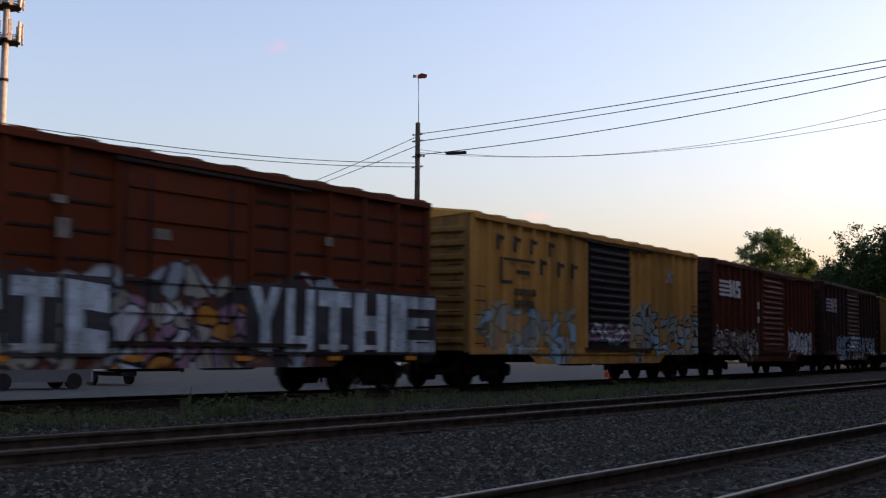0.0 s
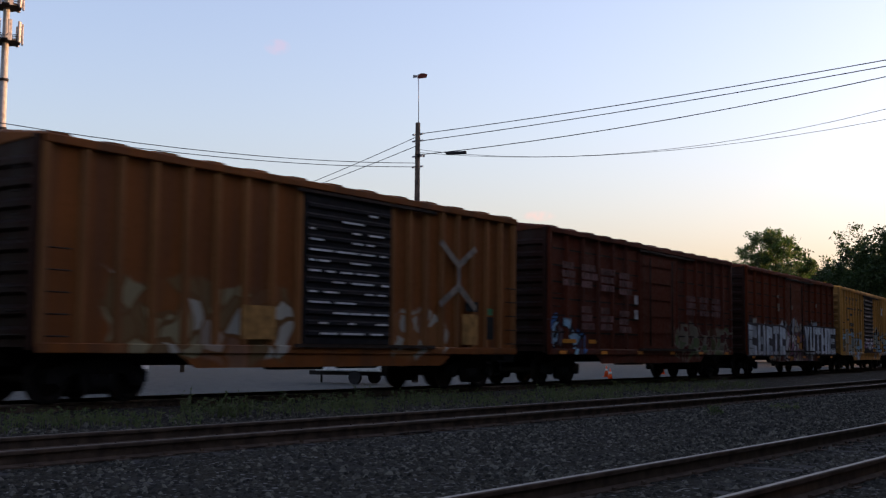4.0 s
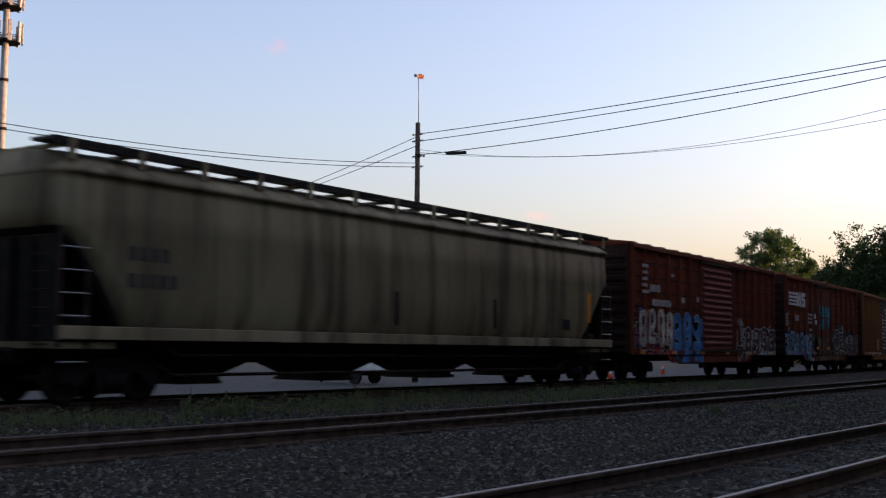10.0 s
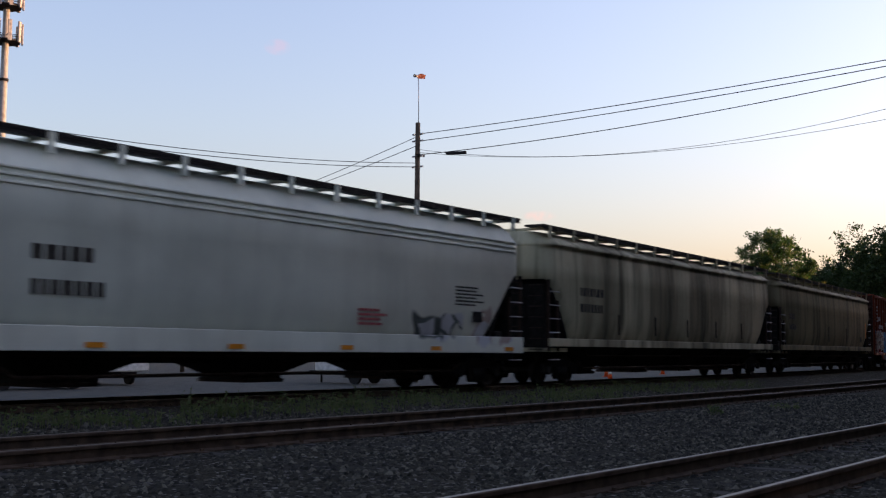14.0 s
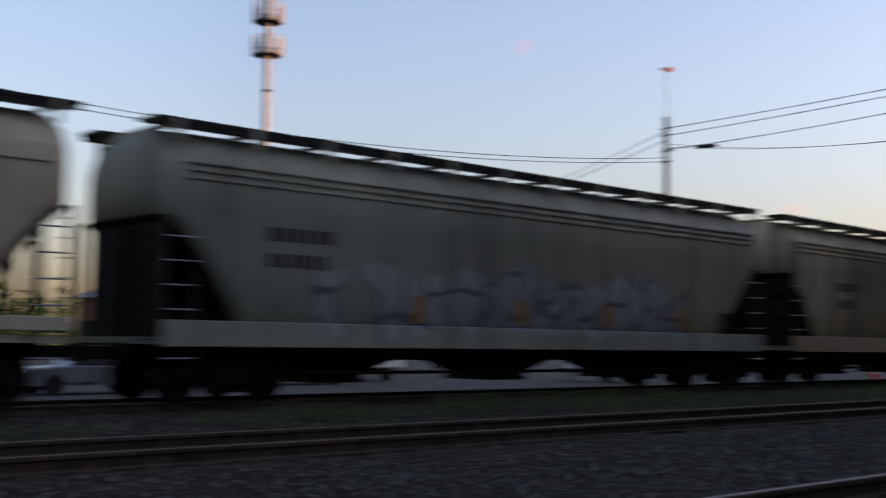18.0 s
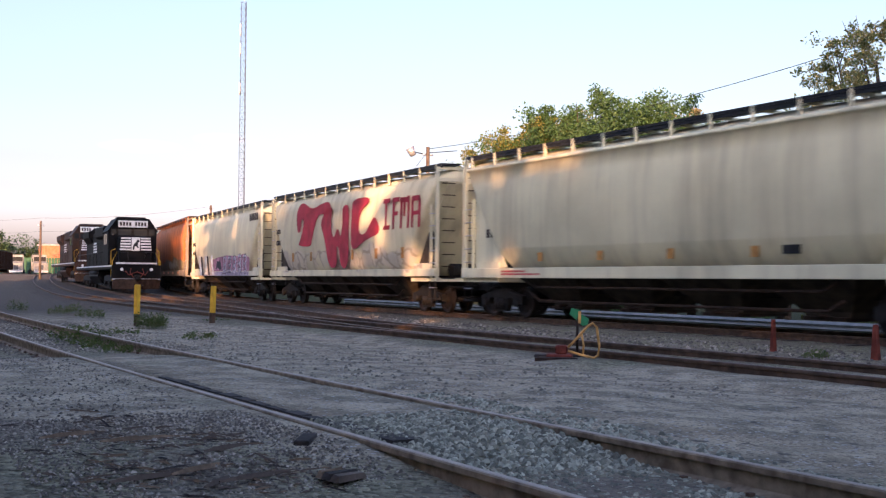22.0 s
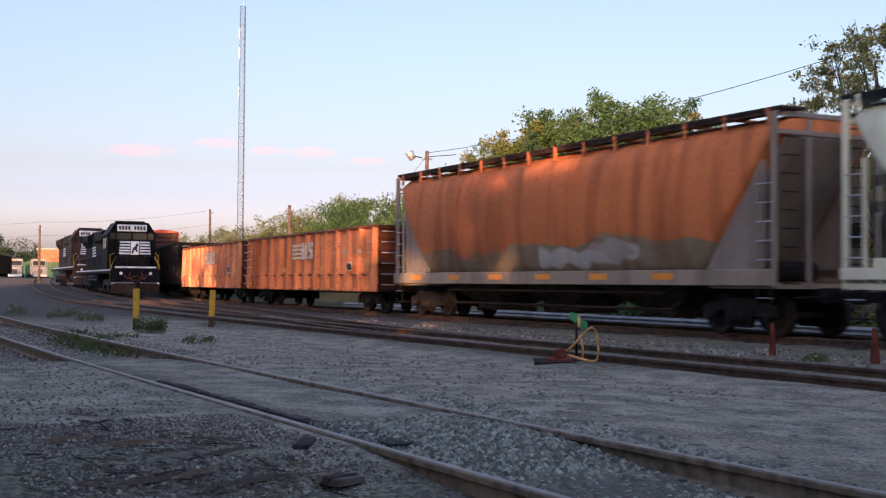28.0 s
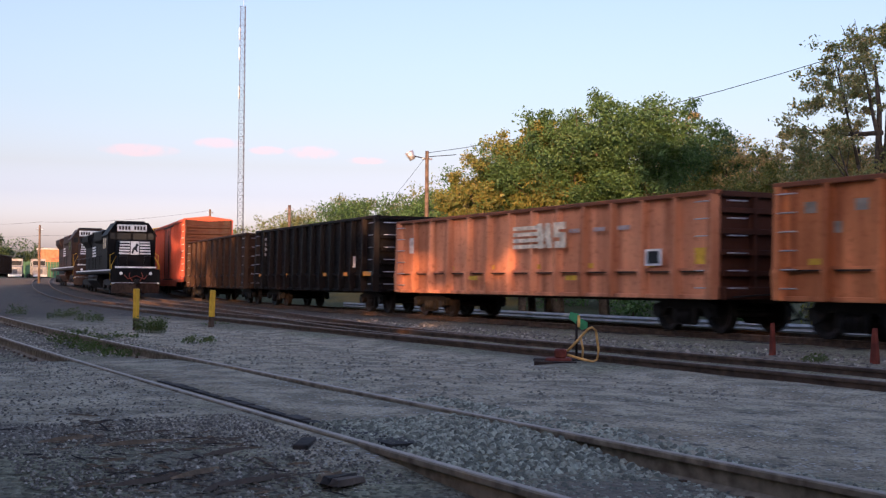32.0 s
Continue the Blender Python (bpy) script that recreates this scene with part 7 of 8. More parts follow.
tg = part("target", Shape().prism([(0.11, 0.66), (0.14, 0.75), (0.26, 0.72), (0.30, 0.62), (0.22, 0.57)], 0.152, 0.168).prism([(0.25, 0.63), (0.31, 0.65), (0.40, 0.59), (0.39, 0.51), (0.31, 0.48), (0.25, 0.53)], 0.1525, 0.1675), "green_sign", stand, "green enamel target plate")
part("target_badge", Shape().box(0.245, 0.285, 0.14, 0.15, 0.52, 0.70), "lever", tg, "small cream badge with faded writing")
part("lever", Shape().pipe([(0.10, -0.05, 0.17), (0.24, -0.05, 0.32), (0.40, -0.05, 0.50), (0.46, -0.05, 0.53), (0.52, -0.05, 0.48), (0.56, -0.05, 0.2), (0.54, -0.05, 0.06), (0.48, -0.05, 0.02), (0.3, -0.05, 0.06), (0.10, -0.05, 0.12)], 0.019, 8).pipe([(0.30, -0.05, 0.37), (0.33, -0.05, 0.2), (0.32, -0.05, 0.07)], 0.016, 6), "lever", stand, "worn yellow bent lever")

rail_guard = thing("guard_rail", "galvanised road guard rail on posts", "guard rail")
gp = [(x, bend_y(x, 26.0)) for x in x_steps(-62, -4, 2.0)]
prof = [(0.0, 0.02), (-0.07, 0.09), (-0.02, 0.16), (-0.07, 0.23), (0.0, 0.31), (0.02, 0.31), (-0.05, 0.23), (0.0, 0.16), (-0.05, 0.09), (0.02, 0.02)]
part("beam", Shape().rings([[(x, y + a, -0.22 + b) for a, b in prof] for x, y in gp]), "guard_steel", rail_guard, "corrugated steel beam")
for x, y in gp:
    part("guard_post", Shape().box(x - 0.06, x + 0.06, y + 0.03, y + 0.16, -0.6, 0.1), "wood_pole", rail_guard)


def cone(x, y, z):
    t = thing("traffic_cone", "orange traffic cone with a white collar", "traffic cone", "traffic cones", pose(x, y, z))
    part("cone_body", Shape().rod((0, 0, 0.03), (0, 0, 0.72), 0.16, 14, 0.03), M["cone"], t)
    part("cone_foot", Shape().box(-0.2, 0.2, -0.2, 0.2, 0, 0.03), M["cone"], t)
    part("cone_collar", Shape().rod((0, 0, 0.4), (0, 0, 0.54), 0.098, 14, 0.07), "white", t)


M["cone"] = plain("cone_orange", (0.75, 0.10, 0.02), 0.5, 0, 0.1, 4)
cone(60.5, 32.6, -0.55)
cone(82.0, 39.7, -0.55)
cone(70.0, 38.0, -0.55)


# ---------- standing locomotives ----------
M["loco"] = plain("black_loco_paint", (0.006, 0.006, 0.0065), 0.55, 0, 0.4, 1.2)
M["loco"].node_tree.nodes["Principled BSDF"].inputs["Specular IOR Level"].default_value = 0.06
M["glass"] = plain("dark_cab_glass", (0.02, 0.022, 0.025), 0.08, 0, 0.1, 2)
M["lamp_red"] = plain("red_marker_lamp", (0.9, 0.08, 0.03), 0.4, 0, 0.05, 3, 1.2)
M["lamp_white"] = plain("headlamp_glass", (0.7, 0.7, 0.68), 0.2, 0, 0.05, 3)
M["head_on"] = plain("lit_headlamp", (1.0, 0.50, 0.10), 0.3, 0, 0.02, 3, 2.5)


def build_loco(label):
    t = thing("locomotive", label, "locomotive", "standing locomotives")
    part("deck", Shape().box(-10.0, 9.6, -1.5, 1.5, 1.35, 1.62, 0.02), "loco", t)
    part("deck_edge", Shape().box(-10.0, 9.6, -1.516, -1.50, 1.52, 1.60).box(-10.0, 9.6, 1.50, 1.516, 1.52, 1.60), "white", t, "white frame stripe")
    part("long_hood", Shape().rings([[(x, -0.9, 1.62), (x, -0.9, 3.95), (x, -0.7, 4.15), (x, 0.7, 4.15), (x, 0.9, 3.95), (x, 0.9, 1.62)] for x in (-8.9, 5.6)]), "loco", t)
    part("radiator", Shape().rings([[(x, -0.9, 3.3), (x, -1.2, 3.75), (x, -1.2, 4.15), (x, -0.8, 4.35), (x, 0.8, 4.35), (x, 1.2, 4.15), (x, 1.2, 3.75), (x, 0.9, 3.3)] for x in (-8.8, -5.2)]), "loco", t, "flared radiator section")
    part("brake_blister", Shape().box(-1.2, 3.2, -1.25, 1.25, 3.5, 4.3, 0.12), "loco", t)
    for x in (-8.2, -7.0, -5.8, 0.0, 1.4):
        part("roof_fan", Shape().rod((x, 0, 4.3), (x, 0, 4.52), 0.55, 16), "iron", t)
    part("exhaust_stack", Shape().box(-3.2, -2.6, -0.25, 0.25, 4.1, 4.55, 0.03), "iron", t)
    for i in range(9):
        x = -4.9 + i * 1.05
        part("hood_door", Shape().box(x, x + 0.95, -0.925, -0.9, 1.8, 3.3, 0.008), "loco", t)
    cab = part("cab", Shape().rings([[(x, -1.5, 1.62), (x, -1.5, 3.75), (x, -0.95, 4.55), (x, 0.95, 4.55), (x, 1.5, 3.75), (x, 1.5, 1.62)] for x in (5.6, 7.9)]), "loco", t)
    part("cab_roof", Shape().rings([[(x, -1.58, 3.76), (x, -1.0, 4.6), (x, 1.0, 4.6), (x, 1.58, 3.76), (x, 1.5, 3.72), (x, 0.95, 4.52), (x, -0.95, 4.52), (x, -1.5, 3.72)] for x in (5.5, 8.05)]), "loco", cab)
    part("number_board", Shape().box(7.9, 8.06, -0.92, 0.92, 4.02, 4.46, 0.02), "white", cab, "white number boards")
    for y in (-0.82, 0.12):
        for k in range(4):
            part("number_bar", Shape().box(8.06, 8.068, y + 0.19 * k, y + 0.19 * k + 0.13, 4.13, 4.36), "ink", cab, "dark figure bar")
    part("headlamp", Shape().rod((8.06, 0, 4.33), (8.12, 0, 4.33), 0.1, 12).rod((8.06, 0, 4.13), (8.12, 0, 4.13), 0.1, 12), "lamp_white", cab, "pair of unlit headlamps")
    for y0, y1 in ((-1.36, -1.02), (-0.9, -0.08), (0.08, 0.9), (1.02, 1.36)):
        part("windscreen", Shape().box(7.9, 7.925, y0, y1, 3.52, 3.92), "glass", cab, "dark windscreen")
    for x0, x1 in ((5.9, 6.6), (6.7, 7.4)):
        part("side_window", Shape().box(x0, x1, -1.52, -1.5, 2.95, 3.6), "glass", cab, "dark side window")
    part("roof_gear", Shape().rod((6.2, -0.3, 4.6), (6.2, -0.3, 4.75), 0.08, 8).box(6.5, 7.4, -0.9, 0.9, 4.58, 4.72, 0.03), "iron", cab)
    part("horn", Shape().rod((4.6, -0.3, 4.5), (5.0, -0.3, 4.5), 0.04, 6, 0.1).rod((4.6, 0.1, 4.55), (5.0, 0.1, 4.55), 0.04, 6, 0.1).rod((4.7, -0.1, 4.1), (4.7, -0.1, 4.55), 0.03, 6), "iron", t)
    nose = part("short_hood", Shape().rings([[(x, -w, 1.62), (x, -w, h - 0.12), (x, -w + 0.15, h), (x, w - 0.15, h), (x, w, h - 0.12), (x, w, 1.62)] for x, w, h in ((7.9, 1.0, 3.48), (9.1, 1.0, 3.42), (9.22, 0.92, 3.34))]), "loco", t)
    for i in range(5):
        z = 2.55 + i * 0.175
        for y0, y1 in ((-0.98 + 0.02 * i, -0.30), (0.30, 0.98 - 0.02 * i)):
            part("nose_stripe", Shape().box(9.225, 9.24, y0, y1, z, z + 0.10), "white", nose, "white nose stripe")
    part("nose_panel", Shape().box(9.225, 9.236, -0.26, 0.26, 2.52, 3.36), "white", nose, "white nose panel")
    horse = [(-0.20, 2.60), (-0.10, 2.58), (-0.06, 2.78), (0.02, 2.82), (0.10, 2.70), (0.20, 2.72), (0.12, 2.84), (0.14, 3.02), (0.24, 3.12), (0.18, 3.22), (0.08, 3.20), (0.02, 3.06), (-0.08, 2.98), (-0.16, 2.84)]
    part("nose_emblem", Shape().rings([[(x, y, z) for y, z in horse] for x in (9.237, 9.244)]), "black", nose, "black emblem shape")
    part("front_plate", Shape().box(9.6, 9.7, -1.5, 1.5, 0.75, 1.62, 0.02), "loco", t)
    part("front_stripe", Shape().box(9.60, 9.712, -1.25, 1.25, 1.68, 1.78), "white", t, "white anticlimber stripe")
    part("plow", Shape().rings([[(9.7, -1.45, z0), (10.15, 0, z0), (9.7, 1.45, z0), (9.6, 1.45, z0), (9.6, -1.45, z0)] for z0 in (0.12, 0.75)]), "iron_brown", t, "rusty snow plow")
    part("coupler", COUPLER, "iron", t, "knuckle coupler", pose(9.6, 0, 0))
    part("coupler", COUPLER, "iron", t, "knuckle coupler", pose(-10.0, 0, 0, 0, 0, 180))
    for y in (-0.9, 0.9):
        part("ditch_lamp", Shape().rod((9.7, y, 1.35), (9.78, y, 1.35), 0.1, 10), "lamp_white", t, "unlit ditch lamp")
    part("plow_edge", Shape().box(9.60, 9.74, -1.46, 1.46, 0.70, 0.78), "galv", t, "worn bright plow edge")
    for y in (-0.35, 0.35):
        part("marker_hose", Shape().pipe([(9.72, y, 1.4), (9.86, y * 1.2, 1.15), (9.9, y * 0.6, 0.85)], 0.028, 6), "red", t, "red brake hose")
    for y in (-1.15, 1.15):
        part("front_rail", Shape().pipe([(9.62, y, 1.62), (9.62, y, 2.42), (9.62, y * 0.45, 2.42), (9.62, y * 0.45, 1.62)], 0.022, 6), "black", t, "black front handrail")
    part("air_hose", Shape().pipe([(9.75, -0.7, 1.25), (9.95, -0.5, 1.0), (9.98, 0, 1.2), (9.95, 0.5, 1.0), (9.75, 0.7, 1.25)], 0.03, 6), "red", t, "red air hose")
    for y, d in ((-1.42, -1), (1.42, 1)):
        part("step_rail", Shape().pipe([(9.58, y * 1.03, 0.62), (9.58, y * 1.03, 1.85), (9.5, y * 0.82, 2.42)], 0.03, 6).pipe([(9.05, y * 1.04, 0.9), (9.05, y * 1.04, 2.5), (9.2, y * 0.88, 2.62)], 0.028, 6).pipe([(9.58, y * 1.03, 1.3), (9.05, y * 1.04, 1.3)], 0.02, 5), "yellow", t, "yellow step handrail")
        part("corner_step", Shape().box(9.1, 9.58, min(y, y - d * 0.25), max(y, y - d * 0.25), 0.55, 0.60).box(9.1, 9.58, min(y, y - d * 0.25), max(y, y - d * 0.25), 0.95, 1.0).box(9.1, 9.13, min(y, y - d * 0.25), max(y, y - d * 0.25), 0.5, 1.4), "loco", t, "black corner steps")
        part("handrail", Shape().pipe([(-9.8, y, 2.5), (5.3, y, 2.5)], 0.02, 6), "black", t, "dark side handrail")
        for i in range(9):
            part("stanchion", Shape().rod((-9.8 + i * 1.88, y, 1.62), (-9.8 + i * 1.88, y, 2.5), 0.018, 5), "black", t)
        for i in range(4):
            part("side_stripe", Shape().box(-4.4, -2.4 - 0.1 * i, min(d * 0.93, d * 0.94), max(d * 0.93, d * 0.94), 2.6 + i * 0.2, 2.72 + i * 0.2).box(3.6, 5.2, min(d * 0.93, d * 0.94), max(d * 0.93, d * 0.94), 2.6 + i * 0.2, 2.72 + i * 0.2), "white", t, "white side stripe")
    part("fuel_tank", Shape().rings([[(x, -1.35, 1.3), (x, -1.45, 0.9), (x, -1.1, 0.4), (x, 1.1, 0.4), (x, 1.45, 0.9), (x, 1.35, 1.3)] for x in (-2.6, 2.4)]), "loco", t)
    part("air_tank", Shape().rod((-2.4, -1.3, 1.15), (2.2, -1.3, 1.15), 0.17, 10), "iron", t)
    for cx in (-6.0, 6.0):
        tr = part("truck", Shape().box(-2.3, 2.3, -0.9, 0.9, 0.6, 1.0, 0.05), "iron", t, "six wheel truck", pose(cx, 0, 0))
        for y in (-1.08, 1.08):
            part("sideframe", Shape().prism([(-2.5, 0.5), (-2.4, 0.9), (-1.0, 1.0), (1.0, 1.0), (2.4, 0.9), (2.5, 0.5), (1.95, 0.35), (1.6, 0.6), (0.4, 0.6), (0.25, 0.3), (-0.25, 0.3), (-0.4, 0.6), (-1.6, 0.6), (-1.95, 0.35)], y - 0.08, y + 0.08), "iron", tr)
        for x in (-1.95, 0, 1.95):
            part("wheelset", WHEELSET, "wheel", tr, "", pose(x, 0, 0.45))
            part("journal_box", Shape().rod((x, -1.22, 0.5), (x, -1.1, 0.5), 0.17, 10), "iron", tr)
    return t


def stand_on_branch(ob, x):
    y = side_y(x) + siding_shift(x)
    ob.matrix_basis = pose(x, y, RAIL + grade(x), 0, 0, -6.7)


LOCO_X = -82.5
loco = build_loco("black diesel locomotive with white nose stripes and yellow handrails")
stand_on_branch(loco, LOCO_X)
second = copy_thing(loco, Matrix())
second["label"] = "second black diesel locomotive coupled behind the first"
stand_on_branch(second, LOCO_X - 20.9)
# brown tint puts the low sun's warm light into the black paint
M["loco_sunlit"] = plain("sunlit_black_loco_paint", (0.048, 0.021, 0.012), 0.6, 0, 0.5, 1.0)
for ob_ in second.children_recursive:
    if ob_.type == "MESH" and ob_.data.materials and ob_.data.materials[0] == M["loco"]:
        ob_.data = ob_.data.copy()
        ob_.data.materials[0] = M["loco_sunlit"]


# ---------- far end of the yard ----------
old_gon = copy_thing([c_ for c_, _l in CARS if c_.name.startswith("gondola")][3], pose(-180.0, 28.9, 1.5, 0, 0, bend_turn(-180.0)))
old_gon["label"], old_gon["group"] = "dark rusty gondola standing in the yard", ""


M["truck_white"] = plain("dusty_white_truck_paint", (0.20, 0.20, 0.195), 0.7, 0, 0.3, 2)


def semi_truck(x, y, z, turn):
    t = thing("semi_truck", "white highway tractor parked in the yard", "truck", "parked trucks", pose(x, y, z, 0, 0, turn))
    part("cab", Shape().prism([(-1.2, 0.9), (-1.2, 3.0), (-0.6, 3.6), (0.7, 3.6), (0.9, 2.4), (2.2, 2.1), (2.3, 0.7)], -1.15, 1.15), "truck_white", t)
    part("windscreen", Shape().box(0.72, 0.92, -1.0, 1.0, 2.45, 3.2), "glass", t)
    part("side_window", Shape().box(-0.2, 0.6, -1.16, -1.14, 2.3, 2.95), "glass", t)
    part("grille", Shape().box(2.24, 2.34, -0.4, 0.4, 0.95, 1.75, 0.03), "mast_grey", t, "dark radiator grille")
    part("bumper", Shape().box(2.2, 2.45, -1.15, 1.15, 0.42, 0.8, 0.04), "galv", t)
    part("exhaust_stack", Shape().rod((-1.35, -0.9, 1.0), (-1.35, -0.9, 3.5), 0.08, 8), "galv", t)
    part("chassis", Shape().box(-5, 2.1, -0.5, 0.5, 0.6, 0.9), "iron", t)
    for px in (1.5, -3.2, -4.5):
        for py in (-1.0, 1.0):
            part("wheel", Shape().rod((px, py - 0.15, 0.5), (px, py + 0.15, 0.5), 0.5, 14), "black", t)


semi_truck(-218.0, 38.8, 1.5, -14)
semi_truck(-216.0, 42.2, 1.5, -2)
fence = thing("slat_fence", "green slatted fence behind parked trucks", "fence")
M["green_paint"] = plain("green_fence_paint", (0.05, 0.12, 0.065), 0.7, 0, 0.2, 3)
for i in range(26):
    part("fence_slat", Shape().box(0, 0.05, i * 0.55, i * 0.55 + 0.5, 0, 3.2, 0.01), "green_paint", fence)
fence.matrix_basis = pose(-224.0, 35.0, 1.52, 0, 0, 0)
shed = thing("brick_shed", "distant orange brick shed in low sun", "building", at=pose(-229, 46.6, 1.45, 0, 0, 8))
M["brick_far"] = plain("orange_brick", (0.40, 0.16, 0.08), 0.9, 0, 0.25, 2)
part("wall", Shape().box(-1.5, 1.5, -1.5, 1.5, 0, 5.6), "brick_far", shed)
part("roof", Shape().rings([[(-1.7, -1.7, 5.6), (1.7, -1.7, 5.6), (1.7, 1.7, 5.6), (-1.7, 1.7, 5.6)], [(-1.7, -1.7, 5.9), (1.7, -1.7, 5.9), (1.7, 1.7, 5.9), (-1.7, 1.7, 5.9)]]), "concrete", shed)


# ---------- behind the train ----------
def parked_car(x, y, z, turn, paint, label, tall=False, lit=False):
    t = thing("parked_car", label, "car", "parked cars", pose(x, y, z, 0, 0, turn))
    top = 1.85 if tall else 1.42
    belt = 1.05 if tall else 0.88
    part("body", Shape().rings([[(xx, -w, 0.3), (xx, w, 0.3), (xx, w, b), (xx, w - 0.08, b + 0.05), (xx, -w + 0.08, b + 0.05), (xx, -w, b)] for xx, w, b in ((-2.3, 0.8, 0.7), (-2.15, 0.88, belt), (0.9, 0.9, belt), (2.1, 0.86, belt - 0.08), (2.35, 0.76, 0.6))], smooth=False), paint, t)
    part("cabin", Shape().rings([[(-1.9, -0.82, belt), (1.0, -0.82, belt), (1.0, 0.82, belt), (-1.9, 0.82, belt)], [(-1.5, -0.68, top), (0.35, -0.68, top), (0.35, 0.68, top), (-1.5, 0.68, top)]]), "glass", t, "dark glazed cabin")
    part("roof", Shape().box(-1.5, 0.35, -0.69, 0.69, top, top + 0.05, 0.02), paint, t)
    for px in (-1.45, 1.45):
        for py in (-0.8, 0.8):
            part("wheel", Shape().rod((px, py - 0.1, 0.33), (px, py + 0.1, 0.33), 0.33, 14), "black", t)
    for py in (-0.62, 0.62):
        part("headlamp", Shape().box(2.2, 2.37, py - 0.17, py + 0.17, 0.68, 0.8, 0.02), "head_on" if lit else "lamp_white", t, "lit headlamp" if lit else "")
    part("bumper", Shape().box(2.2, 2.42, -0.8, 0.8, 0.32, 0.5, 0.04).box(2.3, 2.36, -0.4, 0.4, 0.55, 0.66), "galv" if lit else paint, t)


M["car_red"] = plain("red_car_paint", (0.45, 0.03, 0.025), 0.3, 0, 0.1, 1)
M["car_grey"] = plain("grey_car_paint", (0.10, 0.11, 0.12), 0.3, 0, 0.1, 1)
M["car_white"] = plain("white_car_paint", (0.62, 0.62, 0.62), 0.3, 0, 0.1, 1)
parked_car(3.2, 33.8, -0.55, -93, "car_grey", "dark pickup facing the tracks with lit headlamps", True, True)
parked_car(11.2, 34.5, -0.55, 175, "car_red", "parked red car on the asphalt lot")
parked_car(16.8, 36.5, -0.55, 180, "car_grey", "parked dark car on the asphalt lot")
parked_car(28.0, 41.0, -0.55, 170, "car_grey", "parked dark car on the asphalt lot", True)
parked_car(-6.0, 31.0, -0.55, 10, "car_white", "parked white car behind the guard rail")


def brick_building(x, y, turn):
    t = thing("brick_building", "orange brick shop with a pale gable and a flat canopy", "building", at=pose(x, y, -0.55, 0, 0, turn))
    M["brick"] = plain("warm_brick", (0.36, 0.17, 0.10), 0.9, 0, 0.3, 4)
    part("wall", Shape().box(-9, 9, 0, 8, 0, 4.3), "brick", t)
    part("gable", Shape().prism([(-9.3, 4.3), (9.3, 4.3), (0, 8.2)], -0.3, 8.3), "off_white", t, "pale gable roof")
    part("canopy", Shape().box(-9.2, 9.2, -1.8, 0, 2.9, 3.2), "concrete", t)
    for i in range(6):
        px = -8 + i * 2.9
        w = part("window", Shape().box(px, px + 1.5, -0.04, 0.02, 1.0, 2.5), "white", t, "white framed window")
        part("pane", Shape().box(px + 0.1, px + 1.4, -0.05, -0.02, 1.1, 2.4), "glass", w)


brick_building(41, 62, 8)


def trailer(x, y, turn, label):
    t = thing("box_trailer", label, "trailer", "white trailers", pose(x, y, -0.55, 0, 0, turn))
    part("box", Shape().box(-1.9, 1.9, -1.0, 1.0, 0.62, 2.4, 0.05), "white", t)
    part("frame", Shape().box(-1.8, 2.6, -0.4, 0.4, 0.42, 0.62), "iron", t)
    for px in (-0.4,):
        for py in (-0.95, 0.95):
            part("wheel", Shape().rod((px, py - 0.1, 0.33), (px, py + 0.1, 0.33), 0.33, 14), "black", t)
    part("landing_leg", Shape().rod((2.5, -0.6, 0), (2.5, -0.6, 0.6), 0.06, 6), "iron", t)


trailer(44.5, 38.0, 100, "small white box trailer parked on the asphalt lot")
trailer(34.0, 44.0, 85, "white box trailer behind the train")
for k, (x, y, s) in enumerate(((-9.0, 27.3, 0.9), (-13.0, 27.6, 0.8), (-17.0, 27.4, 0.85), (-21.0, 28.0, 0.95), (-25.0, 28.3, 0.85), (-30.0, 29.0, 0.9), (-36.0, 29.5, 0.9), (-5.0, 28.5, 1.0), (1.0, 30.5, 0.8))):
    b = thing("bush", "low leafy green bush behind the guard rail", "bush", "bushes", pose(x, y, -0.55, 0, 0, k * 50))
    rb = random.Random(60 + k)
    cs = [(rb.uniform(-1, 1), rb.uniform(-0.6, 0.6), rb.uniform(0.3, 1.0)) for _ in range(9)]
    me = leaf_cloud(cs, [0.5] * 9, 700, 0.10, 70 + k)
    me.materials.append(LEAF["yellow" if k % 3 == 1 else "green"])
    part("foliage", me, "bark", b)
    part("stem", Shape().rod((0, 0, 0), (0.1, 0, 0.7), 0.04, 5).rod((0, 0, 0.2), (-0.5, 0.2, 0.8), 0.025, 5), "bark", b)


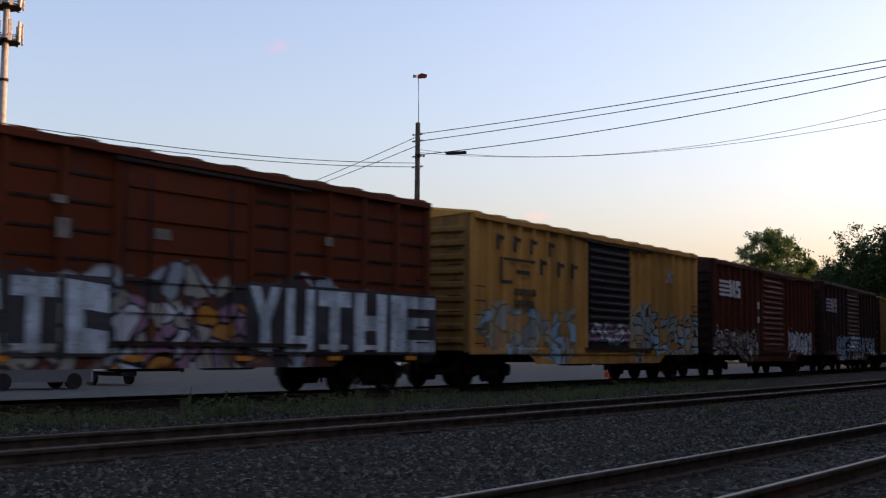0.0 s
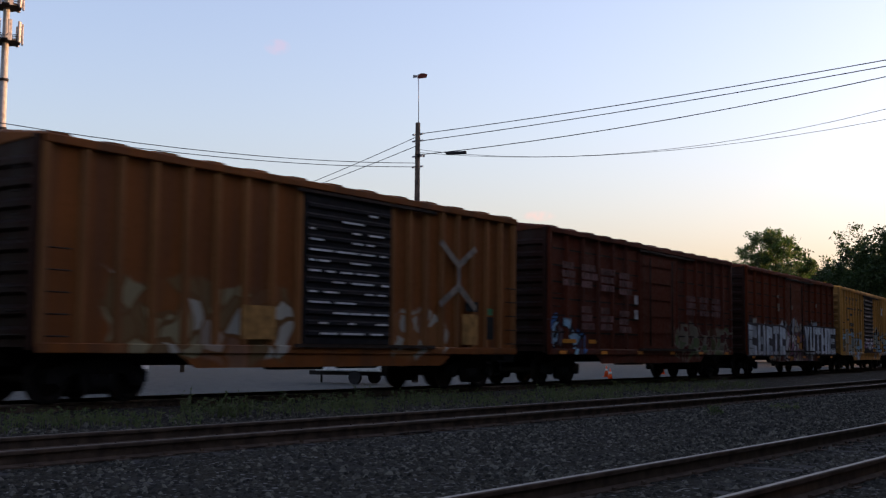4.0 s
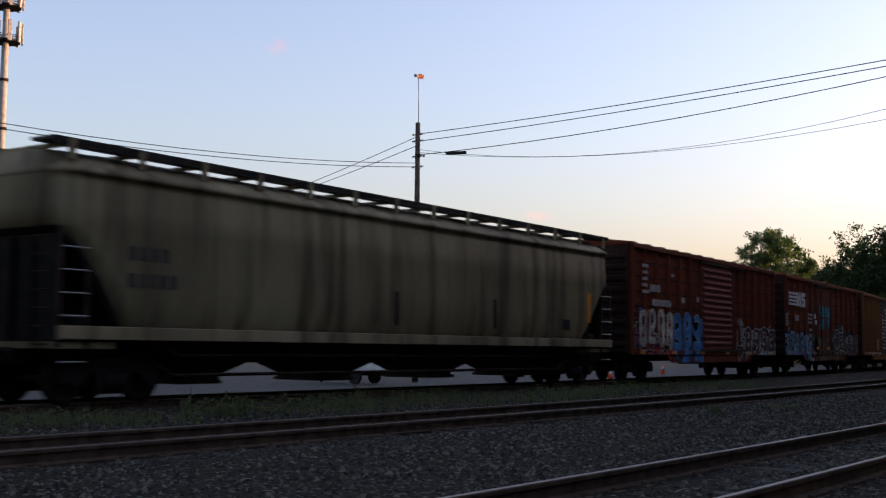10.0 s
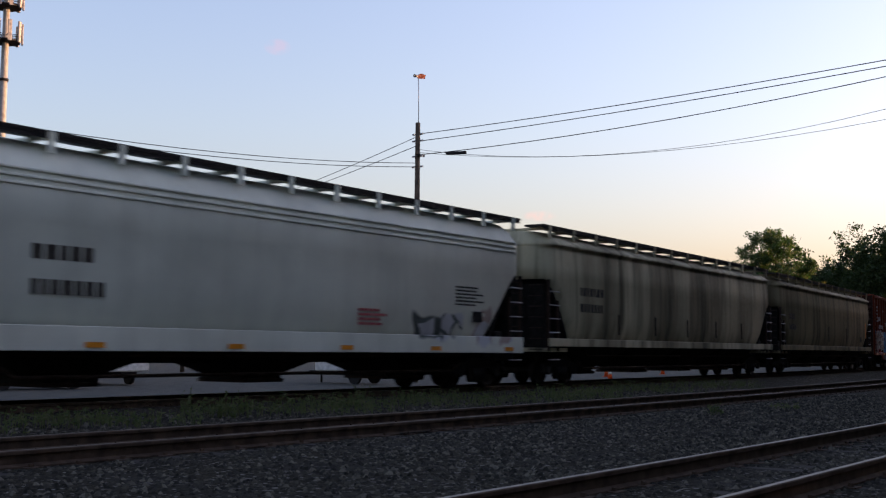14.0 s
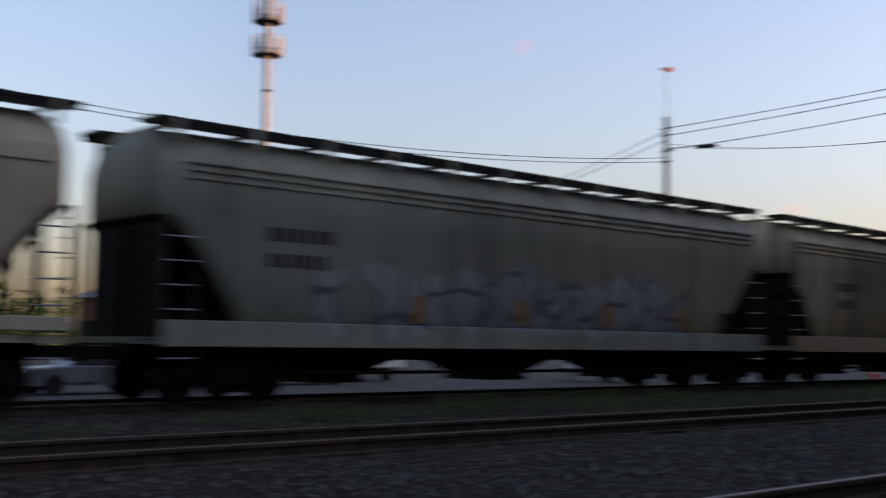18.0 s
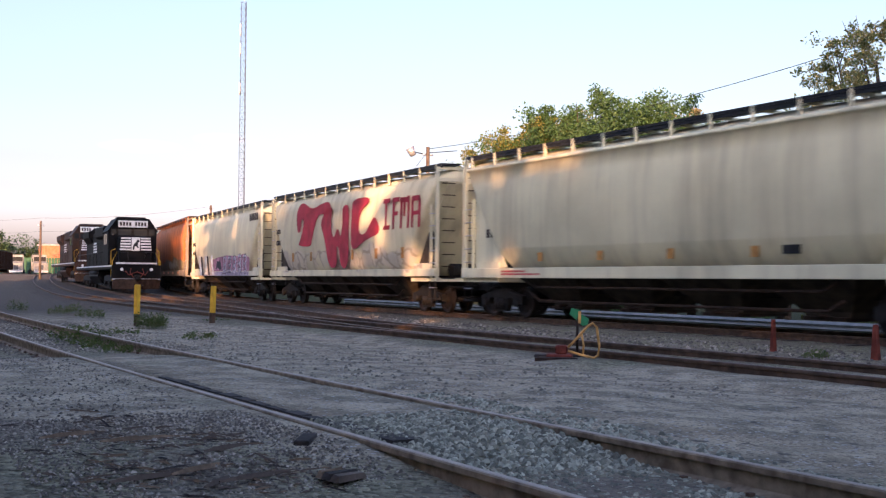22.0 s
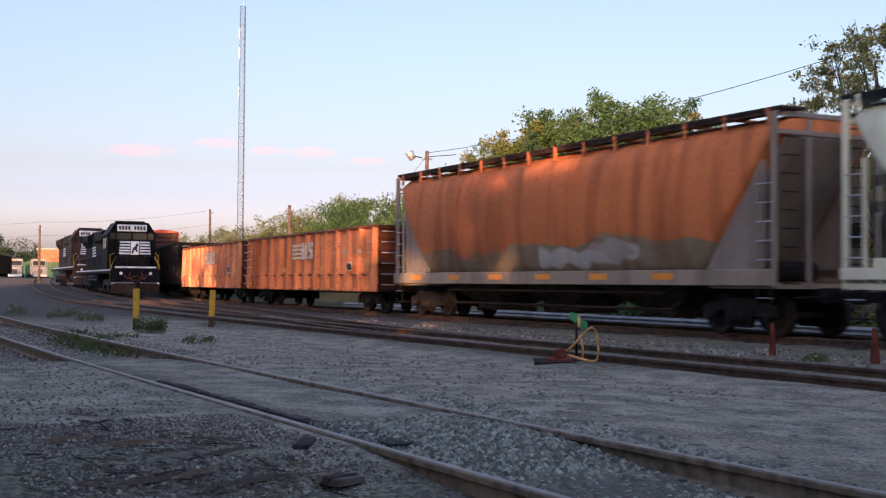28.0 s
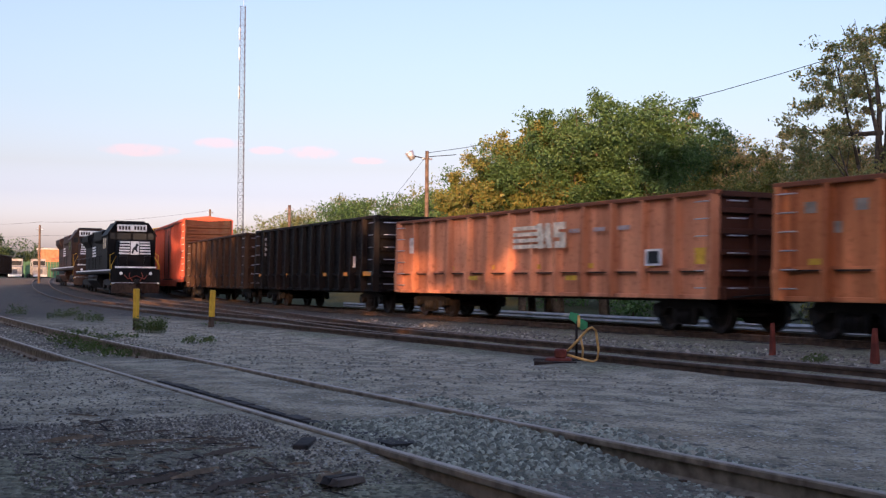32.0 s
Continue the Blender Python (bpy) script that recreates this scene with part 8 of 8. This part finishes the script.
# ---------- weeds, stones and litter on the ground ----------
def weed(x, y, h, spread, blades, seed, label="green weeds growing in the ballast", dry=0.2):
    rnd = random.Random(seed)
    t = thing("weed_tuft", label, "weed", "weeds", pose(x, y, buried(x, y - BEND / 2 * x * x)), "stuff")
    s = Shape()
    for _ in range(blades):
        a, q = rnd.uniform(0, 6.283), spread * math.sqrt(rnd.random())
        bx, by, hh = q * math.cos(a), q * math.sin(a), h * rnd.uniform(0.35, 1.0)
        lx, ly = rnd.uniform(-0.35, 0.35) * hh, rnd.uniform(-0.35, 0.35) * hh
        w = 0.006
        s.add([(bx - w, by, 0), (bx + w, by, 0), (bx + lx * 0.5 + w, by + ly * 0.5, hh * 0.6), (bx + lx * 0.5 - w, by + ly * 0.5, hh * 0.6), (bx + lx, by + ly, hh)], [(0, 1, 2, 3), (3, 2, 4)])
        for j in range(4):
            u = rnd.uniform(0.25, 0.95)
            px, py, pz = bx + lx * u, by + ly * u, hh * u
            dx, dy = rnd.uniform(-0.035, 0.035), rnd.uniform(-0.035, 0.035)
            s.add([(px, py, pz), (px + dx + 0.008, py + dy, pz + 0.025), (px + dx * 1.8, py + dy * 1.8, pz + 0.02), (px + dx - 0.008, py + dy, pz - 0.005)], [(0, 1, 2, 3)])
    part("stems", s, M["weed_green"], t)["kind"] = "stuff"


M["weed_green"] = leaf_material("weed_leaf", [(0.042, 0.066, 0.022), (0.066, 0.084, 0.03), (0.08, 0.08, 0.038)])
for k, (x, y, h, sp, n) in enumerate(((14.2, 15.0, 0.5, 0.35, 40), (13.4, 15.2, 0.6, 0.1, 6), (16.0, 15.4, 0.45, 0.25, 14), (18.7, 15.8, 0.55, 0.2, 24), (20.2, 15.6, 0.4, 0.25, 14), (23.0, 14.2, 0.3, 1.0, 90), (12.0, 14.4, 0.25, 0.9, 80), (16.8, 14.6, 0.25, 1.2, 100), (20.5, 14.6, 0.22, 1.2, 90), (26.0, 15.2, 0.25, 1.4, 100), (31.0, 15.4, 0.22, 1.6, 110), (36.5, 15.8, 0.2, 1.6, 90), (21.3, 9.2, 0.25, 0.15, 25), (24.5, 9.0, 0.18, 0.3, 20), (-27.3, 7.9, 0.45, 0.38, 190), (-28.2, 8.3, 0.3, 0.25, 40), (-38.0, 8.0, 0.3, 0.3, 26), (-34.5, 8.4, 0.3, 0.2, 20), (-42.0, 9.4, 0.35, 0.3, 24), (-25.0, 6.4, 0.14, 0.6, 45), (-27.5, 6.0, 0.14, 0.7, 50), (-31.0, 10.8, 0.15, 0.4, 30), (-13.2, 14.5, 0.15, 0.2, 25), (9.0, 14.6, 0.25, 0.8, 60), (6.0, 14.4, 0.2, 0.9, 50), (-21.4, 5.0, 0.22, 0.5, 90), (-20.0, 5.1, 0.16, 0.5, 70), (-23.5, 5.2, 0.25, 0.5, 70), (-42.4, 7.6, 0.5, 0.35, 60), (-39.2, 8.5, 0.35, 0.4, 60), (-35.4, 8.4, 0.38, 0.4, 70), (-22.3, 7.4, 0.18, 0.35, 45), (-18.8, 5.0, 0.14, 0.4, 40), (11.0, 15.4, 0.3, 1.0, 130), (15.0, 15.6, 0.35, 1.2, 150), (18.5, 15.9, 0.34, 1.3, 150), (22.0, 16.0, 0.35, 1.3, 150), (28.5, 16.3, 0.3, 1.5, 150), (33.5, 16.7, 0.3, 1.6, 150), (25.0, 14.0, 0.25, 1.2, 110), (39.0, 17.0, 0.3, 1.8, 150))):
    weed(x, y, h, sp, n, 80 + k)

_rs = np.random.default_rng(5)


def stones(name, region, count, size, label, lift=0.0, mat="gravel"):
    """Loose crushed stone: low faceted lumps."""
    base = np.array([[1, 0, 0], [0.3, 0.9, 0.05], [-0.8, 0.6, 0], [-0.9, -0.5, 0.05], [0.2, -1, 0], [0.35, 0.3, 0.75], [-0.35, 0.1, 0.8], [0.1, -0.4, 0.7]])
    faces = [(0, 1, 5), (1, 2, 6, 5), (2, 3, 6), (3, 4, 7, 6), (4, 0, 5, 7), (5, 6, 7)]
    x0, x1, r0, r1 = region
    xs, rr = _rs.uniform(x0, x1, count), _rs.uniform(r0, r1, count)
    verts, fs = [], []
    for i in range(count):
        s = size * _rs.uniform(0.5, 1.35)
        a = _rs.uniform(0, 6.283)
        c, sn = math.cos(a), math.sin(a)
        b = base * s * _rs.uniform(0.7, 1.25, (8, 3))
        x, y = xs[i], rr[i] + BEND / 2 * xs[i] ** 2
        up = lift + buried(x, rr[i])
        for px, py, pz in b:
            verts.append((x + px * c - py * sn, y + px * sn + py * c, pz - 0.2 * s + up))
        fs += [tuple(8 * i + k for k in f) for f in faces]
    me = bpy.data.meshes.new(name)
    me.from_pydata(verts, [], fs)
    me.materials.append(M[mat])
    return tagged(part(name, me, "stone"), label, "stones", kind="stuff")


# gravel and gravel_pale: one ballast, coloured dark for the shaded right, light for the left
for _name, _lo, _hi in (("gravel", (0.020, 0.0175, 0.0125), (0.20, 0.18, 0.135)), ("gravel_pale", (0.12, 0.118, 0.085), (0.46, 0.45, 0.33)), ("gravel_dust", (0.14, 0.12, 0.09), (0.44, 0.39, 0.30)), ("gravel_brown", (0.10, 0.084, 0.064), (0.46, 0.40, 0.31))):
    _m, _n, _l, _b = shader(_name + "_stone", 0.85)
    _g = _n.new("ShaderNodeNewGeometry").outputs["Random Per Island"]
    _c = mixed(_n, _l, calc(_n, _l, "POWER", _g, 1.5 if _name == "gravel_pale" else 2.6), _lo, _hi)
    _co = _n.new("ShaderNodeTexCoord").outputs["Object"]
    _c = mixed(_n, _l, span(_n, _l, noise_node(_n, _l, _co, 30, 4), 0.4, 0.7, 0, 0.5), _c, (0.05, 0.045, 0.04))
    _l.new(_c, _b.inputs["Base Color"])
    M[_name] = _m
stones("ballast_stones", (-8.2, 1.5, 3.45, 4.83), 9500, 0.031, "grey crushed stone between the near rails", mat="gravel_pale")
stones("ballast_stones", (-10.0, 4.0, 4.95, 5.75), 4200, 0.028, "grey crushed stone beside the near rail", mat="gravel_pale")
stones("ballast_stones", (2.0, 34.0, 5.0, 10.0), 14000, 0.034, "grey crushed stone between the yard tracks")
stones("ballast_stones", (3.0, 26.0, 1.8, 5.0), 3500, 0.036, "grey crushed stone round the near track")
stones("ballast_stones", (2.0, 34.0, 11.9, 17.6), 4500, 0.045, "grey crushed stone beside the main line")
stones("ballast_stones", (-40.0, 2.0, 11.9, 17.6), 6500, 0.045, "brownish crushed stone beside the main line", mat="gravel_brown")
stones("ballast_stones", (-34.0, -9.0, 5.2, 10.0), 2600, 0.026, "scattered small stones on the packed dirt", mat="gravel_dust")
stones("ballast_stones", (-32.0, -19.0, 3.0, 6.2), 5200, 0.032, "grey crushed stone round the rails beyond the crossing", mat="gravel_dust")
stones("ballast_stones", (-17.0, -8.0, 1.2, 3.2), 2600, 0.014, "fine grit and small stones on the dirt", mat="gravel_brown")
stones("ballast_stones", (-9.0, -3.2, 1.2, 3.25), 11000, 0.0125, "fine dark grit on the dirt before the near rail", mat="gravel_brown")

_rw = random.Random(77)
LITTER = ((-7.9, 1.75, 0.55), (-7.2, 2.2, 0.5), (-6.3, 2.05, 0.35), (-6.3, 2.6, 0.25), (-8.6, 2.1, 0.5), (-6.8, 1.75, 0.4), (-7.4, 2.55, 0.35))
for k in range(250):
    cx, cr, sp = LITTER[k % len(LITTER)]
    x, r = cx + _rw.gauss(0, sp), cr + _rw.gauss(0, 0.17)
    ln, wd = _rw.uniform(0.02, 0.085) * (2.2 if k % 9 == 0 else 1), _rw.uniform(0.004, 0.010)
    t = thing("wood_splinter", "splintered dark piece of old tie wood", "wood scrap", "wood scraps", pose(x, bend_y(x, r), buried(x, r) + 0.006, _rw.uniform(-9, 9), _rw.uniform(-9, 9), _rw.gauss(35, 45)))
    part("splinter", Shape().rings([[(-ln, -wd * 0.3, 0), (-ln, wd * 0.3, 0.005), (-ln, 0, wd * 0.6)], [(-ln * 0.3, -wd, 0), (-ln * 0.3, wd, 0), (-ln * 0.3, wd * 0.2, wd * 1.3)], [(ln * 0.5, -wd * 0.8, 0), (ln * 0.5, wd, 0), (ln * 0.5, 0, wd * 1.1)], [(ln, -wd * 0.2, 0), (ln, wd * 0.1, 0), (ln, 0, wd * 0.3)]]), ("dead_wood", "wood_pole", "dry_wood", "wood_pole")[k % 4], t)
plank = thing("short_board", "short weathered dark board lying on the dirt", "board", at=pose(-7.1, 3.08, 0.13, 0, 0, 148))
part("plank", Shape().box(-0.19, 0.19, -0.05, 0.05, 0.0, 0.05, 0.008), "dead_wood", plank)
slab = thing("broken_tie_end", "split rotten end of an old tie lying on the dirt", "wood scrap", at=pose(-6.05, bend_y(6.05, 2.80), 0.088, 2, 3, 128))
for k, (a, b, c_, d) in enumerate(((-0.20, 0.14, -0.10, -0.03), (-0.15, 0.20, -0.02, 0.05), (-0.10, 0.17, 0.06, 0.11))):
    part("split_piece", Shape().rings([[(a, c_, 0), (b, c_ - 0.01, 0), (b + 0.03, d, 0), (a + 0.02, d, 0)], [(a + 0.02, c_ + 0.01, 0.035), (b - 0.02, c_, 0.03 + 0.008 * k), (b, d - 0.012, 0.028), (a + 0.05, d - 0.01, 0.04)]]), ("wood_pole", "dead_wood", "dry_wood")[k], slab)
for k, (x, r, ln, turn) in enumerate(((-6.25, 2.42, 0.34, 116), (-6.5, 2.15, 0.30, 128), (-7.0, 2.5, 0.26, 122), (-7.6, 2.1, 0.3, 105), (-6.2, 2.15, 0.22, 140), (-8.0, 1.75, 0.28, 118), (-6.4, 1.85, 0.3, 112))):
    t = thing("split_board", "long split length of rotten tie wood on the dirt", "wood scrap", "wood scraps", pose(x, bend_y(x, r), buried(x, r) + 0.004, 4, 2, turn))
    part("plank", Shape().rings([[(-ln, -0.006, 0), (-ln, 0.009, 0), (-ln, 0.002, 0.01)], [(-ln * 0.4, -0.017, 0), (-ln * 0.4, 0.015, 0), (-ln * 0.4, 0.002, 0.026)], [(ln * 0.45, -0.012, 0), (ln * 0.45, 0.018, 0), (ln * 0.45, 0.006, 0.022)], [(ln, -0.008, 0), (ln, 0.012, 0), (ln, 0.0, 0.012)]]), ("wood_pole", "dry_wood")[k % 2], t)
# crossing timbers and asphalt lip along the near track
lip = thing("asphalt_lip", "broken asphalt edge of a dirt crossing by the near rail", "pavement edge")
for k in range(9):
    x = -10.3 + k * 0.45
    part("asphalt_piece", Shape().rings([[(x, bend_y(x, 5.62 + 0.05 * (k % 3)), 0), (x + 0.5, bend_y(x, 5.6 + 0.04 * (k % 2)), 0), (x + 0.46, bend_y(x, 5.95), 0), (x - 0.04, bend_y(x, 5.98), 0)], [(x + 0.02, bend_y(x, 5.66 + 0.05 * (k % 3)), 0.035), (x + 0.47, bend_y(x, 5.64), 0.03), (x + 0.44, bend_y(x, 5.92), 0.03), (x - 0.02, bend_y(x, 5.95), 0.036)]]), "dirt_asphalt", lip)

edge = thing("flangeway_edge", "ragged dark asphalt edge along the near rail's groove", "pavement edge")
for k in range(14):
    x = -12.4 + k * 0.4
    w = 0.10 + 0.05 * ((k * 7) % 4) / 3 + (0.12 if k > 10 else 0)
    part("asphalt_piece", Shape().rings([[(x, bend_y(x, 3.52), 0.10), (x + 0.40, bend_y(x + 0.4, 3.52), 0.10), (x + 0.38, bend_y(x + 0.4, 3.52 + w), 0.10), (x + 0.03, bend_y(x, 3.54 + w), 0.10)], [(x + 0.01, bend_y(x, 3.53), 0.158), (x + 0.39, bend_y(x + 0.4, 3.53), 0.160), (x + 0.36, bend_y(x + 0.4, 3.5 + w), 0.156), (x + 0.05, bend_y(x, 3.52 + w), 0.154)]]), "tie", edge)

def puddle(x0, x1, r, w, seed, name="water_patch", mat="water", label="thin pool of water reflecting the sky"):
    rnd = random.Random(seed)
    n = 22
    pts = []
    for i in range(n):
        a = 2 * math.pi * i / n
        x = (x0 + x1) / 2 + (x1 - x0) / 2 * math.cos(a) * rnd.uniform(0.75, 1.1)
        pts.append((x, bend_y(x, r) - 0 * x + w * math.sin(a) * rnd.uniform(0.4, 1.2)))
    base = 0.02
    t = tagged(part(name, Shape().rings([[(x, y, base) for x, y in pts], [(x, y, base + 0.008) for x, y in pts]]), mat), label, "puddle" if mat == "water" else "road marking", kind="structure")
    return t


M["water"], _n, _l, _b = shader("standing_water", 0.03)
_b.inputs["Base Color"].default_value, _b.inputs["Specular IOR Level"].default_value = (0.05, 0.05, 0.05, 1), 1.0
M["road_white"] = plain("worn_road_marking", (0.55, 0.54, 0.50), 0.8, 0, 0.45, 8)
for k, (x0, x1, r, w) in enumerate(((12.3, 13.1, 10.3, 0.05), (13.0, 14.2, 10.2, 0.07), (15.5, 16.4, 10.25, 0.04), (16.3, 17.2, 10.02, 0.07), (14.5, 15.0, 11.6, 0.04), (2.6, 3.9, 10.3, 0.06))):
    puddle(x0, x1, r, w, 90 + k)
for k, (x0, x1, r, w) in enumerate(((-1.0, 0.0, 14.2, 0.12), (-5.2, -3.8, 13.5, 0.08), (-9.8, -9.1, 12.75, 0.14), (-9.5, -8.8, 14.45, 0.14), (-5.0, -4.3, 13.0, 0.10), (-4.2, -3.3, 14.0, 0.10))):
    puddle(x0, x1, r, w, 110 + k, "road_marking", "road_white", "worn white paint on the service crossing")


motions()
